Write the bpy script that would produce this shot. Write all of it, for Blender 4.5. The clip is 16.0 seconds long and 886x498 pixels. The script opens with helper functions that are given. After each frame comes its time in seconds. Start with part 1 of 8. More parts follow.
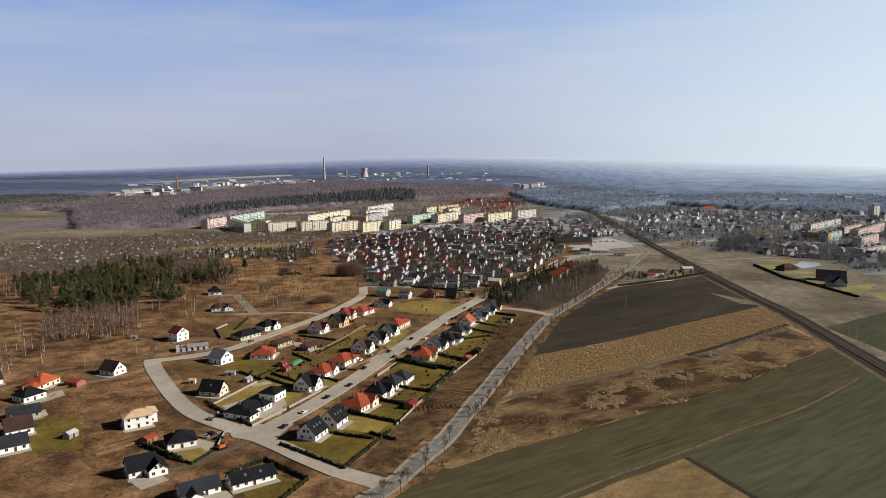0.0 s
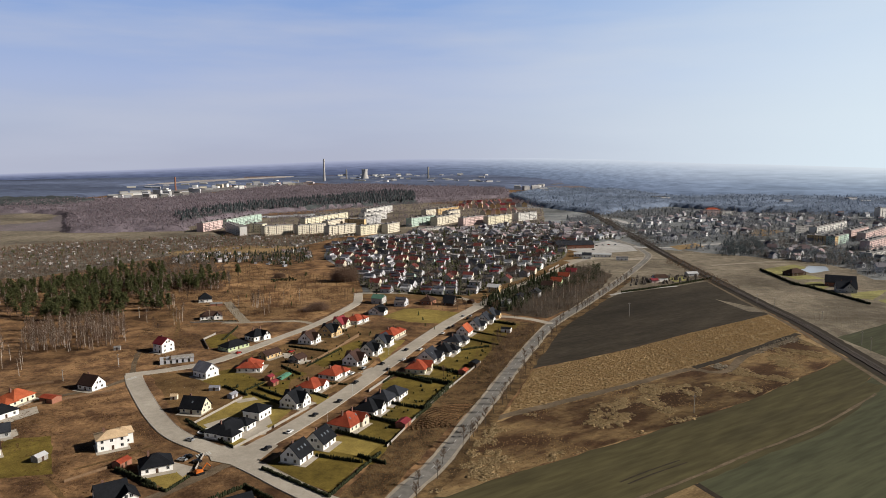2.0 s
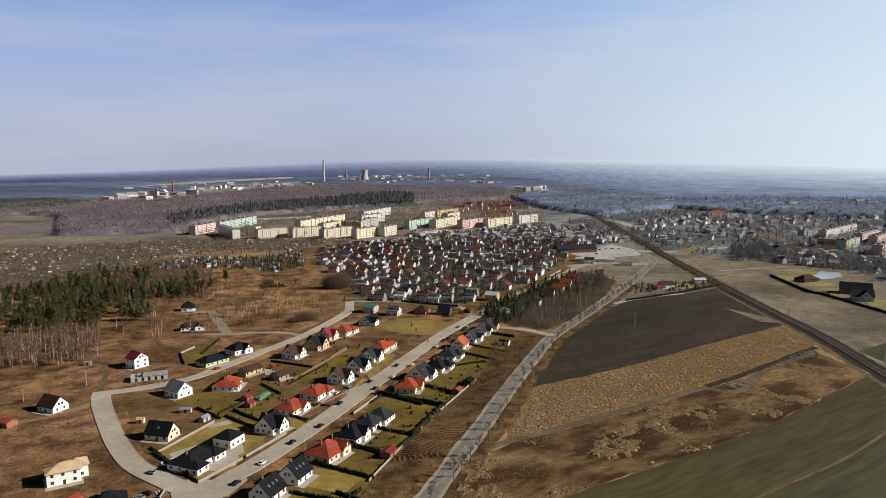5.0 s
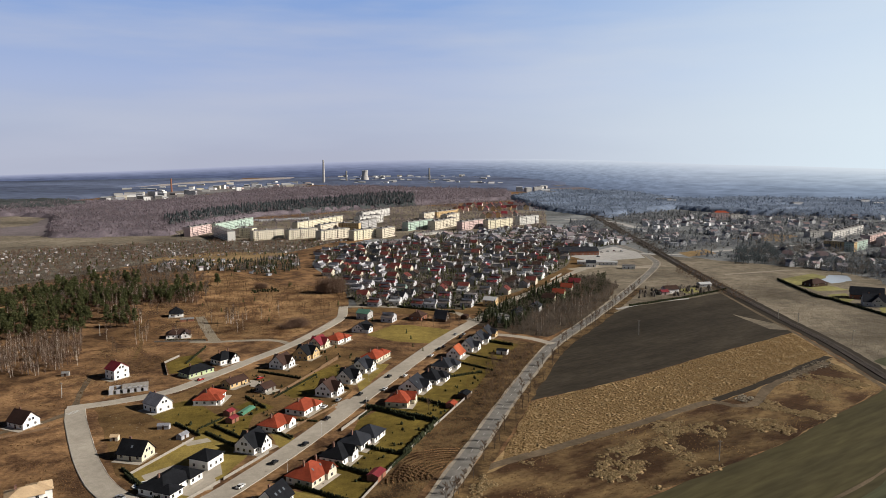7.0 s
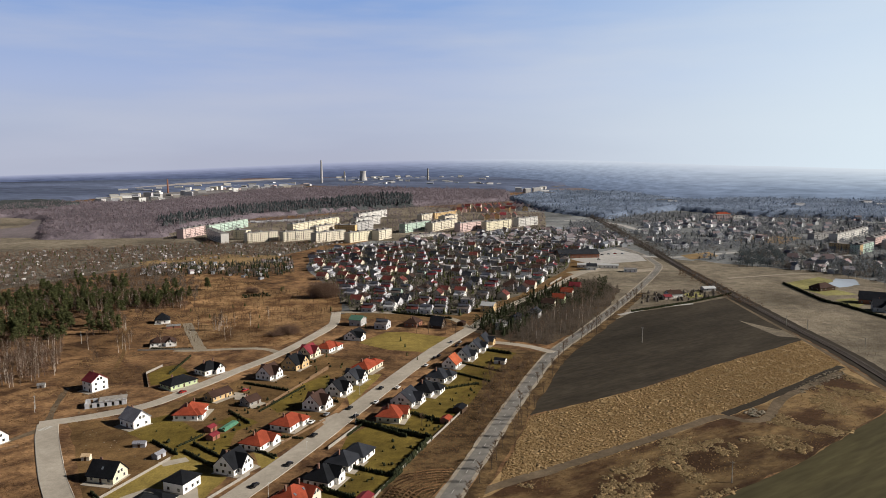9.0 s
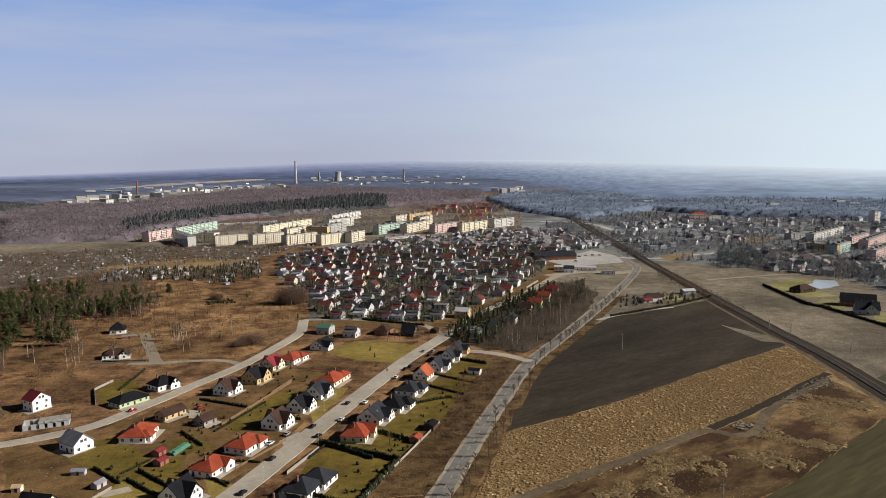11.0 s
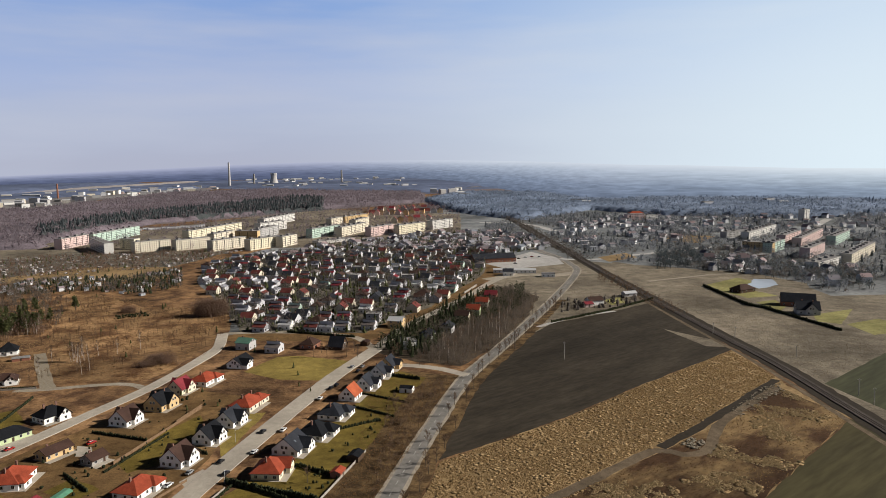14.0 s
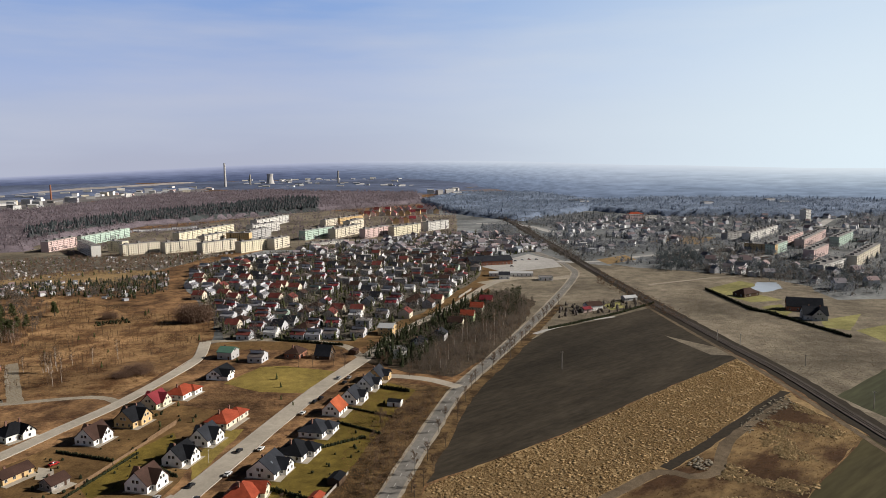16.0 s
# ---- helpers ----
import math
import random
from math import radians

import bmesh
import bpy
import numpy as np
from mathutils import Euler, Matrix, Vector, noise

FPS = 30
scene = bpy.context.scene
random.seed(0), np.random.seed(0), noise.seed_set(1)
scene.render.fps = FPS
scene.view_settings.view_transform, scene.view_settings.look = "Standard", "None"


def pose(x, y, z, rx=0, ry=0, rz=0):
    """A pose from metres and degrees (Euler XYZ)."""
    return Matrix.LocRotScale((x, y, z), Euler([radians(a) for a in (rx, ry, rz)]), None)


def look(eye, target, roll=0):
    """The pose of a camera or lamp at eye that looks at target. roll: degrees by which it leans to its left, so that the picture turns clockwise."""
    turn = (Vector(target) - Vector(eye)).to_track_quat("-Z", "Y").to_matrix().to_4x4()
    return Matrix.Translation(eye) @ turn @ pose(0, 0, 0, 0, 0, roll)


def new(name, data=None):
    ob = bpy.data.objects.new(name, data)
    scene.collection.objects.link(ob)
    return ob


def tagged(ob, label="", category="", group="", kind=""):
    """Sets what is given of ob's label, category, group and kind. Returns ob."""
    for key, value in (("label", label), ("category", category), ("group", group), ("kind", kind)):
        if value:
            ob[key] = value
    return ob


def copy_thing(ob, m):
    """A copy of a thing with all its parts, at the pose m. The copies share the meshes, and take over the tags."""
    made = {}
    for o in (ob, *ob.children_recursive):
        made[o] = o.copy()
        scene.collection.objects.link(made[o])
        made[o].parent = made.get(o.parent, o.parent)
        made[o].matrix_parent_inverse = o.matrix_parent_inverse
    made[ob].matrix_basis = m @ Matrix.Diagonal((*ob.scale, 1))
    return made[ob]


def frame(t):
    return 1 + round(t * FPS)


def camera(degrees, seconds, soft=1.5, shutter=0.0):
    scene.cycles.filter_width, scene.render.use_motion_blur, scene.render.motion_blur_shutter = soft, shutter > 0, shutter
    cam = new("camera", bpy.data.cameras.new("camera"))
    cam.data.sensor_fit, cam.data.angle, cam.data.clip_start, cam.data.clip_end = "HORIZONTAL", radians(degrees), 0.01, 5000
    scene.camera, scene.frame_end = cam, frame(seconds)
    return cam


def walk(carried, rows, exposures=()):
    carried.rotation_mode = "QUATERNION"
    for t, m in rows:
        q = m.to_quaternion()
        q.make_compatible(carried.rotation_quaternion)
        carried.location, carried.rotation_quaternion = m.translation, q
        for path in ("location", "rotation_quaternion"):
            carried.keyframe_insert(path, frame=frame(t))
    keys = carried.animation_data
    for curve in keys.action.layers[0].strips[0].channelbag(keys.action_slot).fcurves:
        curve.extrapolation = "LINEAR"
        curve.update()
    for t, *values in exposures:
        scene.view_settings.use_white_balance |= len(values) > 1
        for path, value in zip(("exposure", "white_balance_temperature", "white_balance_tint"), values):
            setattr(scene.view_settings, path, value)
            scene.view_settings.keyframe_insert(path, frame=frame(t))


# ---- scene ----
cam = camera(64.0, 16.0, soft=0.8)
PATH = [
    (0, (-0.42, 0.21, 125.00), (3.401, 99.278, 111.904), -0.29),
    (0.5, (0.74, 5.46, 125.38), (4.525, 104.529, 112.331), -0.35),
    (1, (1.76, 10.54, 125.70), (5.502, 109.620, 112.688), -0.34),
    (1.5, (2.75, 15.33, 126.10), (6.464, 114.415, 113.114), -0.35),
    (2, (3.85, 20.29, 126.43), (7.491, 119.376, 113.464), -0.36),
    (2.5, (4.99, 25.36, 126.62), (8.553, 124.453, 113.673), -0.36),
    (3, (5.81, 30.59, 126.92), (9.384, 129.682, 113.993), -0.36),
    (3.5, (7.07, 35.57, 126.93), (10.590, 134.666, 114.022), -0.38),
    (4, (8.26, 40.95, 126.94), (11.724, 140.053, 114.044), -0.38),
    (6.5, (13.68, 67.05, 127.15), (16.972, 166.167, 114.305), -0.40),
    (7, (14.89, 72.15, 127.30), (18.115, 171.270, 114.448), -0.39),
    (7.5, (15.65, 77.30, 127.23), (18.905, 176.421, 114.399), -0.40),
    (8, (16.36, 82.36, 127.40), (19.662, 181.487, 114.612), -0.40),
    (10.5, (21.35, 108.92, 127.36), (24.935, 208.035, 114.583), -0.42),
    (11, (22.73, 115.64, 126.83), (29.315, 214.609, 114.083), -0.50),
    (11.5, (24.34, 121.82, 126.56), (31.867, 220.719, 113.801), -0.58),
    (12, (25.53, 127.43, 126.48), (33.210, 226.320, 113.732), -0.60),
    (12.5, (26.94, 132.97, 126.23), (34.632, 231.863, 113.527), -0.60),
    (13, (29.03, 138.42, 126.04), (39.202, 237.090, 113.350), -0.64),
    (13.5, (31.01, 143.89, 125.68), (44.298, 242.189, 112.970), -0.70),
    (14, (32.60, 149.32, 125.40), (47.395, 247.405, 112.696), -0.71),
    (14.5, (34.31, 154.21, 125.30), (49.284, 252.269, 112.622), -0.70),
    (15, (36.13, 159.25, 125.20), (51.121, 257.304, 112.528), -0.72),
    (15.5, (37.89, 164.54, 124.85), (52.903, 262.595, 112.220), -0.72),
    (16, (40.02, 170.16, 124.97), (55.056, 268.210, 112.326), -0.79),
]
walk(cam, [(t, look(eye, target, roll)) for t, eye, target, roll in PATH], exposures=[(0.0, 0.47), (16.0, 0.47)])

# ---- world and sun ----
SUN_AZ, SUN_EL = radians(-6.0), radians(30.0)
world = bpy.data.worlds.new("sky")
scene.world = world
world.use_nodes = True
wn, wl = world.node_tree.nodes, world.node_tree.links
bg = wn["Background"]
sky = wn.new("ShaderNodeTexSky")
sky.sky_type = "NISHITA"
sky.sun_disc = False
sky.sun_elevation = SUN_EL
sky.sun_rotation = radians(90.0) - SUN_AZ
sky.altitude = 100.0
sky.air_density = 0.05
sky.dust_density = 0.05
sky.ozone_density = 1.0
wl.new(sky.outputs["Color"], bg.inputs["Color"])
bg.inputs["Strength"].default_value = 0.05
# thin haze and cirrus low over the horizon, paler towards the sun
wtc = wn.new("ShaderNodeTexCoord")
wsep = wn.new("ShaderNodeSeparateXYZ")
wl.new(wtc.outputs["Generated"], wsep.inputs["Vector"])
wramp = wn.new("ShaderNodeValToRGB")
for k, (pos_, col) in enumerate(((0.0, (0.47, 0.50, 0.63)), (0.05, (0.47, 0.53, 0.69)), (0.10, (0.42, 0.51, 0.75)), (0.22, (0.22, 0.38, 0.74)))):
    el = wramp.color_ramp.elements[k] if k < 2 else wramp.color_ramp.elements.new(pos_)
    el.position, el.color = pos_, (*col, 1)
wl.new(wsep.outputs["Z"], wramp.inputs["Fac"])
wmap = wn.new("ShaderNodeMapping")
wmap.inputs["Scale"].default_value = (1.1, 1.1, 8.0)
wmap.inputs["Rotation"].default_value = (0.06, 0.10, 0.0)
wnoise = wn.new("ShaderNodeTexNoise")
wnoise.inputs["Scale"].default_value = 2.0
wnoise.inputs["Detail"].default_value = 7.0
wl.new(wtc.outputs["Generated"], wmap.inputs["Vector"])
wl.new(wmap.outputs["Vector"], wnoise.inputs["Vector"])
wcl = wn.new("ShaderNodeMapRange")
wcl.inputs["From Min"].default_value, wcl.inputs["From Max"].default_value = 0.42, 0.72
wcl.inputs["To Max"].default_value = 0.75
wl.new(wnoise.outputs["Fac"], wcl.inputs["Value"])
wmix = wn.new("ShaderNodeMix")
wmix.data_type = "RGBA"
wmix.inputs["B"].default_value = (0.55, 0.59, 0.72, 1)
wl.new(wcl.outputs["Result"], wmix.inputs["Factor"])
wl.new(wramp.outputs["Color"], wmix.inputs["A"])
wside = wn.new("ShaderNodeMapRange")
wside.interpolation_type = "SMOOTHSTEP"
wside.inputs["From Min"].default_value, wside.inputs["From Max"].default_value = -0.15, 0.85
wside.inputs["To Max"].default_value = 0.95
wl.new(wsep.outputs["X"], wside.inputs["Value"])
wmix2 = wn.new("ShaderNodeMix")
wmix2.data_type = "RGBA"
wmix2.inputs["B"].default_value = (0.82, 0.95, 1.03, 1)
whigh = wn.new("ShaderNodeMapRange")
whigh.inputs["From Min"].default_value, whigh.inputs["From Max"].default_value = 0.0, 0.22
whigh.inputs["To Min"].default_value, whigh.inputs["To Max"].default_value = 1.12, 0.78
wl.new(wsep.outputs["Z"], whigh.inputs["Value"])
wpale = wn.new("ShaderNodeMath")
wpale.operation = "MULTIPLY"
wpale.use_clamp = True
wl.new(wside.outputs["Result"], wpale.inputs[0])
wl.new(whigh.outputs["Result"], wpale.inputs[1])
wl.new(wpale.outputs["Value"], wmix2.inputs["Factor"])
wl.new(wmix.outputs["Result"], wmix2.inputs["A"])
haze = wn.new("ShaderNodeBackground")
wl.new(wmix2.outputs["Result"], haze.inputs["Color"])
haze.inputs["Strength"].default_value = 0.67
wfade = wn.new("ShaderNodeMapRange")
wfade.inputs["From Min"].default_value, wfade.inputs["From Max"].default_value = 0.225, 0.26
wfade.inputs["To Min"].default_value, wfade.inputs["To Max"].default_value = 1.0, 0.0
wl.new(wsep.outputs["Z"], wfade.inputs["Value"])
wboth = wn.new("ShaderNodeMixShader")
wl.new(wfade.outputs["Result"], wboth.inputs["Fac"])
wl.new(bg.outputs["Background"], wboth.inputs[1])
wl.new(haze.outputs["Background"], wboth.inputs[2])
wl.new(wboth.outputs["Shader"], wn["World Output"].inputs["Surface"])

sun = new("sun", bpy.data.lights.new("sun", "SUN"))
sun.data.energy = 5.0
sun.data.angle = radians(0.53)
sun.data.color = (1.0, 0.94, 0.85)
sun.matrix_world = look((0, 0, 0), (-math.cos(SUN_AZ) * math.cos(SUN_EL), -math.sin(SUN_AZ) * math.cos(SUN_EL), -math.sin(SUN_EL)))

# ---- materials ----


def mat(name, a, b=None, scale=1.0, big=0.0, big_dark=0.7, rough=0.9, bump=0.0, bump_scale=None, metal=0.0, spread=(0.35, 0.65), stretch=(1, 1, 1), turn=0.0, random_tint=0.0, spec=0.08, grain=0.22):
    """A procedural surface: two colours mixed by grain, larger stains, and fine relief."""
    m = bpy.data.materials.new(name)
    m.use_nodes = True
    n, l = m.node_tree.nodes, m.node_tree.links
    s = n["Principled BSDF"]
    s.inputs["Roughness"].default_value = rough
    s.inputs["Metallic"].default_value = metal
    s.inputs["Specular IOR Level"].default_value = spec
    geo = n.new("ShaderNodeNewGeometry")
    mp = n.new("ShaderNodeMapping")
    mp.inputs["Scale"].default_value = stretch
    rows = n.new("ShaderNodeMapping")
    rows.inputs["Rotation"].default_value = (0, 0, turn)
    l.new(geo.outputs["Position"], rows.inputs["Vector"])
    l.new(rows.outputs["Vector"], mp.inputs["Vector"])
    b = b or tuple(v * 0.75 for v in a)
    a, b = [tuple(v * 0.86 for v in c) for c in (a, b)]
    t = n.new("ShaderNodeTexNoise")
    t.inputs["Scale"].default_value = scale
    t.inputs["Detail"].default_value = 8.0
    t.inputs["Roughness"].default_value = 0.65
    l.new(mp.outputs["Vector"], t.inputs["Vector"])
    r = n.new("ShaderNodeMapRange")
    r.inputs["From Min"].default_value, r.inputs["From Max"].default_value = spread
    l.new(t.outputs["Fac"], r.inputs["Value"])
    mix = n.new("ShaderNodeMix")
    mix.data_type = "RGBA"
    mix.inputs["A"].default_value = (*a, 1)
    mix.inputs["B"].default_value = (*b, 1)
    l.new(r.outputs["Result"], mix.inputs["Factor"])
    out = mix.outputs["Result"]
    if big:
        t2 = n.new("ShaderNodeTexNoise")
        t2.inputs["Scale"].default_value = big
        t2.inputs["Detail"].default_value = 5.0
        l.new(mp.outputs["Vector"], t2.inputs["Vector"])
        r2 = n.new("ShaderNodeMapRange")
        r2.inputs["From Min"].default_value, r2.inputs["From Max"].default_value = 0.35, 0.65
        r2.inputs["To Min"].default_value, r2.inputs["To Max"].default_value = big_dark, 1.0 + (1.0 - big_dark) * 0.5
        l.new(t2.outputs["Fac"], r2.inputs["Value"])
        v = n.new("ShaderNodeVectorMath")
        v.operation = "SCALE"
        l.new(out, v.inputs[0])
        l.new(r2.outputs["Result"], v.inputs["Scale"])
        out = v.outputs["Vector"]
        t4 = n.new("ShaderNodeTexNoise")
        t4.inputs["Scale"].default_value = scale * 7.0
        t4.inputs["Detail"].default_value = 4.0
        l.new(mp.outputs["Vector"], t4.inputs["Vector"])
        r4 = n.new("ShaderNodeMapRange")
        r4.inputs["From Min"].default_value, r4.inputs["From Max"].default_value = 0.32, 0.68
        r4.inputs["To Min"].default_value, r4.inputs["To Max"].default_value = 1.0 - grain, 1.0 + grain
        l.new(t4.outputs["Fac"], r4.inputs["Value"])
        v4 = n.new("ShaderNodeVectorMath")
        v4.operation = "SCALE"
        l.new(out, v4.inputs[0])
        l.new(r4.outputs["Result"], v4.inputs["Scale"])
        out = v4.outputs["Vector"]
    if random_tint:
        oi = n.new("ShaderNodeObjectInfo")
        r3 = n.new("ShaderNodeMapRange")
        r3.inputs["To Min"].default_value, r3.inputs["To Max"].default_value = 1 - random_tint, 1 + random_tint
        l.new(oi.outputs["Random"], r3.inputs["Value"])
        v3 = n.new("ShaderNodeVectorMath")
        v3.operation = "SCALE"
        l.new(out, v3.inputs[0])
        l.new(r3.outputs["Result"], v3.inputs["Scale"])
        out = v3.outputs["Vector"]
    l.new(out, s.inputs["Base Color"])
    if bump:
        tb = n.new("ShaderNodeTexNoise")
        tb.inputs["Scale"].default_value = bump_scale or scale * 2
        tb.inputs["Detail"].default_value = 6.0
        l.new(mp.outputs["Vector"], tb.inputs["Vector"])
        bp = n.new("ShaderNodeBump")
        bp.inputs["Strength"].default_value = 1.0
        bp.inputs["Distance"].default_value = bump
        l.new(tb.outputs["Fac"], bp.inputs["Height"])
        l.new(bp.outputs["Normal"], s.inputs["Normal"])
    return m


def island_mat(name, a, b, rough=0.95, spec=0.1, thin=0.45):
    """For joined leaves and tufts: each piece takes a tone of its own between two colours."""
    m = bpy.data.materials.new(name)
    m.use_nodes = True
    n, l = m.node_tree.nodes, m.node_tree.links
    s = n["Principled BSDF"]
    s.inputs["Roughness"].default_value = rough
    s.inputs["Specular IOR Level"].default_value = spec
    geo = n.new("ShaderNodeNewGeometry")
    mix = n.new("ShaderNodeMix")
    mix.data_type = "RGBA"
    mix.inputs["A"].default_value = (*a, 1)
    mix.inputs["B"].default_value = (*b, 1)
    l.new(geo.outputs["Random Per Island"], mix.inputs["Factor"])
    l.new(mix.outputs["Result"], s.inputs["Base Color"])
    if thin:
        # thin twigs and blades let light through from behind
        tr = n.new("ShaderNodeBsdfTranslucent")
        both = n.new("ShaderNodeMixShader")
        both.inputs["Fac"].default_value = thin
        l.new(mix.outputs["Result"], tr.inputs["Color"])
        l.new(s.outputs["BSDF"], both.inputs[1])
        l.new(tr.outputs["BSDF"], both.inputs[2])
        l.new(both.outputs["Shader"], n["Material Output"].inputs["Surface"])
    return m


M_GROUND = mat("dry_meadow", (0.290, 0.168, 0.083), (0.092, 0.050, 0.027), 0.07, 0.016, 0.52, bump=0.5, bump_scale=0.5, spread=(0.40, 0.60))
M_RUST = mat("rusty_weed_ground", (0.215, 0.142, 0.068), (0.058, 0.031, 0.016), 0.05, 0.016, 0.66, bump=0.4, bump_scale=0.6, spread=(0.38, 0.56), stretch=(0.5, 1, 1), turn=radians(-31))
M_ROUGH = mat("dry_tall_grass", (0.345, 0.240, 0.122), (0.205, 0.135, 0.066), 0.22, 0.022, 0.66, bump=0.35, bump_scale=0.45, stretch=(0.5, 1, 1), turn=radians(-31))
M_MOUND = mat("matted_dry_grass", (0.330, 0.228, 0.116), (0.225, 0.150, 0.075), 0.7, 0.05, 0.74, bump=0.1, bump_scale=1.6)
M_PLOUGH = mat("ploughed_soil", (0.055, 0.045, 0.033), (0.031, 0.025, 0.018), 0.06, 0.012, 0.60, bump=0.15, bump_scale=0.8, stretch=(0.3, 1, 1), turn=radians(-31))
M_CROP = mat("thin_winter_crop", (0.086, 0.074, 0.035), (0.060, 0.052, 0.027), 0.05, 0.008, 0.74, bump=0.06, bump_scale=0.6, stretch=(0.15, 1, 1), turn=radians(-31))
M_CROP2 = mat("green_winter_crop", (0.078, 0.080, 0.045), (0.056, 0.058, 0.034), 0.05, 0.008, 0.76, bump=0.06, bump_scale=0.6, stretch=(0.12, 1, 1), turn=radians(-31))
M_LAWN = mat("winter_lawn", (0.180, 0.132, 0.030), (0.104, 0.074, 0.018), 0.22, 0.05, 0.7, bump=0.05, bump_scale=3)
M_LAWN2 = mat("pale_lawn", (0.300, 0.225, 0.064), (0.196, 0.144, 0.042), 0.2, 0.03, 0.75, bump=0.05, bump_scale=3)
M_YARD = mat("bare_yard_earth", (0.215, 0.132, 0.058), (0.094, 0.054, 0.024), 0.16, 0.04, 0.62, bump=0.1, bump_scale=2)
M_PAVE = mat("street_paving", (0.430, 0.385, 0.325), (0.355, 0.315, 0.265), 0.3, 0.04, 0.84, rough=0.85, grain=0.08)
M_ASPHALT = mat("worn_asphalt", (0.225, 0.210, 0.193), (0.160, 0.149, 0.137), 0.35, 0.06, 0.78, rough=0.85, grain=0.10)
M_MEADOW = mat("reddish_meadow_grass", (0.360, 0.220, 0.108), (0.120, 0.061, 0.029), 0.06, 0.012, 0.55, bump=0.5, bump_scale=0.6, spread=(0.40, 0.60))
M_VERGE = mat("verge_grass", (0.190, 0.122, 0.057), (0.060, 0.037, 0.019), 0.13, 0.035, 0.58, bump=0.3, bump_scale=0.9, spread=(0.38, 0.58))
M_SHOULDER = mat("dusty_shoulder", (0.370, 0.325, 0.265), (0.260, 0.220, 0.170), 0.5, 0.05, 0.8)
M_DIRT = mat("dirt_track", (0.172, 0.130, 0.088), (0.104, 0.078, 0.052), 0.3, 0.05, 0.72, bump=0.1)
M_MARK = mat("road_paint", (0.62, 0.61, 0.58), (0.45, 0.44, 0.42), 3.0)
M_BALLAST = mat("rail_ballast", (0.090, 0.075, 0.066), (0.058, 0.048, 0.042), 0.6, 0.05, 0.8, bump=0.2)
M_RAIL = mat("rusty_rail_steel", (0.20, 0.15, 0.12), None, 2.0, rough=0.5, metal=0.7)
M_BED = mat("dark_ditch_soil", (0.046, 0.036, 0.026), (0.028, 0.023, 0.018), 0.5)
M_RUBBLE = mat("pale_rubble", (0.320, 0.275, 0.210), (0.19, 0.16, 0.12), 0.8, bump=0.1)
# distance haze painted in: far treetops tinted pale blue
M_FARWOOD = mat("hazed_far_woodland", (0.140, 0.170, 0.262), (0.086, 0.106, 0.176), 0.006, 0.0011, 0.60, stretch=(0.35, 1, 1))
# purplish twig brown, with a blue cast of distance haze added
M_CANOPY = mat("leafless_treetops", (0.215, 0.178, 0.200), (0.135, 0.112, 0.132), 0.05, 0.006, 0.66, bump=1.2, bump_scale=0.12)
# haze over the right-hand wood put into this blue-grey base colour
M_CANOPYMIX = mat("hazed_mixed_treetops", (0.205, 0.252, 0.345), (0.125, 0.160, 0.232), 0.05, 0.006, 0.55, bump=1.2, bump_scale=0.12)
M_CANOPYDARK = mat("conifer_treetops", (0.085, 0.092, 0.094), (0.050, 0.057, 0.060), 0.12, 0.01, 0.75, bump=1.2, bump_scale=0.15)
# floor colour carries the same added haze cast
M_WOODFLOOR = mat("woodland_floor", (0.190, 0.160, 0.166), (0.140, 0.118, 0.124), 0.05, 0.006, 0.8)
# town ground lightened and cooled, haze put into the base colour
M_TOWNFLOOR = mat("hazed_town_gardens", (0.240, 0.247, 0.250), (0.135, 0.143, 0.150), 0.03, 0.008, 0.50)
M_SCRUB = mat("dull_scrub_grass", (0.262, 0.222, 0.168), (0.140, 0.116, 0.086), 0.10, 0.012, 0.55, bump=0.4, bump_scale=0.5)
M_LAWN3 = mat("dull_farm_lawn", (0.300, 0.275, 0.110), (0.205, 0.190, 0.078), 0.2, 0.03, 0.7)
M_BEDLEAF = mat("dark_leaf_litter", (0.105, 0.078, 0.055), (0.055, 0.042, 0.031), 0.3, 0.05, 0.7, bump=0.3)
M_GARDENS = mat("dark_garden_soil", (0.200, 0.176, 0.140), (0.096, 0.086, 0.070), 0.10, 0.03, 0.62)
# far fields: paler and greyer than the near ones
M_PALEFIELD = mat("pale_far_plain", (0.44, 0.40, 0.385), (0.34, 0.31, 0.30), 0.01, 0.002, 0.8)
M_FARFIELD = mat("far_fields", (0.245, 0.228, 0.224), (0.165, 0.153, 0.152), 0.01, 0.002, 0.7)

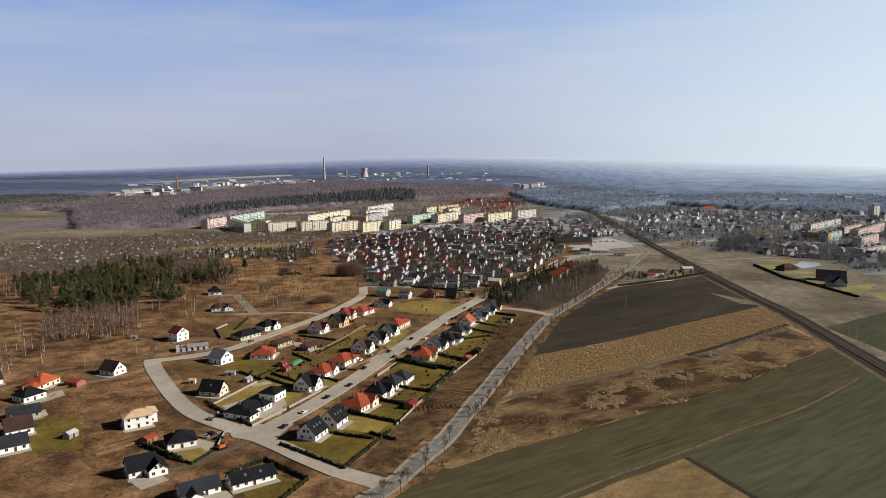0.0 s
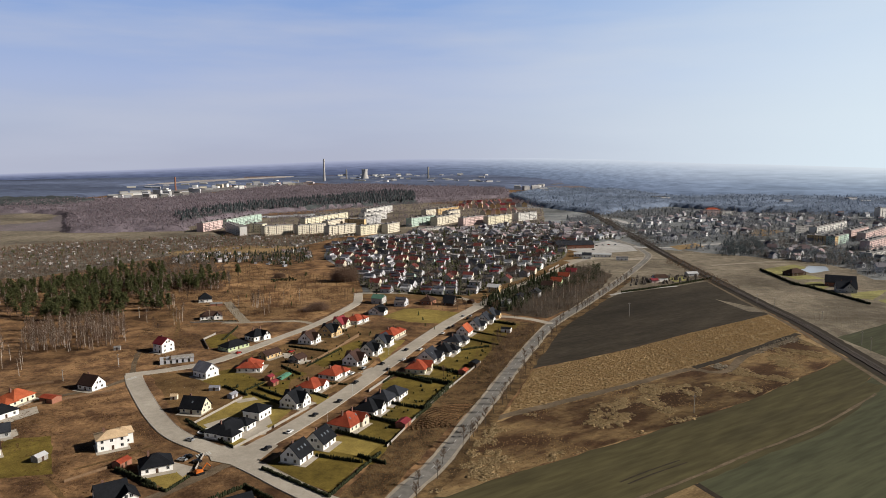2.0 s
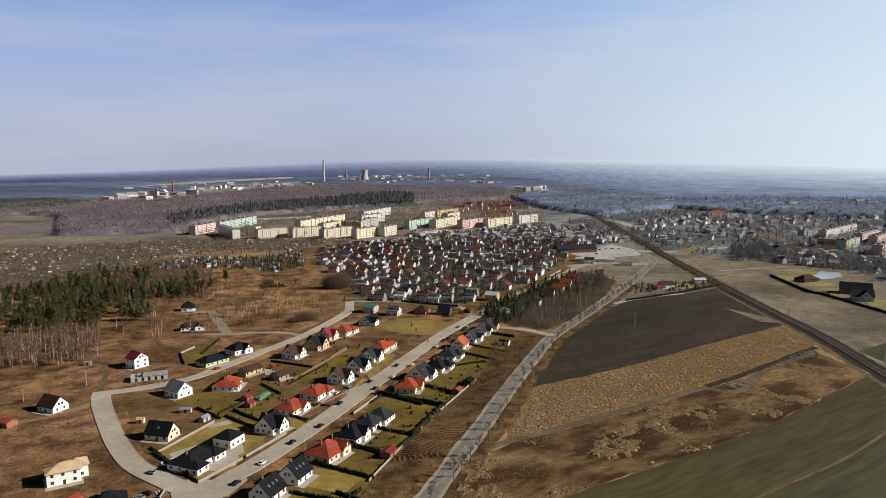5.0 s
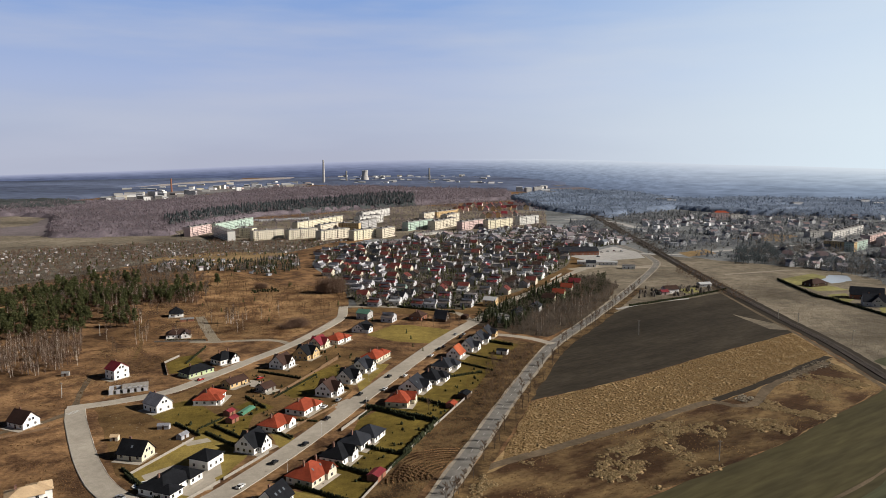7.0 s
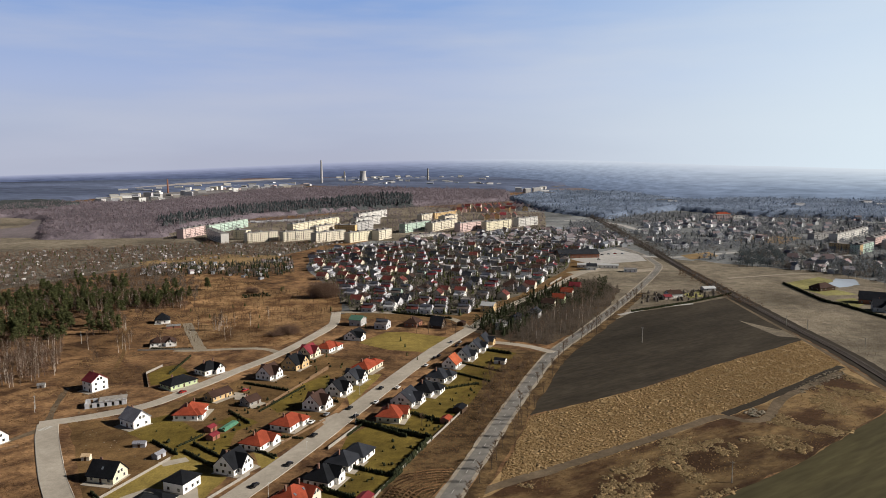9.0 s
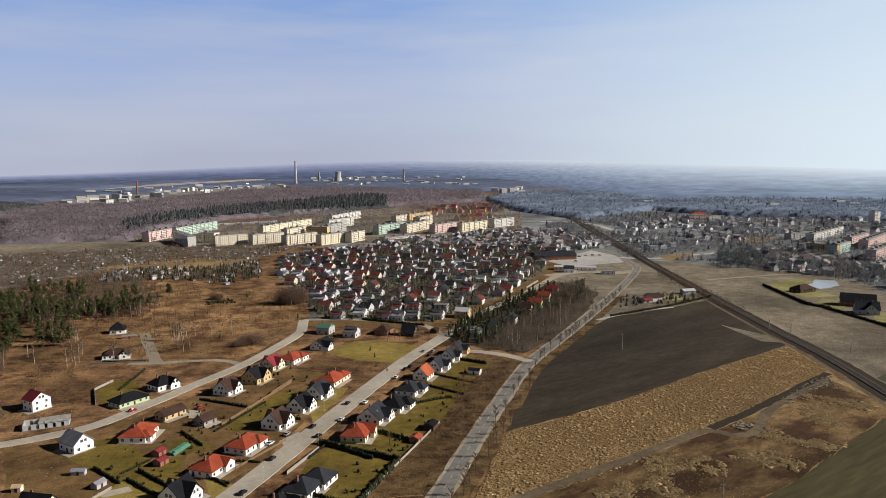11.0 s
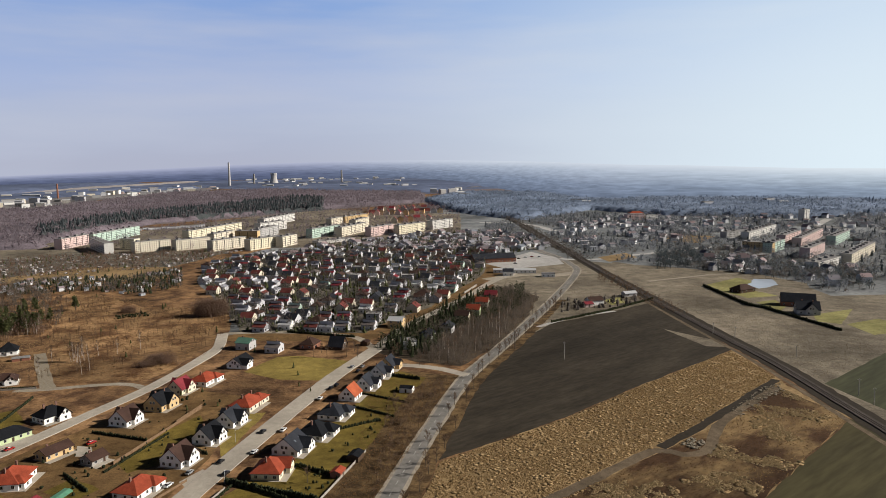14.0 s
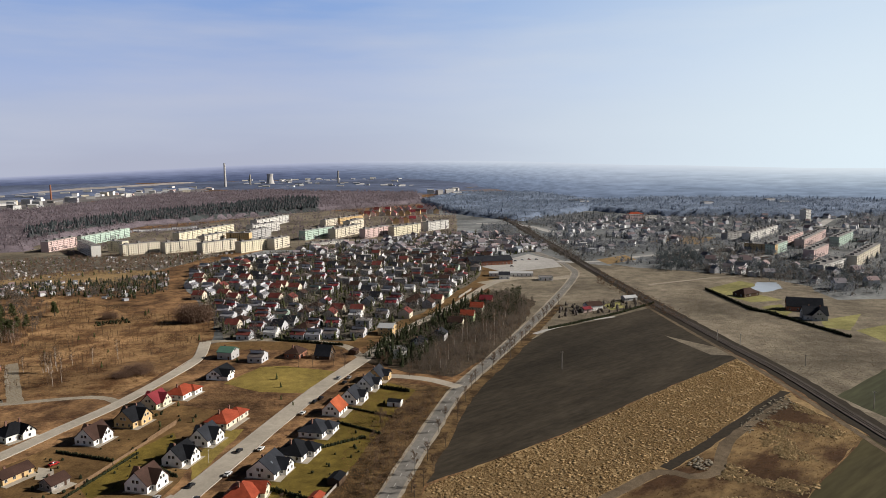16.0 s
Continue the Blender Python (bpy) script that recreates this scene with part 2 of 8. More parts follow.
WALLS = {
    "white": mat("white_render", (0.93, 0.91, 0.87), (0.84, 0.82, 0.78), 0.5, rough=0.9),
    "offwhite": mat("dull_white_render", (0.66, 0.64, 0.60), (0.56, 0.54, 0.51), 0.5),
    "grey": mat("pale_grey_render", (0.46, 0.45, 0.44), (0.38, 0.37, 0.36), 0.5),
    "yellow": mat("pale_yellow_render", (0.75, 0.68, 0.51), (0.67, 0.61, 0.46), 0.5),
    "ochre": mat("ochre_render", (0.62, 0.44, 0.23), (0.54, 0.38, 0.20), 0.5),
    "cream": mat("cream_render", (0.69, 0.62, 0.50), (0.61, 0.55, 0.44), 0.5),
    "pink": mat("pink_render", (0.65, 0.49, 0.46), (0.59, 0.44, 0.41), 0.5),
    "green": mat("mint_green_render", (0.46, 0.58, 0.50), (0.42, 0.52, 0.45), 0.5),
    "lime": mat("lime_green_render", (0.52, 0.60, 0.36), (0.46, 0.54, 0.32), 0.5),
    "chalk": mat("greyish_white_render", (0.56, 0.56, 0.58), (0.46, 0.46, 0.48), 0.5),
    "pale": mat("pale_stone_grey_render", (0.46, 0.46, 0.48), (0.38, 0.38, 0.40), 0.5),
    "brick": mat("brick_wall", (0.33, 0.15, 0.10), (0.26, 0.12, 0.08), 1.0),
    "concrete": mat("raw_concrete_wall", (0.36, 0.335, 0.305), (0.27, 0.25, 0.23), 0.4, 0.3, 0.75),
    "timber": mat("dark_timber_wall", (0.10, 0.065, 0.042), (0.07, 0.045, 0.03), 0.8),
}
ROOFS = {
    "black": mat("black_roof_tiles", (0.017, 0.018, 0.022), (0.011, 0.012, 0.014), 0.8, 0.2, 0.8, rough=0.8, spec=0.04, bump=0.04, bump_scale=3),
    "slate": mat("slate_grey_roof_tiles", (0.036, 0.039, 0.048), (0.026, 0.028, 0.035), 0.8, 0.2, 0.8, rough=0.75, spec=0.05, bump=0.04, bump_scale=3),
    "grey": mat("pale_grey_roof_sheet", (0.26, 0.26, 0.29), (0.22, 0.22, 0.25), 0.5, 0.2, 0.85, rough=0.6, bump=0.03),
    "red": mat("red_roof_tiles", (0.335, 0.070, 0.036), (0.235, 0.048, 0.026), 0.8, 0.2, 0.8, rough=0.75, bump=0.04, bump_scale=3),
    "orange": mat("orange_roof_tiles", (0.42, 0.105, 0.046), (0.32, 0.080, 0.036), 0.8, 0.2, 0.8, rough=0.75, bump=0.04, bump_scale=3),
    "wine": mat("wine_red_roof_tiles", (0.23, 0.036, 0.046), (0.17, 0.028, 0.035), 0.8, 0.2, 0.8, rough=0.7, bump=0.04, bump_scale=3),
    "brown": mat("brown_roof_tiles", (0.066, 0.037, 0.029), (0.046, 0.027, 0.022), 0.8, 0.2, 0.8, rough=0.75, bump=0.04, bump_scale=3),
    "sand": mat("sand_roof_tiles", (0.62, 0.45, 0.28), (0.52, 0.37, 0.23), 0.8, 0.2, 0.85, bump=0.04, bump_scale=3),
    "green": mat("green_roof_sheet", (0.10, 0.20, 0.15), (0.08, 0.16, 0.12), 0.6, rough=0.6),
    # estate roofs muted, red dulled and dark lightened, in place of haze
    "dull_red": mat("dulled_red_roof_tiles", (0.17, 0.048, 0.040), (0.12, 0.036, 0.032), 0.8, 0.2, 0.8, rough=0.75, bump=0.04, bump_scale=3),
    "greyed": mat("hazed_grey_brown_roof", (0.150, 0.125, 0.118), (0.110, 0.094, 0.090), 0.8, 0.2, 0.8, rough=0.75, bump=0.04, bump_scale=3),
    "felt": mat("flat_roof_felt", (0.27, 0.26, 0.25), (0.20, 0.19, 0.19), 0.2, 0.05, 0.8),
    "metal": mat("bright_sheet_roof", (0.50, 0.50, 0.51), (0.42, 0.42, 0.43), 0.4, rough=0.45),
}
M_FARROAD = mat("pale_worn_road", (0.46, 0.445, 0.43), (0.37, 0.355, 0.34), 0.2, 0.03, 0.85)
M_PANE = mat("window_glass", (0.020, 0.024, 0.030), None, 1.0, rough=0.12, spec=0.6)
M_FRAME = mat("white_window_frame", (0.72, 0.71, 0.69), None, 1.0, rough=0.5)
M_DOOR = mat("dark_door", (0.085, 0.050, 0.034), None, 1.0, rough=0.5)
M_GATE = mat("grey_garage_gate", (0.20, 0.20, 0.21), None, 1.0, rough=0.5)
M_CHIM = mat("brick_chimney", (0.22, 0.12, 0.09), (0.15, 0.09, 0.07), 2.0)
M_BARK = mat("bare_bark", (0.120, 0.095, 0.075), (0.075, 0.060, 0.048), 2.0)
M_BIRCH = mat("birch_bark", (0.66, 0.59, 0.52), (0.36, 0.29, 0.235), 1.5)
M_TWIG = island_mat("bare_twigs", (0.190, 0.128, 0.085), (0.100, 0.066, 0.046))
# purplish bare crowns, blued a little to stand for haze
M_TWIGFAR = island_mat("far_bare_crowns", (0.258, 0.212, 0.226), (0.165, 0.136, 0.152))
M_ROADWOOD = island_mat("grey_brown_twigs", (0.190, 0.155, 0.125), (0.105, 0.086, 0.070))
M_THICKET = island_mat("reddish_bare_twigs", (0.235, 0.155, 0.112), (0.135, 0.088, 0.064))
# bare crowns lightened and blued to stand for haze
M_MIXFAR = island_mat("hazed_mixed_crowns", (0.255, 0.300, 0.375), (0.160, 0.196, 0.260))
# town crowns greyed and blued part way towards haze
M_TOWNTREE = island_mat("grey_town_crowns", (0.222, 0.230, 0.250), (0.128, 0.136, 0.154))
M_SHRUBFAR = island_mat("far_shrubs", (0.175, 0.150, 0.132), (0.090, 0.080, 0.074))
M_NEEDLE = island_mat("pine_needles", (0.118, 0.124, 0.052), (0.054, 0.062, 0.028))
M_EVERGREEN = island_mat("dark_evergreens", (0.050, 0.056, 0.028), (0.022, 0.027, 0.014), thin=0.25)
# conifer green lifted towards blue-grey as painted haze
M_CONIFAR = island_mat("hazed_far_conifers", (0.098, 0.112, 0.116), (0.055, 0.066, 0.072))
M_HEDGE = island_mat("thuja_hedge", (0.034, 0.038, 0.018), (0.015, 0.018, 0.010), thin=0.15)
M_TUFT = island_mat("dry_grass_tufts", (0.410, 0.285, 0.145), (0.265, 0.178, 0.088))
M_TUFTDULL = island_mat("dull_grass_tufts", (0.195, 0.155, 0.105), (0.135, 0.106, 0.072))
M_TUFTMID = island_mat("brown_grass_tufts", (0.255, 0.150, 0.073), (0.150, 0.085, 0.042))
M_TUFTRED = island_mat("rusty_weeds", (0.180, 0.108, 0.056), (0.105, 0.064, 0.034))
M_TUFTPALE = island_mat("bleached_grass_clumps", (0.450, 0.345, 0.200), (0.300, 0.220, 0.120))
M_POST = mat("weathered_post", (0.40, 0.37, 0.33), None, 1.0)
M_FENCE = mat("fence_concrete", (0.36, 0.33, 0.29), (0.28, 0.25, 0.22), 1.0)
M_WOOD = mat("fence_wood", (0.23, 0.15, 0.09), (0.16, 0.10, 0.06), 1.0)
M_TYRE = mat("tyre_rubber", (0.018, 0.018, 0.018), None, 1.0)
PAINTS = {
    "black": mat("black_car_paint", (0.015, 0.015, 0.017), None, 1.0, rough=0.25, spec=0.6),
    "white": mat("white_car_paint", (0.75, 0.75, 0.75), None, 1.0, rough=0.25, spec=0.6),
    "silver": mat("silver_car_paint", (0.42, 0.43, 0.45), None, 1.0, rough=0.3, metal=0.4, spec=0.6),
    "red": mat("red_car_paint", (0.40, 0.025, 0.02), None, 1.0, rough=0.25, spec=0.6),
    "orange": mat("orange_machine_paint", (0.62, 0.16, 0.03), None, 1.0, rough=0.4),
}
M_POOL = mat("pool_cover", (0.10, 0.24, 0.16), None, 0.5, rough=0.3)
M_POOLWATER = mat("blue_pool_water", (0.030, 0.050, 0.095), None, 0.5, rough=0.12, spec=0.5)
M_WATER = mat("pale_pond_surface", (0.42, 0.47, 0.54), (0.36, 0.41, 0.48), 0.05, rough=0.2)
M_SMOKESTACK = mat("pale_stack_concrete", (0.50, 0.48, 0.47), (0.42, 0.40, 0.39), 0.1)

# ---- helpers for meshes ----


def mesh_of(name, verts, faces, material):
    me = bpy.data.meshes.new(name)
    me.from_pydata([tuple(v) for v in verts], [], [tuple(f) for f in faces])
    me.materials.append(material)
    me.update()
    return me


def part(name, data, parent, label="", loc=None, rz=0.0):
    ob = new(name, data)
    ob.parent = parent
    if loc is not None:
        ob.location = loc
    ob.rotation_euler = (0, 0, radians(rz))
    if label:
        tagged(ob, label)
    return ob


class Soup:
    """Collects vertices and faces of one mesh."""

    def __init__(self):
        self.v, self.f = [], []

    def add(self, verts, faces):
        k = len(self.v)
        self.v += [tuple(p) for p in verts]
        self.f += [tuple(i + k for i in f) for f in faces]
        return self

    def box(self, x0, y0, z0, x1, y1, z1):
        return self.add([(x0, y0, z0), (x1, y0, z0), (x1, y1, z0), (x0, y1, z0), (x0, y0, z1), (x1, y0, z1), (x1, y1, z1), (x0, y1, z1)],
                        [(3, 2, 1, 0), (4, 5, 6, 7), (0, 1, 5, 4), (1, 2, 6, 5), (2, 3, 7, 6), (3, 0, 4, 7)])

    def tube(self, a, b, ra, rb, n=5):
        a, b = Vector(a), Vector(b)
        q = (b - a).to_track_quat("Z", "Y")
        ring = [(math.cos(i * math.tau / n), math.sin(i * math.tau / n)) for i in range(n)]
        vs = [a + q @ Vector((c * ra, s * ra, 0)) for c, s in ring] + [b + q @ Vector((c * rb, s * rb, 0)) for c, s in ring]
        return self.add(vs, [(i, (i + 1) % n, n + (i + 1) % n, n + i) for i in range(n)] + [tuple(range(n, 2 * n)), tuple(range(n - 1, -1, -1))])

    def mesh(self, name, material):
        return mesh_of(name, self.v, self.f, material)


def smooth_line(pts, step=6.0):
    """A Catmull-Rom curve through the points, in steps of some metres."""
    p = [Vector((*q[:2], 0)) for q in pts]
    p = [2 * p[0] - p[1]] + p + [2 * p[-1] - p[-2]]
    out = []
    for i in range(1, len(p) - 2):
        a, b, c, d = p[i - 1 : i + 3]
        n = max(2, int((c - b).length / step))
        for k in range(n):
            t = k / n
            out.append(0.5 * (2 * b + (c - a) * t + (2 * a - 5 * b + 4 * c - d) * t * t + (3 * b - a - 3 * c + d) * t ** 3))
    return out + [p[-2]]


def normals(line):
    out = []
    for i in range(len(line)):
        d = line[min(i + 1, len(line) - 1)] - line[max(i - 1, 0)]
        d.normalize()
        out.append(Vector((-d.y, d.x, 0)))
    return out


LAYER = [0.0]


def lift():
    """Each sheet lies a little over the one before."""
    LAYER[0] += 0.0004
    return LAYER[0]


def ribbon(name, pts, width, z, material, label, kind="structure", category="road", off=0.0, ragged=0.0, curved=True, slope=1.3):
    line = smooth_line(pts) if curved else [Vector((*q[:2], 0)) for q in pts]
    nn = normals(line)
    low = z < 0.2
    z = (z * 0.3 if low else z) + lift()
    rnd = random.Random(len(name) + len(pts))
    v, f = [], []
    for p, n in zip(line, nn):
        a, b = width / 2 + rnd.uniform(-ragged, ragged), width / 2 + rnd.uniform(-ragged, ragged)
        for q in (p + n * (off + a), p + n * (off - b)):
            v.append((q.x, q.y, z))
    for i in range(len(line) - 1):
        f.append((2 * i, 2 * i + 1, 2 * i + 3, 2 * i + 2))
    if not low:
        k = len(v)
        for i, n in enumerate(nn):
            e = n * (z * slope)
            for q, sgn in ((v[2 * i], 1), (v[2 * i + 1], -1)):
                v.append((q[0] + e.x * sgn, q[1] + e.y * sgn, -0.02))
        for i in range(len(line) - 1):
            f.append((2 * i, 2 * i + 2, k + 2 * i + 2, k + 2 * i))
            f.append((2 * i + 1, k + 2 * i + 1, k + 2 * i + 3, 2 * i + 3))
    return tagged(new(name, mesh_of(name, v, f, material)), label, category, kind=kind)


def patch(name, pts, z, material, label, kind="structure", category="ground", ragged=0.0, step=8.0):
    """A flat area with a slightly uneven edge."""
    z = z * 0.3 + lift()
    rnd = random.Random(len(pts) * 7 + int(abs(pts[0][0])))
    edge = []
    for i, a in enumerate(pts):
        b = pts[(i + 1) % len(pts)]
        a, b = Vector(a[:2]), Vector(b[:2])
        n = max(1, int((b - a).length / step)) if ragged else 1
        for k in range(n):
            q = a.lerp(b, k / n)
            if k:
                q += Vector((rnd.uniform(-ragged, ragged), rnd.uniform(-ragged, ragged)))
            edge.append((q.x, q.y, z))
    bm = bmesh.new()
    fc = bm.faces.new([bm.verts.new(q) for q in edge])
    fc.normal_update()
    if fc.normal.z < 0:
        fc.normal_flip()
    bmesh.ops.triangulate(bm, faces=bm.faces[:])
    me = bpy.data.meshes.new(name)
    bm.to_mesh(me)
    bm.free()
    me.materials.append(material)
    return tagged(new(name, me), label, category, kind=kind)


def inside(pts, x, y):
    """Which of the places x, y lie in the area."""
    hit = np.zeros(len(x), bool)
    n = len(pts)
    for i in range(n):
        (x0, y0), (x1, y1) = pts[i][:2], pts[(i + 1) % n][:2]
        if y0 == y1:
            continue
        hit ^= ((y0 > y) != (y1 > y)) & (x < (x1 - x0) * (y - y0) / (y1 - y0) + x0)
    return hit


def spots(pts, count, seed):
    """Random places inside an area."""
    rng = np.random.default_rng(seed)
    a = np.array([p[:2] for p in pts])
    lo, hi = a.min(0), a.max(0)
    out = np.zeros((0, 2))
    while len(out) < count:
        q = rng.uniform(lo, hi, (count * 2, 2))
        out = np.concatenate([out, q[inside(pts, q[:, 0], q[:, 1])]])
    return out[:count]


def strew(name, protos, xy, size, material, label, category, seed=1, z=0.0, squash=(0.8, 1.25), smooth=False):
    """Many small shapes joined into one mesh. protos: (verts, tris) of unit size; size: smallest and largest."""
    rng = np.random.default_rng(seed)
    vs, fs, k = [], [], 0
    which = rng.integers(0, len(protos), len(xy))
    for j, (pv, pf) in enumerate(protos):
        here = xy[which == j]
        if not len(here):
            continue
        n = len(here)
        s = rng.uniform(*size, n)
        ang = rng.uniform(0, math.tau, n)
        h = s * rng.uniform(*squash, n)
        c, sn = np.cos(ang), np.sin(ang)
        x = (pv[None, :, 0] * c[:, None] - pv[None, :, 1] * sn[:, None]) * s[:, None] + here[:, :1]
        y = (pv[None, :, 0] * sn[:, None] + pv[None, :, 1] * c[:, None]) * s[:, None] + here[:, 1:2]
        zz = pv[None, :, 2] * h[:, None] + z
        vs.append(np.stack([x, y, zz], -1).reshape(-1, 3))
        fs.append((pf[None] + (np.arange(n) * len(pv))[:, None, None]).reshape(-1, 3) + k)
        k += n * len(pv)
    v, f = np.concatenate(vs), np.concatenate(fs)
    me = bpy.data.meshes.new(name)
    me.vertices.add(len(v))
    me.vertices.foreach_set("co", v.astype(np.float32).ravel())
    me.loops.add(f.size)
    me.loops.foreach_set("vertex_index", f.astype(np.int32).ravel())
    me.polygons.add(len(f))
    me.polygons.foreach_set("loop_start", np.arange(0, f.size, 3, dtype=np.int32))
    me.polygons.foreach_set("loop_total", np.full(len(f), 3, dtype=np.int32))
    me.update(calc_edges=True)
    if smooth:
        me.shade_smooth()
    else:
        me.shade_flat()
    me.materials.append(material)
    return tagged(new(name, me), label, category, kind="stuff")


def blob(seed, flat=0.0, rough=0.25):
    """A small uneven clump of 20 triangles, one unit high."""
    rnd = random.Random(seed)
    bm = bmesh.new()
    bmesh.ops.create_icosphere(bm, subdivisions=1, radius=0.5)
    v = np.array([[c * (1 + rnd.uniform(-rough, rough)) for c in q.co] for q in bm.verts])
    f = np.array([[w.index for w in q.verts] for q in bm.faces])
    bm.free()
    v[:, 2] += 0.5 - flat
    return v, f


def spiky(seed, n=9, spread=0.35, thick=0.05):
    """A bare tree seen from afar: a stem and rising twigs, as thin triangles."""
    rnd = random.Random(seed)
    v, f = [], []

    def blade(a, b, w):
        k = len(v)
        d = Vector((rnd.uniform(-1, 1), rnd.uniform(-1, 1), 0)).normalized() * w
        v.extend([tuple(a - d), tuple(a + d), tuple(b)])
        f.append((k, k + 1, k + 2))

    blade(Vector((0, 0, 0)), Vector((0, 0, 1)), thick)
    for i in range(n):
        z = rnd.uniform(0.2, 0.65)
        a = rnd.uniform(0, math.tau)
        r = rnd.uniform(0.1, spread)
        top = Vector((math.cos(a) * r, math.sin(a) * r, min(1.0, z + rnd.uniform(0.15, 0.45))))
        blade(Vector((0, 0, z)), top, thick * 0.8)
    return np.array(v), np.array(f)


def cone_tree(seed, n=6):
    """A far conifer: three uneven skirts."""
    rnd = random.Random(seed)
    v, f = [], []
    for z0, z1, r in ((0.08, 0.55, 0.24), (0.35, 0.8, 0.19), (0.6, 1.0, 0.12)):
        k = len(v)
        v.append((rnd.uniform(-0.03, 0.03), rnd.uniform(-0.03, 0.03), z1))
        for i in range(n):
            a = i * math.tau / n + rnd.uniform(-0.3, 0.3)
            q = r * rnd.uniform(0.7, 1.25)
            v.append((math.cos(a) * q, math.sin(a) * q, z0 + rnd.uniform(-0.04, 0.06)))
        f += [(k, k + 1 + i, k + 1 + (i + 1) % n) for i in range(n)]
    return np.array(v), np.array(f)


def fuzz(seed, n=19, mid=0.62, rz=0.38, rxy=0.33, size=0.13, stem=True):
    """A loose leafless crown: many small slips round a middle, over a thin stem."""
    rnd = random.Random(seed)
    v, f = [], []
    if stem:
        a = rnd.uniform(0, math.pi)
        d = Vector((math.cos(a), math.sin(a), 0)) * 0.03
        v += [tuple(-d), tuple(d), (0, 0, mid)]
        f.append((0, 1, 2))
    for _ in range(n):
        q = Vector((rnd.gauss(0, 1), rnd.gauss(0, 1), rnd.gauss(0, 1))).normalized() * rnd.random() ** 0.4
        c = Vector((q.x * rxy, q.y * rxy, mid + q.z * rz))
        k = len(v)
        for _ in range(3):
            v.append(tuple(c + Vector((rnd.gauss(0, 1), rnd.gauss(0, 1), rnd.gauss(0, 1.3))).normalized() * size * rnd.uniform(0.6, 1.2)))
        f.append((k, k + 1, k + 2))
    return np.array(v), np.array(f)


def away(q, line, d):
    """Those of the places q that keep clear of a line."""
    keep = np.ones(len(q), bool)
    for p in smooth_line(line, d):
        keep &= np.hypot(q[:, 0] - p.x, q[:, 1] - p.y) > d
    return q[keep]


def open_glades(q, scale, level, seed):
    return q[np.array([noise.noise((x * scale, y * scale, seed)) for x, y in q]) > level]


def canopy(name, pts, gap, h, material, label, seed=0, glade=()):
    """A closed bumpy roof of treetops over an area, falling to the ground at its edge."""
    a = np.array([p[:2] for p in pts])
    lo, hi = a.min(0) - gap * 2, a.max(0) + gap * 2
    nx, ny = int((hi[0] - lo[0]) / gap) + 1, int((hi[1] - lo[1]) / gap) + 1
    rng = np.random.default_rng(seed)
    X, Y = np.meshgrid(lo[0] + np.arange(nx) * gap, lo[1] + np.arange(ny) * gap)
    X, Y = X + rng.uniform(-0.35, 0.35, X.shape) * gap, Y + rng.uniform(-0.35, 0.35, X.shape) * gap
    ins = inside(pts, X.ravel(), Y.ravel()).reshape(X.shape)
    if glade:
        ins &= ~inside(glade, X.ravel(), Y.ravel()).reshape(X.shape)
    low = np.array([noise.noise((x * 0.012, y * 0.012, seed)) for x, y in zip(X.ravel(), Y.ravel())]).reshape(X.shape)
    Z = np.where(ins, h * (0.78 + 0.22 * low + rng.uniform(-0.17, 0.17, X.shape)), -0.5)
    keep = ins[:-1, :-1] | ins[1:, :-1] | ins[:-1, 1:] | ins[1:, 1:]
    ii, jj = np.nonzero(keep)
    k = ii * nx + jj
    quads = np.stack([k, k + 1, k + nx + 1, k + nx], -1)
    used = np.unique(quads)
    remap = np.full(nx * ny, -1)
    remap[used] = np.arange(len(used))
    co = np.stack([X.ravel(), Y.ravel(), Z.ravel()], -1)[used]
    me = bpy.data.meshes.new(name)
    me.from_pydata(co.tolist(), [], remap[quads].tolist())
    me.polygons.foreach_set("use_smooth", np.ones(len(me.polygons), bool))
    me.materials.append(material)
    return tagged(new(name, me), label, "woodland", kind="stuff")


def thuja(seed, n=6):
    """A narrow clipped conifer, one unit high."""
    rnd = random.Random(seed)
    v, f = [], []
    for z, r in ((0.0, 0.30), (0.30, 0.36), (0.68, 0.25)):
        for i in range(n):
            a = i * math.tau / n + rnd.uniform(-0.25, 0.25)
            q = r * rnd.uniform(0.8, 1.2)
            v.append((math.cos(a) * q, math.sin(a) * q, z + rnd.uniform(-0.04, 0.04)))
    v.append((rnd.uniform(-0.05, 0.05), rnd.uniform(-0.05, 0.05), 1.0))
    for k in (0, n):
        for i in range(n):
            a, b, c, d = k + i, k + (i + 1) % n, k + n + (i + 1) % n, k + n + i
            f += [(a, b, c), (a, c, d)]
    f += [(2 * n + i, 2 * n + (i + 1) % n, 3 * n) for i in range(n)]
    return np.array(v), np.array(f)


THUJAS = [thuja(i) for i in range(6)]
FUZZ = [fuzz(100 + i) for i in range(8)]
SHRUBS = [fuzz(200 + i, 14, 0.42, 0.40, 0.55, 0.26, False) for i in range(6)]
BLOBS = [blob(i) for i in range(6)]
FINE = [fuzz(400 + i, 46, 0.60, 0.38, 0.32, 0.085) for i in range(8)]
FINER = [fuzz(600 + i, 120, 0.52, 0.46, 0.42, 0.045) for i in range(5)]
THIN = [spiky(500 + i, 16, 0.28, 0.017) for i in range(8)]
CONES = [cone_tree(i) for i in range(6)]
SLIM = [spiky(700 + i, 15, 0.24, 0.028) for i in range(6)]

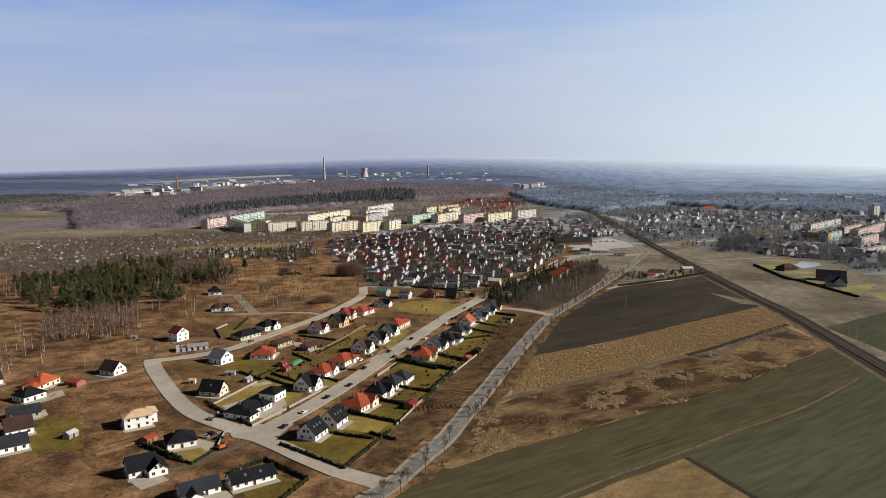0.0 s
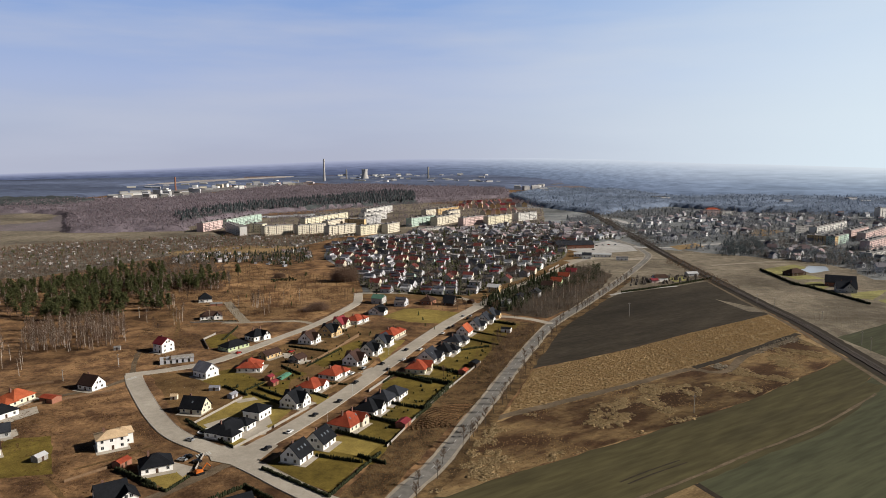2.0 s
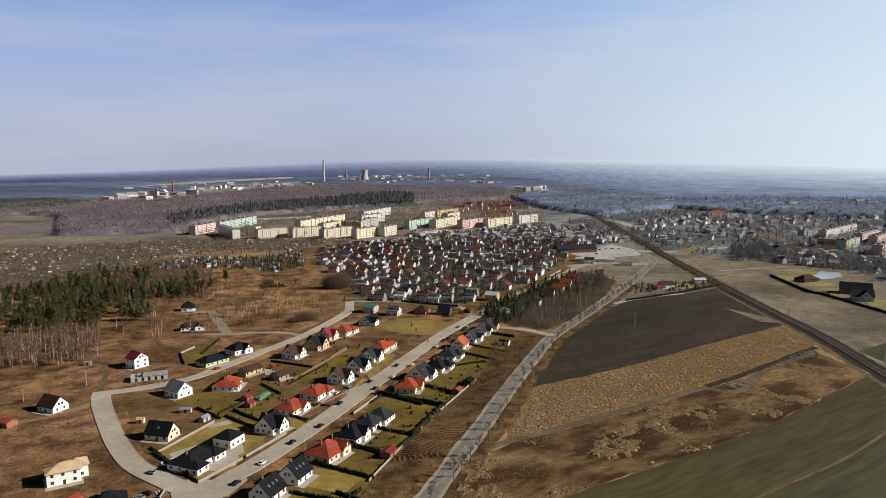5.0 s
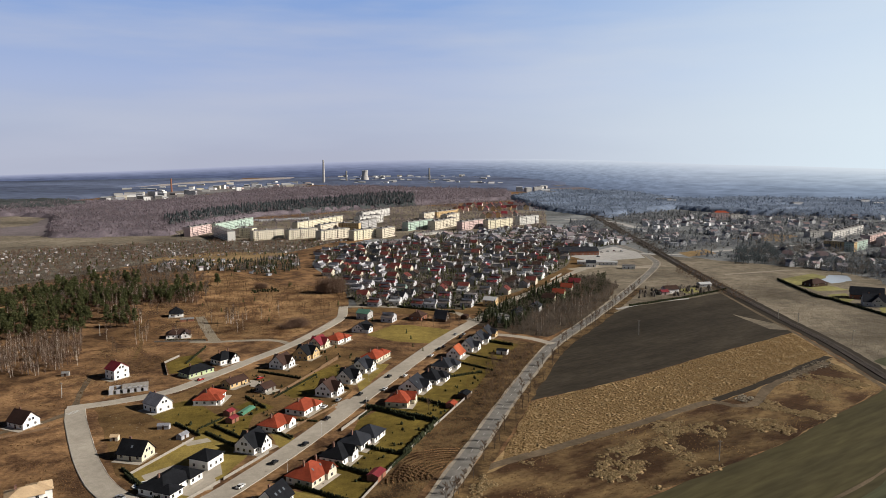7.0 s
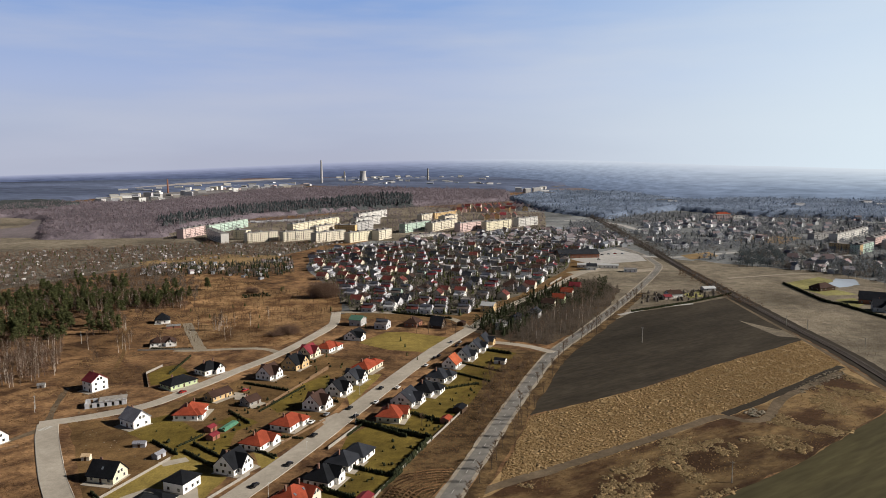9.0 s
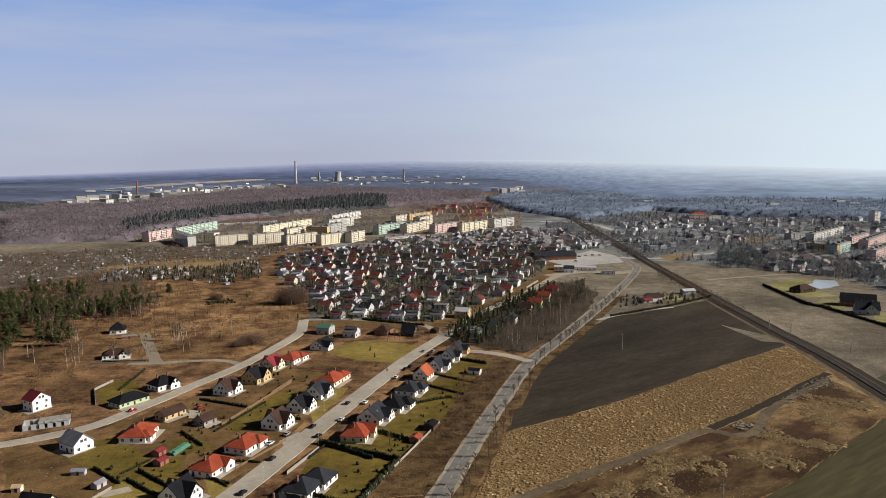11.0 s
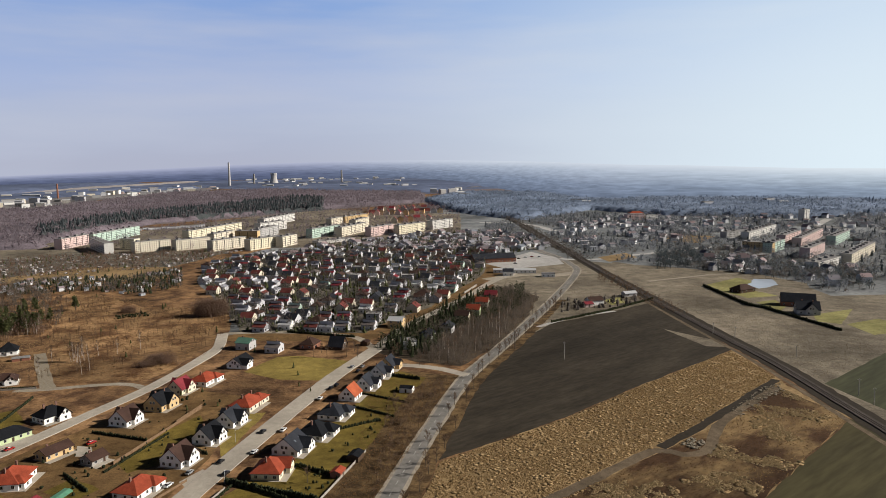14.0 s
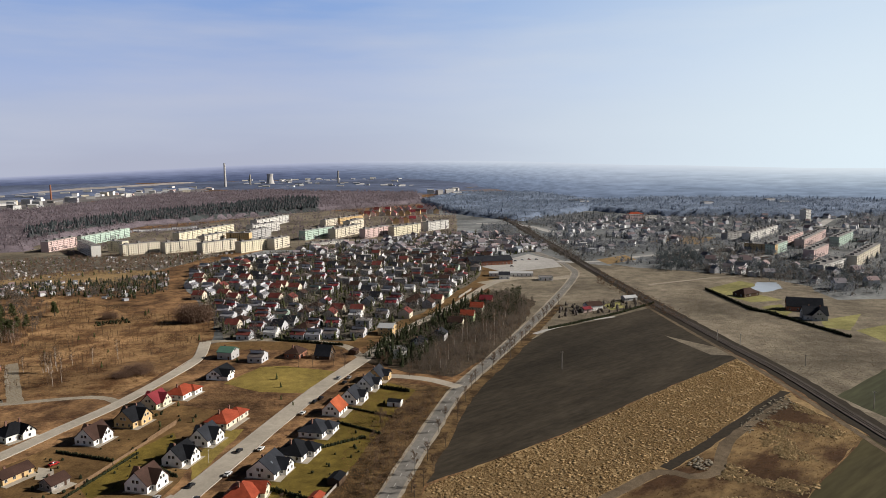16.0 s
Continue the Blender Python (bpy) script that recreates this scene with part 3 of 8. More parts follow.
# ---- ground and distance ----
FAR = 4800.0
v, f = [(0, 200, 0)], []
RINGS = (150, 350, 700, 1300, 2200, 3400, FAR)
SEG = 72
for r in RINGS:
    v += [(r * math.cos(i * math.tau / SEG), 200 + r * math.sin(i * math.tau / SEG), 0) for i in range(SEG)]
f += [(0, 1 + i, 1 + (i + 1) % SEG) for i in range(SEG)]
for k in range(len(RINGS) - 1):
    a, b = 1 + k * SEG, 1 + (k + 1) * SEG
    f += [(a + i, b + i, b + (i + 1) % SEG, a + (i + 1) % SEG) for i in range(SEG)]
tagged(new("ground", mesh_of("ground", v, f, M_GROUND)), "flat brown winter meadow with dry grass", "ground", kind="structure")

# glowing backdrop ring of far wooded country, haze painted into its emission
M_BACKDROP = bpy.data.materials.new("painted_haze_backdrop")
M_BACKDROP.use_nodes = True
hn, hl = M_BACKDROP.node_tree.nodes, M_BACKDROP.node_tree.links
hgeo = hn.new("ShaderNodeNewGeometry")
hsep = hn.new("ShaderNodeSeparateXYZ")
hl.new(hgeo.outputs["Position"], hsep.inputs["Vector"])
hrise = hn.new("ShaderNodeAttribute")
hrise.attribute_name = "rise"


def haze_ramp(stops):
    """Glow colours of the backdrop, paling with painted haze from near edge to skyline."""
    r = hn.new("ShaderNodeValToRGB")
    for k, (pos_, col) in enumerate(stops):
        el = r.color_ramp.elements[k] if k < 2 else r.color_ramp.elements.new(pos_)
        el.position, el.color = pos_, (*col, 1)
    hl.new(hrise.outputs["Fac"], r.inputs["Fac"])
    return r.outputs["Color"]


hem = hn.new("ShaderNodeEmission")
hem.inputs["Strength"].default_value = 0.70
# painted haze grows paler towards the sun side
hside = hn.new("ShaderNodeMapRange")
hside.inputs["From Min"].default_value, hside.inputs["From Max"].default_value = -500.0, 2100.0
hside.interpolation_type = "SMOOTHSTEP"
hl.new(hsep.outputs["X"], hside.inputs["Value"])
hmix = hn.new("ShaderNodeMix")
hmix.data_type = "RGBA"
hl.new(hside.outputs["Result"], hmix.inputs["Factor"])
hl.new(haze_ramp(((0.0, (0.080, 0.100, 0.172)), (1.0, (0.44, 0.47, 0.62)), (0.40, (0.125, 0.150, 0.250)), (0.75, (0.265, 0.298, 0.440)))), hmix.inputs["A"])
hl.new(haze_ramp(((0.0, (0.190, 0.245, 0.335)), (1.0, (0.78, 0.86, 0.91)), (0.40, (0.330, 0.410, 0.515)), (0.75, (0.570, 0.660, 0.745)))), hmix.inputs["B"])
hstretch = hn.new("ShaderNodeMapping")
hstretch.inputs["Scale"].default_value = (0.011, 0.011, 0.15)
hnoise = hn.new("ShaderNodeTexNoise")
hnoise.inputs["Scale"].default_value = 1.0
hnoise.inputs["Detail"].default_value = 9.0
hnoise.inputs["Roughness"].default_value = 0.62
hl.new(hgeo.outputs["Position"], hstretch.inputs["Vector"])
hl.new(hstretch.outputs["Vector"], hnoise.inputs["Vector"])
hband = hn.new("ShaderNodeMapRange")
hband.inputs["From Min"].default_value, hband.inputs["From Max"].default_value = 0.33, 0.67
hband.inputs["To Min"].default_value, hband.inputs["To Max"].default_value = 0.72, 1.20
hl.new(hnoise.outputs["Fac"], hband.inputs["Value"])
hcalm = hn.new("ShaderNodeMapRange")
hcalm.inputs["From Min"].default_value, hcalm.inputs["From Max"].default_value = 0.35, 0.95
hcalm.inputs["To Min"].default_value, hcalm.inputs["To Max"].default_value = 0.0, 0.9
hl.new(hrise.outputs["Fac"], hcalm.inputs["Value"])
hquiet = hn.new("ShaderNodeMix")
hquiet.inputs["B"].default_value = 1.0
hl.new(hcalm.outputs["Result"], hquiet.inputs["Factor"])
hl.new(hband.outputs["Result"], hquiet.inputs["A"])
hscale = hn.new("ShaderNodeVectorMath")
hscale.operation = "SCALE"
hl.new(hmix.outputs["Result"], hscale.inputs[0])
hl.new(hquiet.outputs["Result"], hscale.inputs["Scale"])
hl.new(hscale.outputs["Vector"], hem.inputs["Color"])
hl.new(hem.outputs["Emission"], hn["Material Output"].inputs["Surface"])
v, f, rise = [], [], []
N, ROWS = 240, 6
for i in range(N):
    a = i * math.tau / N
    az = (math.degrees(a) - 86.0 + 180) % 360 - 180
    # height follows the bowed skyline as the camera sees it
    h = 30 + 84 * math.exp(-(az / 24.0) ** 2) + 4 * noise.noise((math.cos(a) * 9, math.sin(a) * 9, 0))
    # sun side stands nearer, so painted haze replaces more of the woods
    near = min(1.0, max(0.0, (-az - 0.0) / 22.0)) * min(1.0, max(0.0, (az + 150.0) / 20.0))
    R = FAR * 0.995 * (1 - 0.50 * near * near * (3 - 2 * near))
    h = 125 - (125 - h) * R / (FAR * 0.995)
    # foot drawn inward so the glow covers ground in the ring's own shadow
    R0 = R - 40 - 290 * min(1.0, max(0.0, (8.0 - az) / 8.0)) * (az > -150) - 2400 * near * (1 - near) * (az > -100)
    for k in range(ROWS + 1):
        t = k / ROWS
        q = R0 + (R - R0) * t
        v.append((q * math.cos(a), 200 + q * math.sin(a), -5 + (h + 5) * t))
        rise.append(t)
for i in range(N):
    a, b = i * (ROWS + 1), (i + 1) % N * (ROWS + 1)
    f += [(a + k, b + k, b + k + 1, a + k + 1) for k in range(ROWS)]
horizon_ring = tagged(new("backdrop", mesh_of("backdrop", v, f, M_BACKDROP)), "glowing backdrop of a hazy blue wooded plain", "distance", kind="structure")
horizon_ring.data.attributes.new("rise", "FLOAT", "POINT").data.foreach_set("value", rise)

# woods, works and town in the distance
patch("crossing_ground", [(150.0, 640.0), (185.0, 830.0), (236.0, 1000.0), (296.0, 1190.0), (420.0, 1070.0), (565.0, 1055.0), (490.0, 880.0), (330.0, 690.0), (200.0, 630.0)], 0.01, M_SCRUB, "dull rough grass round the level crossing", category="field", ragged=2.0)
patch("far_woods", [(-2205.4, 2770.1), (-2920.0, 3754.4), (-1531.5, 4537.6), (184.8, 4715.2), (1959.6, 4300.5), (3274.9, 3430.3), (2083.7, 2170.0), (1596.4, 2566.4), (598.5, 2821.8), (350.8, 2663.2), (11.0, 2714.2), (-483.3, 3508.4), (-812.3, 3285.7), (-1092.5, 2614.4), (-1036.9, 2092.9)], 0.02, M_FARWOOD, "wide woods on the plain, blue haze in their colour", category="woods", ragged=12, step=60)
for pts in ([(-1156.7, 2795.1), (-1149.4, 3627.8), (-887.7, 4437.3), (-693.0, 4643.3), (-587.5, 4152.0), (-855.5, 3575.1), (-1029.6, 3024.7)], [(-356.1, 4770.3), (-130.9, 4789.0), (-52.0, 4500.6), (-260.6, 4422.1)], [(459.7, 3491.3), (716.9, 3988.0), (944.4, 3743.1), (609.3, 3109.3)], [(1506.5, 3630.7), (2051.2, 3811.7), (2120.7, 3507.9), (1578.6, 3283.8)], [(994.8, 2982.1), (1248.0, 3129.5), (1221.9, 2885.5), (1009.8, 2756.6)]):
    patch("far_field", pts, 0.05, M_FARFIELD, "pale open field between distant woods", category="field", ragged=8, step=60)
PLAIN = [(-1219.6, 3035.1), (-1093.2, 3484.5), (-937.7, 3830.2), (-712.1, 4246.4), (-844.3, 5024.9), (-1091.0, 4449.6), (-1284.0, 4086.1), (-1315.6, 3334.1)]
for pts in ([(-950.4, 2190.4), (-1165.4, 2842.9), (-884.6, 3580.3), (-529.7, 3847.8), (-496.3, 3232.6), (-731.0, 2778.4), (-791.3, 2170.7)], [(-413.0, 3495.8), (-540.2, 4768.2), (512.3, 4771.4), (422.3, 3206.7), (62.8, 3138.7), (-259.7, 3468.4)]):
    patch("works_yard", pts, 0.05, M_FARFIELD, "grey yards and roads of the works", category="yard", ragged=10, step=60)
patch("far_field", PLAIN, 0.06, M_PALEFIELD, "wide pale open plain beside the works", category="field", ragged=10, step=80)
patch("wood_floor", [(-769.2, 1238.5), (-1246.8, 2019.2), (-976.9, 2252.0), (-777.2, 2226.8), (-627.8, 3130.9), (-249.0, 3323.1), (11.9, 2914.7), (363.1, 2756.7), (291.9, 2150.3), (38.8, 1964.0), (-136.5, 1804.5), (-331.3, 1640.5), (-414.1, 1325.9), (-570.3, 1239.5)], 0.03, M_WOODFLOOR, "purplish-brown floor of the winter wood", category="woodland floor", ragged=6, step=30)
patch("wood_floor", [(288.1, 1756.7), (277.9, 2246.2), (529.2, 2942.2), (1152.9, 3080.1), (1850.6, 2623.3), (1432.2, 1487.0), (921.7, 1365.0), (688.1, 1502.1), (604.1, 1682.2), (385.2, 1473.5)], 0.03, M_WOODFLOOR, "grey-brown floor of the mixed wood", category="woodland floor", ragged=6, step=30)
patch("town_ground", [(-114.1, 914.1), (-127.5, 1055.0), (-44.1, 1219.4), (-26.9, 1604.5), (335.1, 1987.7), (560.9, 1785.1), (995.0, 1759.7), (1461.2, 1598.5), (611.7, 698.8), (465.0, 709.5), (477.5, 808.4), (418.5, 882.2), (375.2, 917.7), (315.2, 978.3), (225.3, 927.2), (181.6, 871.9), (109.3, 728.0), (54.4, 640.8), (-47.0, 661.1), (-77.2, 795.5)], 0.03, M_TOWNFLOOR, "gardens and yards of the town, greyed for haze", category="town ground", ragged=3, step=25)
patch("wood_edge", [(-601.5, 1001.8), (-781.2, 1306.8), (-609.0, 1281.4), (-411.1, 1283.6), (-343.4, 1375.7), (-41.4, 1460.2), (302.3, 1677.9), (205.1, 1136.2), (-91.6, 1197.4), (-304.2, 1216.1), (-369.7, 1152.1), (-520.0, 1073.5)], 0.035, M_SCRUB, "grey-brown rough grass before the wood", category="rough grass", ragged=3, step=25)
patch("allotment_ground", [(-481.8, 798.7), (-616.8, 1027.9), (-530.6, 1095.9), (-377.8, 1178.0), (-311.3, 1245.0), (-92.9, 1216.0), (-173.2, 1005.3), (-311.5, 967.3), (-371.9, 844.8), (-416.1, 778.9)], 0.04, M_GARDENS, "brown garden soil of the allotments", category="allotments", ragged=3, step=25)
patch("court_ground", [(-392.3, 1223.8), (-204.0, 1189.2), (-34.2, 1192.3), (236.2, 1309.6), (309.0, 1714.9), (7.5, 1967.8), (-136.5, 1804.5), (-421.0, 1348.5)], 0.04, M_SCRUB, "dull grass between the flats", category="town ground", ragged=3, step=25)
# fields
patch("east_meadow", [(318.2, 749.8), (301.6, 617.2), (294.9, 536.8), (284.6, 459.1), (275.7, 394.6), (259.6, 296.4), (298.7, 272.9), (754.3, 711.4), (586.1, 854.4), (483.6, 888.7)], 0.02, M_SCRUB, "wide dull dry meadow beyond the railway", category="field", ragged=1.0)
patch("ploughed_field", [(72.0, 429.6), (101.0, 511.5), (135.4, 576.0), (162.2, 622.0), (192.4, 657.8), (248.3, 684.6), (301.9, 717.8), (298.5, 656.6), (284.5, 564.5), (247.5, 540.0), (192.8, 504.8), (139.8, 467.4)], 0.045, M_PLOUGH, "bare dark brown ploughed field", category="field", ragged=0.6)
patch("stubble_wedge", [(266.0, 624.8), (286.5, 585.6), (284.5, 569.5), (271.7, 574.8)], 0.06, M_SCRUB, "pale dry wedge left in the ploughed field", category="field", ragged=0.5)
patch("tall_grass_field", [(50.1, 366.2), (72.8, 428.7), (139.1, 466.1), (192.1, 503.5), (282.7, 562.9), (272.0, 475.3), (272.6, 442.4), (172.5, 367.1), (113.8, 331.3), (33.2, 285.3), (13.3, 271.0), (6.9, 272.4), (22.9, 308.7)], 0.04, M_ROUGH, "fallow field of tall dry straw-coloured grass", category="field", ragged=1.2)
patch("crop_field", [(6.9, 271.8), (33.1, 284.7), (113.6, 330.6), (172.0, 366.2), (271.8, 441.1), (270.7, 412.5), (187.0, 325.1), (109.1, 280.8), (51.1, 243.2), (27.9, 209.0), (-31.6, 202.6), (-8.8, 248.3)], 0.03, M_CROP, "field with a thin brown-green winter crop", category="field", ragged=0.8)
patch("green_field", [(270.7, 412.5), (264.3, 345.6), (231.3, 228.0), (130.8, 197.8), (123.9, 239.5), (111.6, 277.9), (187.0, 325.1)], 0.035, M_CROP2, "dull green winter crop field", category="field", ragged=0.8)
patch("grass_wedge", [(108.9, 280.3), (110.0, 275.7), (121.9, 239.7), (96.3, 199.5), (53.1, 201.6), (49.8, 241.9)], 0.05, M_ROUGH, "strip of pale matted dry grass", category="field", ragged=0.8)
ribbon("field_ditch", [(110.7, 276.8), (116.7, 259.2), (122.9, 239.6), (129.4, 210.7)], 2.8, 0.075, M_BED, "dark wet drainage ditch", category="ditch", ragged=0.3)
ribbon("field_edge", [(49.0, 243.3), (80.0, 263.5), (109.1, 280.8), (143.1, 302.5), (190.3, 331.2), (256.5, 390.1)], 9.0, 0.055, M_CROP, "thin crop along the field boundary", category="field", ragged=0.6)
ribbon("field_path", [(49.0, 243.3), (80.0, 263.5), (109.1, 280.8), (143.1, 302.5), (190.3, 331.2), (246.8, 374.8)], 1.5, 0.06, M_DIRT, "thin bare strip between two fields", category="path", ragged=0.3)
for pts in ([(81.8, 279.8), (96.5, 289.4), (112.6, 298.6)], [(84.6, 278.2), (98.5, 287.2), (114.6, 296.2)]):
    ribbon("tramline", pts, 0.8, 0.07, M_BED, "dark wheel line through the winter crop", category="wheel track", ragged=0.2)
patch("rust_ground", [(6.5, 273.4), (22.8, 306.7), (36.0, 342.0), (58.0, 358.0), (111.0, 388.0), (153.0, 413.5), (200.0, 441.5), (267.0, 489.0), (271.5, 441.6), (172.4, 366.9), (113.9, 331.3), (33.2, 285.3)], 0.045, M_RUST, "rust-brown ground under dead weeds", category="field", ragged=1.0)
ribbon("earth_track", [(33.8, 346.3), (51.9, 356.4), (78.7, 371.6), (125.9, 399.7), (163.7, 422.6), (174.4, 417.1), (185.4, 418.1), (195.8, 431.2), (205.6, 443.4), (227.3, 461.9), (266.1, 489.8)], 5.2, 0.09, M_DIRT, "dirt track through the tall grass, bending past a rubble heap", category="track", ragged=0.6)
ribbon("dug_trench", [(168.2, 425.7), (195.8, 443.9), (232.3, 471.2), (273.7, 501.6)], 5.0, 0.11, M_BED, "dark freshly dug trench", category="trench", ragged=0.6)
patch("side_field", [(295.1, 490.4), (372.5, 538.1), (386.5, 453.1), (297.8, 297.7), (288.4, 353.2), (296.7, 430.1)], 0.03, M_CROP2, "green field beyond the railway", category="field", ragged=0.6)
patch("scrub_field", [(322.5, 749.5), (394.5, 811.0), (386.8, 611.6), (382.1, 552.2), (295.1, 490.4), (302.4, 550.8), (307.9, 630.2)], 0.03, M_SCRUB, "rough grey-brown meadow along the railway", category="field", ragged=0.8)
patch("crossing_waste", [(159.0, 626.5), (214.2, 727.5), (286.1, 867.0), (307.3, 891.4), (307.4, 850.4), (303.2, 728.5), (250.5, 690.9), (194.0, 663.6)], 0.03, M_SCRUB, "rough waste ground between road and railway", category="field", ragged=0.8)
patch("farm_meadow", [(319.6, 864.5), (358.8, 950.4), (397.8, 879.2), (464.7, 853.5), (484.7, 769.8), (389.9, 616.7), (398.7, 819.9), (325.7, 757.1)], 0.025, M_SCRUB, "dull dry meadow round the farms", category="field", ragged=0.8)
patch("shop_waste", [(136.0, 604.0), (180.0, 690.0), (214.0, 765.0), (196.0, 818.0), (186.0, 846.0), (224.0, 893.0), (288.0, 882.0), (221.0, 745.0), (152.0, 622.0), (142.0, 603.0)], 0.02, M_SCRUB, "rough grass between the shop and the road", category="field", ragged=0.8)
patch("thicket_floor", [(55.1, 602.8), (77.1, 665.5), (126.9, 733.6), (194.5, 816.8), (212.7, 761.2), (179.9, 682.9), (133.1, 597.8), (104.2, 561.1), (78.5, 575.8)], 0.03, M_BEDLEAF, "dark leafy floor of the roadside thicket", category="woodland floor", ragged=1.0)
patch("clearing", [(-560.0, 969.3), (-698.9, 1214.4), (-660.2, 1247.4), (-593.0, 1223.1), (-539.4, 1096.6), (-562.8, 1030.0)], 0.05, M_SCRUB, "open pale clearing by the allotments", category="field", ragged=2)
patch("forest_clearing", [(-823.9, 1397.4), (-965.7, 1641.2), (-905.5, 1718.0), (-807.7, 1657.1), (-745.4, 1475.8)], 0.05, M_SCRUB, "pale field at the edge of the wood", category="field", ragged=3)
patch("meadow_rough", [(-220.7, 890.1), (-129.4, 781.6), (-59.8, 768.9), (-48.0, 682.8), (-66.3, 596.3), (-77.3, 570.3), (-141.1, 570.1), (-179.3, 707.3), (-233.3, 821.7)], 0.03, M_MEADOW, "rust-brown meadow of dry grass", category="meadow", ragged=1.5)
patch("meadow_far", [(-338.9, 981.3), (-264.1, 1052.7), (-169.4, 1031.3), (-147.8, 943.1), (-300.6, 932.6)], 0.03, M_ROUGH, "dry meadow before the flats", category="meadow", ragged=2)
patch("verge_plot", [(46.2, 566.9), (73.7, 556.7), (100.9, 542.8), (59.7, 437.2), (34.2, 374.7), (13.5, 328.2), (-11.6, 268.2), (-27.6, 272.0), (-13.1, 310.6), (6.0, 359.6), (38.6, 456.0)], 0.03, M_VERGE, "waste strip of dry grass along the road", category="verge", ragged=0.8)

# ---- roads ----
HIGHWAY = [(-55.7, 203.7), (-34.8, 225.7), (-18.2, 247.9), (-9.2, 261.1), (0.1, 279.7), (11.9, 302.1), (28.0, 344.7), (40.8, 378.2), (58.2, 425.8), (79.5, 480.4), (104.9, 540.5), (150.5, 619.2), (220.6, 745.4), (290.5, 884.0), (304.0, 943.0), (307.0, 1000.0), (303.0, 1060.0), (297.0, 1130.0)]
ribbon("road_verge", HIGHWAY[3:13], 7.0, 0.09, M_VERGE, "dull grass verge along the main road", category="verge", off=-8.2, ragged=0.7)
ribbon("road_shoulder", HIGHWAY, 9.8, 0.10, M_SHOULDER, "pale dusty gravel shoulder of the main road", category="shoulder", ragged=0.35)
ribbon("road", HIGHWAY, 6.8, 0.14, M_ASPHALT, "worn grey two-lane asphalt road")
line = smooth_line(HIGHWAY, 3.0)
nn = normals(line)
dash = Soup()
for i in range(0, len(line) - 2, 3):
    a, b, n = line[i], line[i] + (line[i + 1] - line[i]) * 1.0, nn[i] * 0.10
    dash.add([(a.x + n.x, a.y + n.y, 0.40), (a.x - n.x, a.y - n.y, 0.40), (b.x - n.x, b.y - n.y, 0.40), (b.x + n.x, b.y + n.y, 0.40)], [(0, 1, 2, 3)])
tagged(new("centre_line", dash.mesh("centre_line", M_MARK)), "dashed white centre line on the asphalt", "road marking", kind="stuff")
LOOP = [(-15.2, 259.5), (-31.9, 270.2), (-47.5, 284.3), (-61.9, 298.5), (-77.2, 311.9), (-92.5, 323.7), (-109.4, 338.5), (-125.9, 361.4), (-142.9, 390.3), (-157.4, 416.7), (-163.9, 431.1)]
MAIN = [(-75.0, 309.2), (-65.6, 325.1), (-59.4, 335.9), (-44.6, 367.7), (-29.6, 405.0), (-13.5, 448.0), (9.0, 505.9), (29.0, 555.3), (55.8, 610.1)]
UPPER = [(-168.0, 430.1), (-145.4, 439.9), (-124.5, 454.4), (-108.6, 482.2), (-91.2, 517.1), (-74.6, 549.6), (-60.0, 591.3), (-49.5, 629.6), (-51.7, 674.1)]
for nm, pts, w in (("access_street", LOOP, 9.5), ("main_street", MAIN, 10.0), ("upper_street", UPPER, 7.5)):
    ribbon(nm, pts, w, 0.20 if nm != "main_street" else 0.215, M_PAVE, "pale beige paved residential street", category="street", ragged=0.15)
STREETS = (LOOP, 9.5), (MAIN, 10.0), (UPPER, 7.5)
for pts, w in STREETS:
    others = [(p, v) for o, v in STREETS if o is not pts for p in smooth_line(o, 2.0)]
    line = smooth_line(pts[1:-1], 4.0)
    for sgn in (-1, 1):
        run = []
        for p, n in list(zip(line, normals(line))) + [(None, None)]:
            q = p + n * (sgn * w / 2) if p is not None else None
            if q is not None and all((q - o).length > v / 2 + 3.0 for o, v in others):
                run.append(q)
                continue
            if len(run) > 2:
                ribbon("kerb", run, 0.25, 0.29, M_FENCE, "pale concrete kerb along the street", category="kerb", slope=0.05, curved=False)
            run = []
patch("street_corner", [(-93.1, 328.7), (-83.7, 323.2), (-71.8, 322.6), (-63.8, 329.4), (-58.5, 321.9), (-63.4, 306.7), (-58.1, 291.1), (-71.2, 302.0), (-83.7, 307.7)], 0.72, M_PAVE, "wide paved street junction", category="street")
ribbon("back_lane", [(-147.3, 562.2), (-130.0, 561.1), (-108.1, 563.9), (-87.6, 562.6), (-72.4, 549.5)], 5.0, 0.11, M_SHOULDER, "pale unpaved lane", category="lane", ragged=0.3)
ribbon("farm_drive", [(-129.1, 561.0), (-140.0, 585.1), (-155.7, 621.2), (-164.4, 642.3)], 7.5, 0.12, M_RUBBLE, "rubble-strewn farm drive", category="lane", ragged=0.4)
ribbon("west_lane", [(-163.3, 423.9), (-168.6, 413.9), (-176.2, 404.5), (-190.5, 393.9), (-204.7, 384.8)], 4.2, 0.10, M_DIRT, "dirt lane between fenced plots", category="lane", ragged=0.4)
ribbon("wheel_track", [(-154.8, 302.9), (-141.0, 289.3), (-126.1, 273.6), (-112.1, 265.3)], 2.2, 0.10, M_YARD, "muddy wheel track over the empty plots", category="track", ragged=0.4)
ribbon("wheel_track", [(-137.7, 302.0), (-130.4, 307.6), (-121.0, 316.5), (-114.7, 326.2)], 2.0, 0.10, M_YARD, "worn dirt track beside the new house", category="track", ragged=0.4)
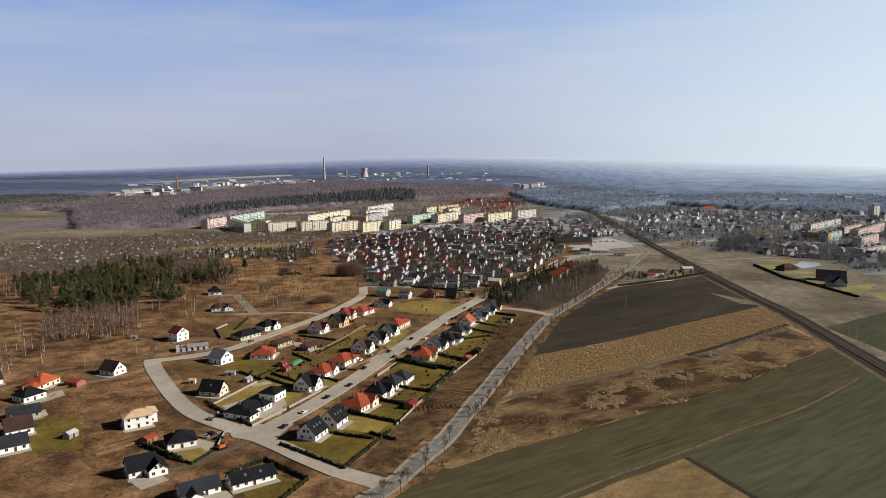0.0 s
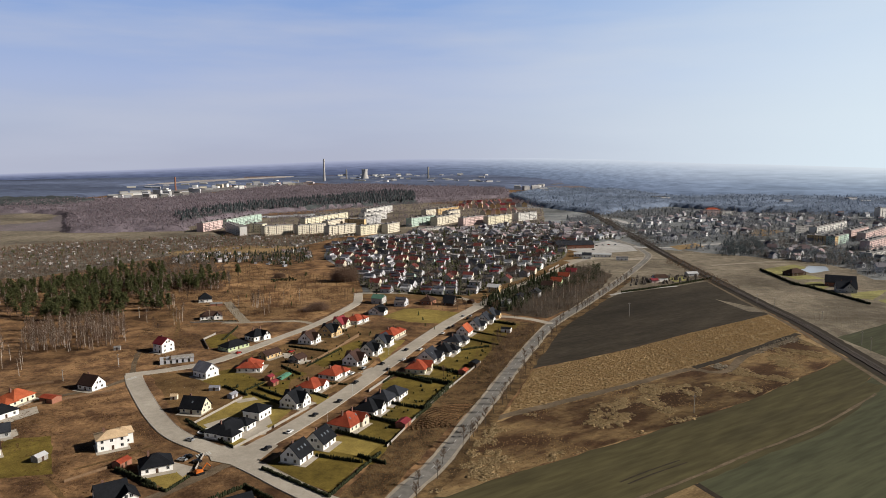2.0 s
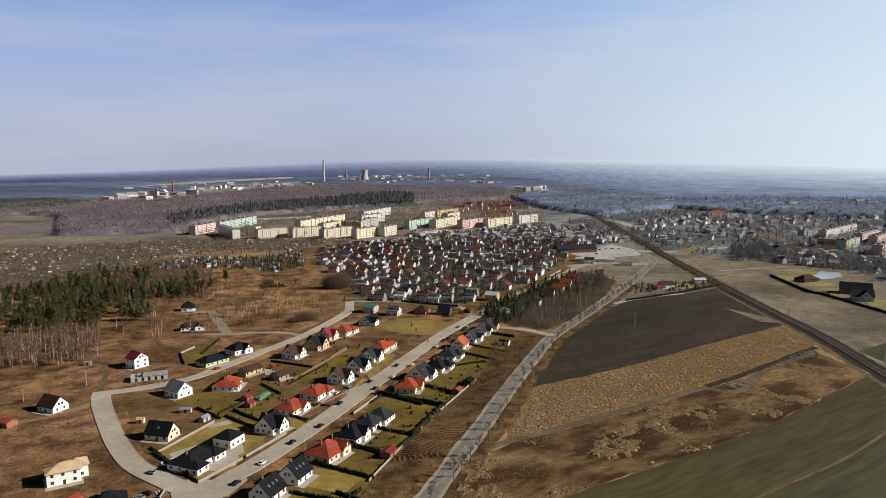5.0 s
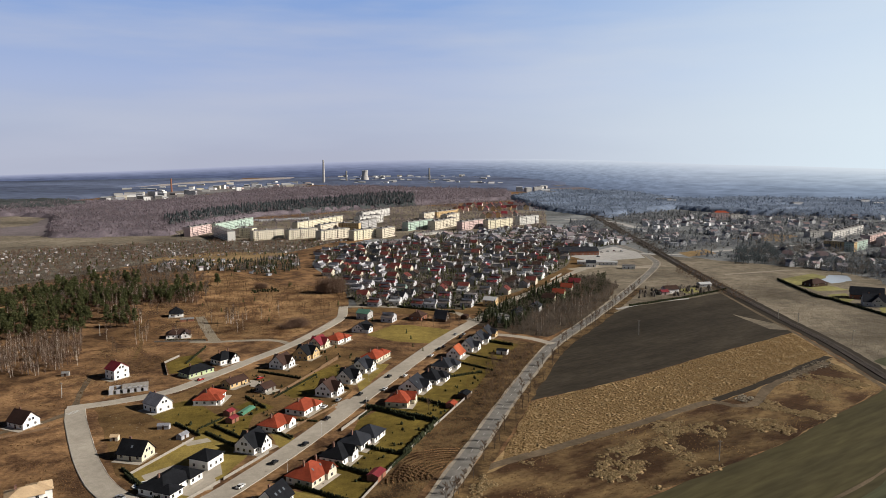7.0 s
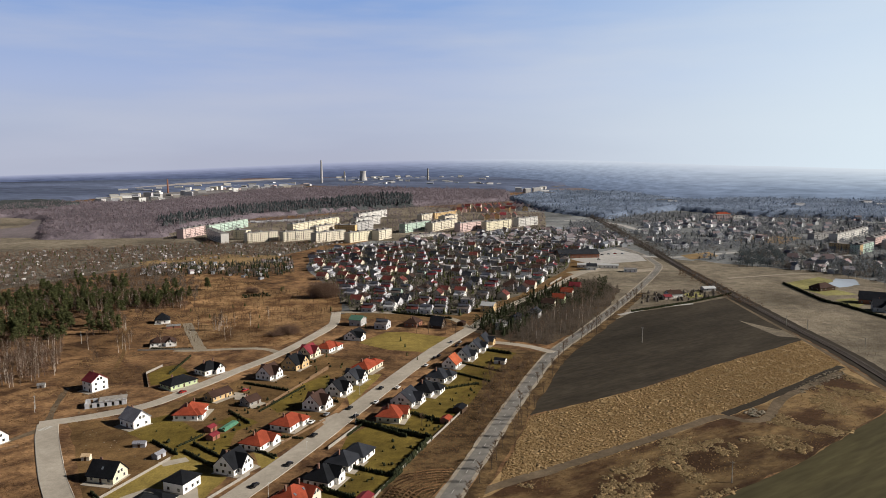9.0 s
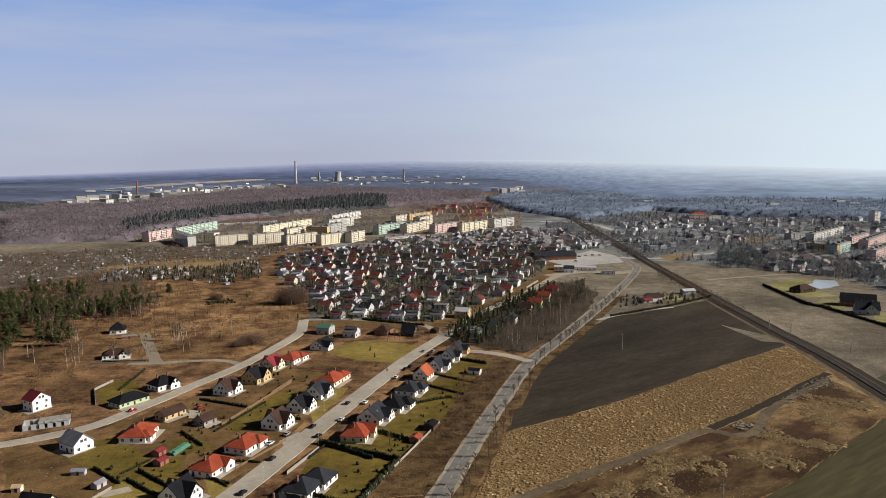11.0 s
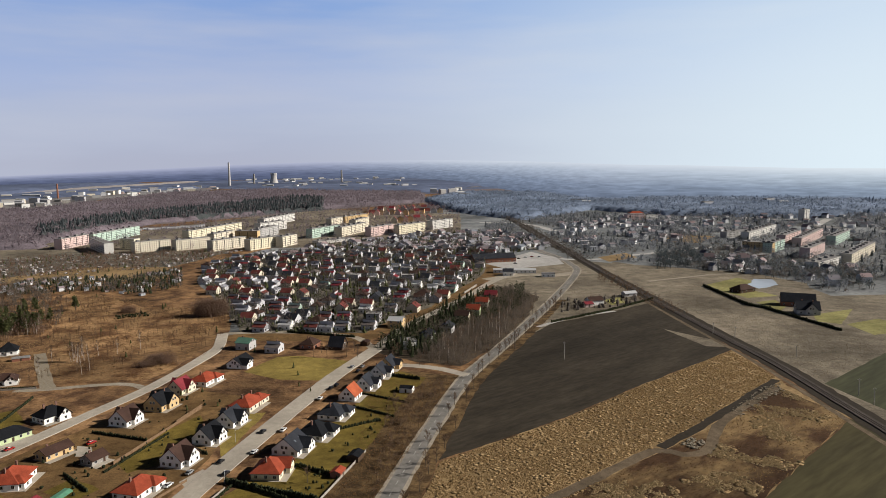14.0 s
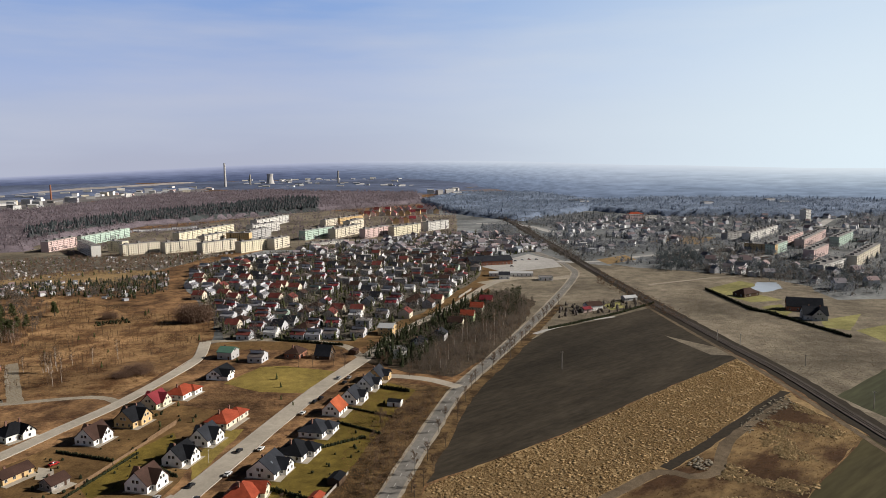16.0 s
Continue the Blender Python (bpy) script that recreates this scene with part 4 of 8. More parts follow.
ribbon("wheel_track", [(-169.1, 521.5), (-181.1, 563.4), (-197.2, 596.2), (-205.6, 633.1)], 2.4, 0.10, M_YARD, "worn dirt track at the meadow edge", category="track", ragged=0.4)
ribbon("mud_lane", [(-109.7, 259.4), (-103.0, 267.7), (-95.9, 277.0), (-88.5, 286.0), (-81.3, 296.1), (-75.3, 304.7)], 5.0, 0.10, M_DIRT, "rutted mud lane behind the new houses", category="lane", ragged=0.5)
ribbon("north_path", [(-164.6, 431.1), (-172.4, 454.5), (-181.3, 486.5)], 3.2, 0.10, M_DIRT, "dirt path into the wood", category="path", ragged=0.4)
ribbon("link_road", [(60.7, 572.5), (77.4, 567.1), (92.1, 557.6), (105.3, 542.5)], 6.9, 0.135, M_PAVE, "pale link road to the main road", category="road", ragged=0.2)
ribbon("estate_street", [(54.3, 605.3), (79.8, 665.3), (116.3, 723.7), (150.3, 777.6), (187.3, 844.9), (223.3, 892.5)], 8.1, 0.199, M_PAVE, "pale estate street", category="street", ragged=0.3)
ribbon("cross_street", [(-51.7, 674.1), (-20.2, 672.0), (12.2, 663.9), (43.2, 644.9), (55.0, 612.6)], 6.2, 0.199, M_SHOULDER, "pale estate cross street", category="street", ragged=0.3)
ribbon("crossing_road", [(306.0, 990.0), (318.0, 978.0), (350.0, 974.0), (398.0, 995.0), (446.0, 1013.0), (499.0, 1037.0), (545.0, 1050.0)], 10.0, 0.12, M_FARROAD, "pale road over the level crossing", category="road", ragged=0.4)
ribbon("north_road", [(297.0, 1130.0), (284.0, 1263.0), (258.0, 1379.7)], 10.0, 0.10, M_FARROAD, "road towards the town", category="road", ragged=0.4)
CURVED = [(309.8, 1503.5), (355.3, 1490.2), (380.6, 1458.1), (395.8, 1395.6), (401.0, 1310.9)]
AVENUE = [(649.9, 1057.5), (800.4, 1210.4), (1001.0, 1417.0), (1288.1, 1708.0)]
ribbon("curved_road", CURVED, 15.0, 0.10, M_FARROAD, "pale curving road beyond the crossing", category="road", ragged=0.5)
ribbon("town_avenue", AVENUE, 15.0, 0.10, M_FARROAD, "pale straight avenue through the town", category="road", ragged=0.5)
ribbon("yard_drive", [(178.6, 648.9), (204.6, 668.2), (230.4, 681.3), (255.3, 689.0)], 4.0, 0.19, M_FARROAD, "pale drive to the farmhouse by the field", category="lane", ragged=0.3)
ribbon("shop_apron", [(183.6, 859.7), (231.4, 881.4), (260.3, 868.9), (289.6, 882.2)], 15.0, 0.09, M_SHOULDER, "gravel yard before the shop", category="yard", ragged=1.0)
ribbon("farm_lane", [(342.0, 814.9), (380.9, 825.8), (420.9, 837.1), (457.1, 839.2)], 5.0, 0.10, M_SHOULDER, "pale farm lane", category="lane", ragged=0.4)
ribbon("valley_road", [(384.0, 1474.0), (354.0, 1240.0), (334.0, 1035.0)], 17.5, 0.08, M_BED, "dark scrubby railway cutting", category="cutting", ragged=2.0)

# ---- railway ----
RAIL = [(425.0, 2022.0), (378.0, 1475.0), (358.0, 1281.0), (342.0, 1098.0), (328.0, 970.0), (320.0, 890.0), (312.0, 800.0), (306.2, 728.3), (296.8, 607.1), (291.8, 531.0), (281.1, 453.4), (272.1, 389.3), (256.9, 293.3)]
ribbon("rail_bank", RAIL, 15.0, 0.16, M_BED, "dark scrubby railway bank", category="railway", ragged=0.7)
ribbon("rail_bed", RAIL, 5.5, 0.45, M_BALLAST, "dark ballast bed of the railway", category="railway", ragged=0.2)
for off in (-0.75, 0.75):
    ribbon("rail", RAIL, 0.16, 0.62, M_RAIL, "rusty steel rail on the ballast", category="rail", off=off)
ribbon("service_track", RAIL[7:], 3.0, 0.17, M_DIRT, "dirt track beside the railway", category="track", off=-10.0, ragged=0.3)

M_SKYL = mat("roof_window_glass", (0.16, 0.18, 0.21), None, 1.0, rough=0.15, spec=0.6)
# ---- houses ----
WIN = Soup().box(-0.62, -0.06, 0, 0.62, 0.05, 1.4).mesh("window", M_FRAME)
PANE = Soup().box(-0.52, -0.09, 0.1, -0.04, -0.05, 1.3).box(0.04, -0.09, 0.1, 0.52, -0.05, 1.3).mesh("pane", M_PANE)
DOOR = Soup().box(-0.5, -0.08, 0, 0.5, 0.03, 2.1).mesh("door", M_DOOR)
GATE = Soup().box(-1.25, -0.08, 0, 1.25, 0.03, 2.2).mesh("garage_gate", M_GATE)
SKYL = Soup().box(-0.4, -0.6, 0, 0.4, 0.6, 0.10).mesh("roof_window", M_SKYL)
CHIM = Soup().box(-0.4, -0.3, -1.2, 0.4, 0.3, 1.0).box(-0.46, -0.36, 0.95, 0.46, 0.36, 1.08).mesh("chimney", M_CHIM)


def wall_mesh(L, W, eave, rise, kind, material):
    s = Soup()
    x, y = L / 2, W / 2
    if kind == "gable":
        s.add([(-x, -y, 0), (x, -y, 0), (x, y, 0), (-x, y, 0), (-x, -y, eave), (x, -y, eave), (x, y, eave), (-x, y, eave), (-x, 0, eave + rise), (x, 0, eave + rise)],
              [(0, 1, 5, 4), (2, 3, 7, 6), (1, 2, 6, 9, 5), (3, 0, 4, 8, 7), (4, 5, 9, 8), (6, 7, 8, 9), (3, 2, 1, 0)])
    elif kind == "split":
        m, hi, mid = -0.1 * W, eave + rise, eave + rise * 0.3
        sec = [(-y, 0), (y, 0), (y, eave), (m, hi), (m, mid), (-y, eave - 0.6)]
        s.add([(-x, a, b) for a, b in sec] + [(x, a, b) for a, b in sec], [(i, (i + 1) % 6, 6 + (i + 1) % 6, 6 + i) for i in range(6)] + [(5, 4, 3, 2, 1, 0), (6, 7, 8, 9, 10, 11)])
    else:
        s.box(-x, -y, 0, x, y, eave)
    return s.mesh("wall", material)


def roof_mesh(L, W, eave, rise, kind, material, over=0.55, thick=0.28):
    s = Soup()
    if kind == "gable":
        k = rise / (W / 2)
        x, y = L / 2 + over * 0.8, W / 2 + over
        z = eave - over * k
        t = thick
        sec = [(-y, z), (0, eave + rise), (y, z), (y, z + t), (0, eave + rise + t * 1.15), (-y, z + t)]
        vs = [(-x, a, b) for a, b in sec] + [(x, a, b) for a, b in sec]
        s.add(vs, [(i, (i + 1) % 6, 6 + (i + 1) % 6, 6 + i) for i in range(6)] + [(0, 5, 4, 1), (1, 4, 3, 2), (6, 7, 10, 11), (7, 8, 9, 10)])
    elif kind == "split":
        x, y, m, t = L / 2 + 0.3, W / 2, -0.1 * W, thick
        k1, k2 = rise / (y - m), (rise * 0.3 + 0.6) / (y + m)
        for (ya, za), (yb, zb) in (((m - 0.35, eave + rise + 0.35 * k1), (y + over, eave - over * k1)), ((-y - over, eave - 0.6 - over * k2), (m, eave + rise * 0.3))):
            sec = [(ya, za), (yb, zb), (yb, zb + t), (ya, za + t)]
            s.add([(-x, a, b) for a, b in sec] + [(x, a, b) for a, b in sec], [(i, (i + 1) % 4, 4 + (i + 1) % 4, 4 + i) for i in range(4)] + [(3, 2, 1, 0), (4, 5, 6, 7)])
    elif kind == "flat":
        x, y = L / 2 + 0.15, W / 2 + 0.15
        s.box(-x, -y, eave - 0.02, x, y, eave + 0.25)
        for a in (-1, 1):
            s.box(-x, a * y - 0.12, eave + 0.25, x, a * y + 0.12, eave + 0.55)
            s.box(a * x - 0.12, -y + 0.13, eave + 0.25, a * x + 0.12, y - 0.13, eave + 0.55)
    else:
        x, y = L / 2 + over, W / 2 + over
        r = max(0.15, (L - W) / 2 + (0.0 if kind == "hip" else 0.9))
        z = eave - 0.12
        s.add([(-x, -y, z), (x, -y, z), (x, y, z), (-x, y, z), (-x, -y, z + 0.22), (x, -y, z + 0.22), (x, y, z + 0.22), (-x, y, z + 0.22), (-r, 0, eave + rise), (r, 0, eave + rise)],
              [(3, 2, 1, 0), (0, 1, 5, 4), (1, 2, 6, 5), (2, 3, 7, 6), (3, 0, 4, 7), (4, 5, 9, 8), (5, 6, 9), (6, 7, 8, 9), (7, 4, 8)])
    return s.mesh("roof", material)


def openings(h, L, W, eave, rise, kind, door=True, gate=False, storeys=1, loc=(0, 0), rz=0.0, detail=True):
    """Windows, a door and a garage gate on the four walls."""
    m = Matrix.Translation((*loc, 0)) @ Matrix.Rotation(radians(rz), 4, "Z")
    rnd = random.Random(int(L * 31 + W * 17 + loc[0] * 3))
    for side in range(4):
        span, away, turn = ((L, W / 2, 0), (W, L / 2, 90), (L, W / 2, 180), (W, L / 2, 270))[side]
        n = max(1, int(span / (3.2 if detail else 4.5)))
        for st in range(storeys):
            for i in range(n):
                u = (i + 0.5) / n * span - span / 2 + rnd.uniform(-0.3, 0.3)
                z = 0.9 + st * 2.8
                data, nm = WIN, "window"
                if st == 0 and door and side == 0 and i == n // 2:
                    data, nm, z = DOOR, "door", 0.0
                elif st == 0 and gate and side == 1 and i == 0:
                    data, nm, z = GATE, "garage_gate", 0.0
                q = m @ Matrix.Rotation(radians(turn), 4, "Z") @ Vector((u, -away, z))
                w = part(nm, data, h, loc=q, rz=rz + turn)
                if nm == "window":
                    part("pane", PANE, w)
        if kind == "gable" and side in (1, 3) and rise > 2.2:
            for u in (-0.9, 0.9):
                q = m @ Matrix.Rotation(radians(turn), 4, "Z") @ Vector((u, -away, eave + 0.25))
                w = part("window", WIN, h, loc=q, rz=rz + turn)
                part("pane", PANE, w)


def house(x, y, rz, L, W, eave, rise, kind, roof, wall, label, wings=(), chimneys=1, skylights=0, gate=False, storeys=1, group="", detail=True, category="house"):
    h = new("house")
    h.matrix_basis = pose(x, y, 0, 0, 0, rz)
    part("wall", wall_mesh(L, W, eave, rise, kind, WALLS[wall]), h)
    r = part("roof", roof_mesh(L, W, eave, rise, kind, ROOFS[roof]), h)
    openings(h, L, W, eave, rise, kind, gate=gate, storeys=storeys, detail=detail)
    if detail:
        part("paved_apron", Soup().box(-L / 2 - 0.8, -W / 2 - 3.0, 0.0, L / 2 + 0.8, W / 2 + 0.6, 0.16).mesh("paved_apron", M_PAVE), h, "pale concrete paving round the house")
    for i in range(chimneys):
        part("chimney", CHIM, r, loc=((-0.22 + 0.45 * i) * L, 0.5 - 1.0 * i, eave + rise))
    for i in range(skylights):
        s = part("roof_window", SKYL, r, loc=((i + 0.5) / skylights * L * 0.7 - L * 0.35, -W / 4 - 0.1, eave + rise / 2 + 0.22))
        s.rotation_euler = (math.atan2(rise, W / 2), 0, 0)
    for dx, dy, wr, l2, w2, e2, r2, k2 in wings:
        part("wall", wall_mesh(l2, w2, e2, r2, k2, WALLS[wall]), h, loc=(dx, dy, 0.003), rz=wr)
        part("roof", roof_mesh(l2, w2, e2, r2, k2, ROOFS[roof]), h, loc=(dx, dy, 0.006), rz=wr)
        openings(h, l2, w2, e2, r2, k2, door=False, loc=(dx, dy), rz=wr, detail=detail)
    return tagged(h, label, category, group)


S, G = 67.0, -23.0
# west side of the main street
house(*(-84.7, 338.8), S, 18, 12.5, 2.9, 3.2, "hip", "black", "white", "low white villa with a black hipped roof", [(22.1, -0.4, 0, 10, 9.5, 4.2, 2.8, "hip"), (-6, -6.0, 90, 7, 7, 2.9, 2.2, "hip"), (7.5, -3.0, 90, 9, 7, 2.9, 2.4, "hip")], gate=True)
house(*(-60.3, 374.3), S, 11, 10, 3.4, 4.8, "gable", "black", "white", "white house with a steep black gabled roof", [(1.0, -1.0, 90, 12, 7.5, 3.4, 4.0, "gable")], chimneys=1, gate=True)
house(*(-54.6, 399.7), S, 14.5, 11, 2.9, 3.6, "hip", "red", "white", "white house with a red hipped roof", [(3.0, -3.5, 90, 7, 6, 2.9, 2.2, "gable")])
house(*(-45.5, 422.0), S, 15.5, 11, 2.9, 3.4, "hip", "red", "white", "white bungalow with a red hipped roof", [(4.0, -3.5, 90, 7, 6, 2.9, 2.2, "hip")])
house(*(-35.9, 446.9), S, 11, 10, 3.5, 4.6, "gable", "brown", "white", "white house with a dark brown gabled roof", [(1.0, -1.0, 90, 12, 7.5, 3.5, 3.8, "gable")], gate=True)
house(*(-27.4, 469.1), S, 11.5, 9.5, 3.2, 4.5, "gable", "black", "white", "white house with a black gabled roof", [(1.0, -1.0, 90, 11.5, 7, 3.2, 3.7, "gable")])
house(*(-20.5, 489.1), S, 11.5, 9.5, 3.2, 4.5, "gable", "slate", "white", "white house with a slate-grey gabled roof", [(1.0, -1.0, 90, 11.5, 7, 3.2, 3.7, "gable")])
house(*(-15.4, 511.2), S, 15.5, 11.5, 2.9, 3.8, "hip", "red", "cream", "cream house with a wide red hipped roof", [(8, -2.0, 90, 8, 8, 2.9, 2.6, "hip")], chimneys=2)
# along the upper street
house(*(-120.5, 427.5), -35.0, 11.0, 9.2, 4.0, 4.0, "gable", "grey", "white", "white house with a pale grey gabled roof", chimneys=1)
house(*(-97.4, 438.8), S + 20, 15.5, 12, 2.9, 3.8, "hip", "red", "white", "white bungalow with a red hipped roof and terrace", [(-4, -4.5, 90, 7, 6, 2.9, 2.2, "hip")], chimneys=2)
house(*(-90.9, 464.6), S - 10, 13, 7, 2.8, 2.0, "gable", "brown", "ochre", "low ochre house with a brown roof", chimneys=1)
house(*(-71.3, 453.9), S - 10, 8, 7, 2.6, 2.0, "gable", "brown", "concrete", "small raw block outbuilding with a brown roof", chimneys=1)
house(*(-108.5, 368.3), -15.0, 12, 9, 3.0, 4.6, "gable", "black", "yellow", "pale yellow house with a steep black roof", skylights=1)
house(*(-71.2, 499.5), S, 11.5, 10, 3.2, 4.6, "gable", "brown", "white", "white house with a brown gabled roof", [(1.5, -0.5, 90, 12, 7, 3.2, 3.7, "gable")])
house(*(-59.6, 518.9), S, 12.5, 10.5, 3.6, 4.8, "gable", "black", "ochre", "ochre house with a steep black gabled roof", [(2.0, -0.5, 90, 12.5, 8, 3.6, 4.0, "gable")], chimneys=2)
house(*(-54.8, 543.7), S, 11, 9.5, 3.2, 4.4, "gable", "wine", "yellow", "yellow house with a dark wine-red roof", [(1.5, -0.5, 90, 11.5, 7, 3.2, 3.6, "gable")])
house(*(-44.1, 557.7), S, 15, 11, 2.9, 3.4, "hip", "red", "white", "white bungalow with a red hipped roof", [(4.5, -3, 90, 8, 7, 2.9, 2.2, "hip")])
house(*(-119.4, 487.1), S - 15, 17, 10.5, 2.7, 3.2, "hip", "black", "lime", "pale green bungalow with a low black roof")
house(*(-109.5, 511.0), S - 15, 12.5, 10, 3.2, 4.2, "hip", "black", "white", "white house with a black hipped roof", [(3.0, -4, 90, 7, 6, 3.2, 3.0, "gable")], chimneys=2)
house(*(-164.0, 482.7), -35.0, 9.0, 9.5, 6.0, 3.4, "gable", "wine", "white", "tall white house with a wine-red gabled roof", storeys=2)
house(*(-160.1, 577.7), S - 50, 16, 9, 2.8, 3.2, "hip", "brown", "white", "long white farmhouse with a brown roof", [(5, -3.5, 90, 7, 6, 2.8, 2.4, "gable")])
house(*(-185.0, 647.0), S - 50, 10.5, 9.5, 2.9, 4.8, "hip", "black", "white", "white house with a steep dark hipped roof", [(2.0, -2.5, 90, 7, 6, 2.9, 3.0, "hip")], chimneys=0)
# east side of the main street
house(*(-47.8, 307.8), S, 10.5, 9.5, 3.2, 4.6, "gable", "black", "white", "white house with a black gabled roof and roof windows", skylights=3, gate=True)
house(*(-40.0, 322.3), S, 10.5, 9.5, 3.2, 4.6, "gable", "black", "white", "white house with a black gabled roof, beside its twin", skylights=3, gate=True)
house(*(-30.1, 343.8), S - 5, 14.5, 12.5, 2.9, 4.6, "hip", "red", "cream", "cream house with a tall red hipped roof", [(4.5, -4, 90, 7, 6, 3.4, 2.8, "gable")], chimneys=2, skylights=2)
house(*(-21.0, 361.5), S, 12, 11, 3.0, 4.6, "hip", "black", "white", "white house with a black hipped roof", [(2.0, -4.2, 90, 6, 5.5, 3.6, 2.8, "gable")])
house(*(-14.7, 376.4), S, 11.5, 11, 2.8, 4.0, "hip", "slate", "white", "white house with a slate hipped roof", [(9.5, -2, 90, 10.5, 11, 2.8, 3.8, "hip")])
house(*(3.2, 428.9), S + 10, 12.5, 11.5, 3.0, 4.4, "hip", "red", "yellow", "yellow house with a tall red hipped roof", [(3.5, -4.0, 90, 8, 6, 3.0, 2.8, "gable")], chimneys=1)
house(*(10.2, 451.1), S, 12.5, 12, 2.9, 4.8, "gable", "slate", "white", "white house with a slate-grey gabled roof", [(2.5, -4.6, 90, 8, 7, 2.9, 3.0, "gable")], skylights=2)
house(*(20.4, 466.6), S, 13.5, 12, 2.8, 4.4, "hip", "black", "white", "white house with a black roof, beside a shaded drive", [(3.0, -5.0, 90, 8, 7, 2.8, 3.0, "hip")])
house(*(28.6, 490.2), S, 13, 11.5, 2.8, 4.0, "hip", "slate", "white", "white house with a slate roof and terrace", [(3.0, -5.0, 90, 7, 7, 2.8, 2.8, "hip")])
house(*(37.2, 515.2), S, 10.5, 9, 3.0, 4.4, "gable", "orange", "white", "white house with an orange gabled roof")
house(*(46.0, 531.0), S, 10.5, 9, 3.2, 4.4, "gable", "slate", "white", "white house with a grey gabled roof", [(2.5, -4.2, 90, 6, 6, 3.2, 2.4, "gable")])
house(*(54.6, 550.7), S, 10.5, 9, 3.2, 4.4, "gable", "slate", "white", "white house with a slate gabled roof beside conifers", [(2.5, -4.2, 90, 6, 6, 3.2, 2.4, "gable")])
house(*(61.0, 565.0), S, 10.5, 9, 3.2, 4.4, "gable", "slate", "ochre", "ochre house with a slate gabled roof", [(2.5, -4.2, 90, 6, 6, 3.2, 2.4, "gable")])
# south and west of the bend
house(*(-65.1, 263.9), 32.0, 17, 8.0, 2.7, 2.6, "gable", "black", "white", "long white bungalow with a black gabled roof", chimneys=1, skylights=2)
house(*(-82.7, 255.5), 32.0, 14, 8.5, 2.7, 2.6, "gable", "slate", "white", "white bungalow with a slate-grey roof", [(-3, -5.5, 90, 6, 5, 2.7, 1.4, "gable")], chimneys=1)
house(*(-111.2, 274.7), 32.0, 11, 9.5, 3.0, 4.2, "gable", "black", "white", "white house with a dark gabled roof", [(4.8, -4.0, 90, 9, 7, 3.0, 2.6, "gable")], chimneys=1, gate=True)
house(*(-104.4, 301.9), 25.0, 12, 10.5, 2.9, 3.8, "hip", "black", "white", "white bungalow with a black pyramid roof", chimneys=1)
house(*(-132.5, 325.8), 30.0, 12, 9.5, 5.4, 2.2, "hip", "sand", "white", "two-storey white house with a sand-coloured roof", [(5.0, 3.0, 90, 8, 8, 5.0, 2.0, "hip")], storeys=2)
house(*(-177.5, 407.8), -25.0, 11, 9, 3.2, 4.4, "gable", "brown", "white", "white house with a dark brown gabled roof")
house(*(-207.4, 387.9), 70.0, 13, 11, 3.0, 4.0, "hip", "orange", "yellow", "yellow house with an orange hipped roof", [(-8.0, -2.0, 90, 8, 8, 2.6, 2.0, "hip")], chimneys=1)
house(*(-203.0, 365.6), 60.0, 12, 10, 3.0, 3.6, "hip", "black", "white", "white house with a black hipped roof", chimneys=1)
house(*(-191.7, 339.1), 30.0, 14, 9, 3.0, 2.6, "gable", "slate", "grey", "grey house with a slate roof", chimneys=0)
house(*(-183.2, 318.8), 35.0, 11, 9.5, 3.4, 4.2, "gable", "brown", "white", "white house with a brown gabled roof", chimneys=1, gate=True)
house(*(-176.6, 300.1), 35.0, 13, 9.5, 3.0, 3.2, "gable", "slate", "white", "white house with a slate-grey roof", chimneys=0)
house(*(-238.9, 391.6), 40.0, 12, 9.5, 3.0, 3.2, "gable", "slate", "white", "white house with a grey gabled roof", chimneys=0)
house(*(-209.9, 337.1), 40.0, 12, 9.5, 3.0, 3.2, "hip", "red", "white", "white house with a red roof", chimneys=0)

# the unfinished house beside the tall white one
ruin = new("unfinished_building")
ruin.matrix_basis = pose(*(-147.9, 457.1), 0, 0, 0, 20)
for side in (-1, 1):
    for i in range(6):
        part("outer_wall", Soup().box(-9.2 + i * 3.5, side * 4 - 0.15, 0, -7.0 + i * 3.5, side * 4 + 0.15, 2.75).mesh("outer_wall", WALLS["pale"]), ruin)
        if i < 5:
            part("lintel", Soup().box(-6.99 + i * 3.5, side * 4 - 0.14, 2.2, -5.71 + i * 3.5, side * 4 + 0.14, 2.74).mesh("lintel", WALLS["concrete"]), ruin)
for x in (-9.2, -2.2, 4.5, 10.2):
    part("cross_wall", Soup().box(x, -3.84, 0, x + 0.3, 3.84, 2.7).mesh("cross_wall", WALLS["pale"]), ruin)
part("slab", Soup().box(-9.4, -4.3, -0.1, 10.7, 4.3, 0.15).mesh("slab", M_RUBBLE), ruin)
part("roof_slab", Soup().box(-2.6, -4.4, 2.76, 10.9, 4.4, 3.0).mesh("roof_slab", WALLS["concrete"]), ruin, "stained raw concrete roof slab")
for i in range(5):
    part("parapet", Soup().box(-2.4 + i * 2.8, -4.3, 3.0, -0.6 + i * 2.8, -4.05, 3.35 + 0.2 * (i % 2)).mesh("parapet", WALLS["pale"]), ruin)
tagged(ruin, "raw block shell of an unfinished flat-roofed house", "unfinished house")

# ---- the estate behind the fields ----
HUTWIN = Soup().box(-0.6, -0.05, 0, 0.6, 0.04, 1.3).mesh("window", M_PANE)
NARROW = Soup().box(-0.3, -0.3, -1.0, 0.3, 0.3, 0.9).mesh("chimney", M_CHIM)


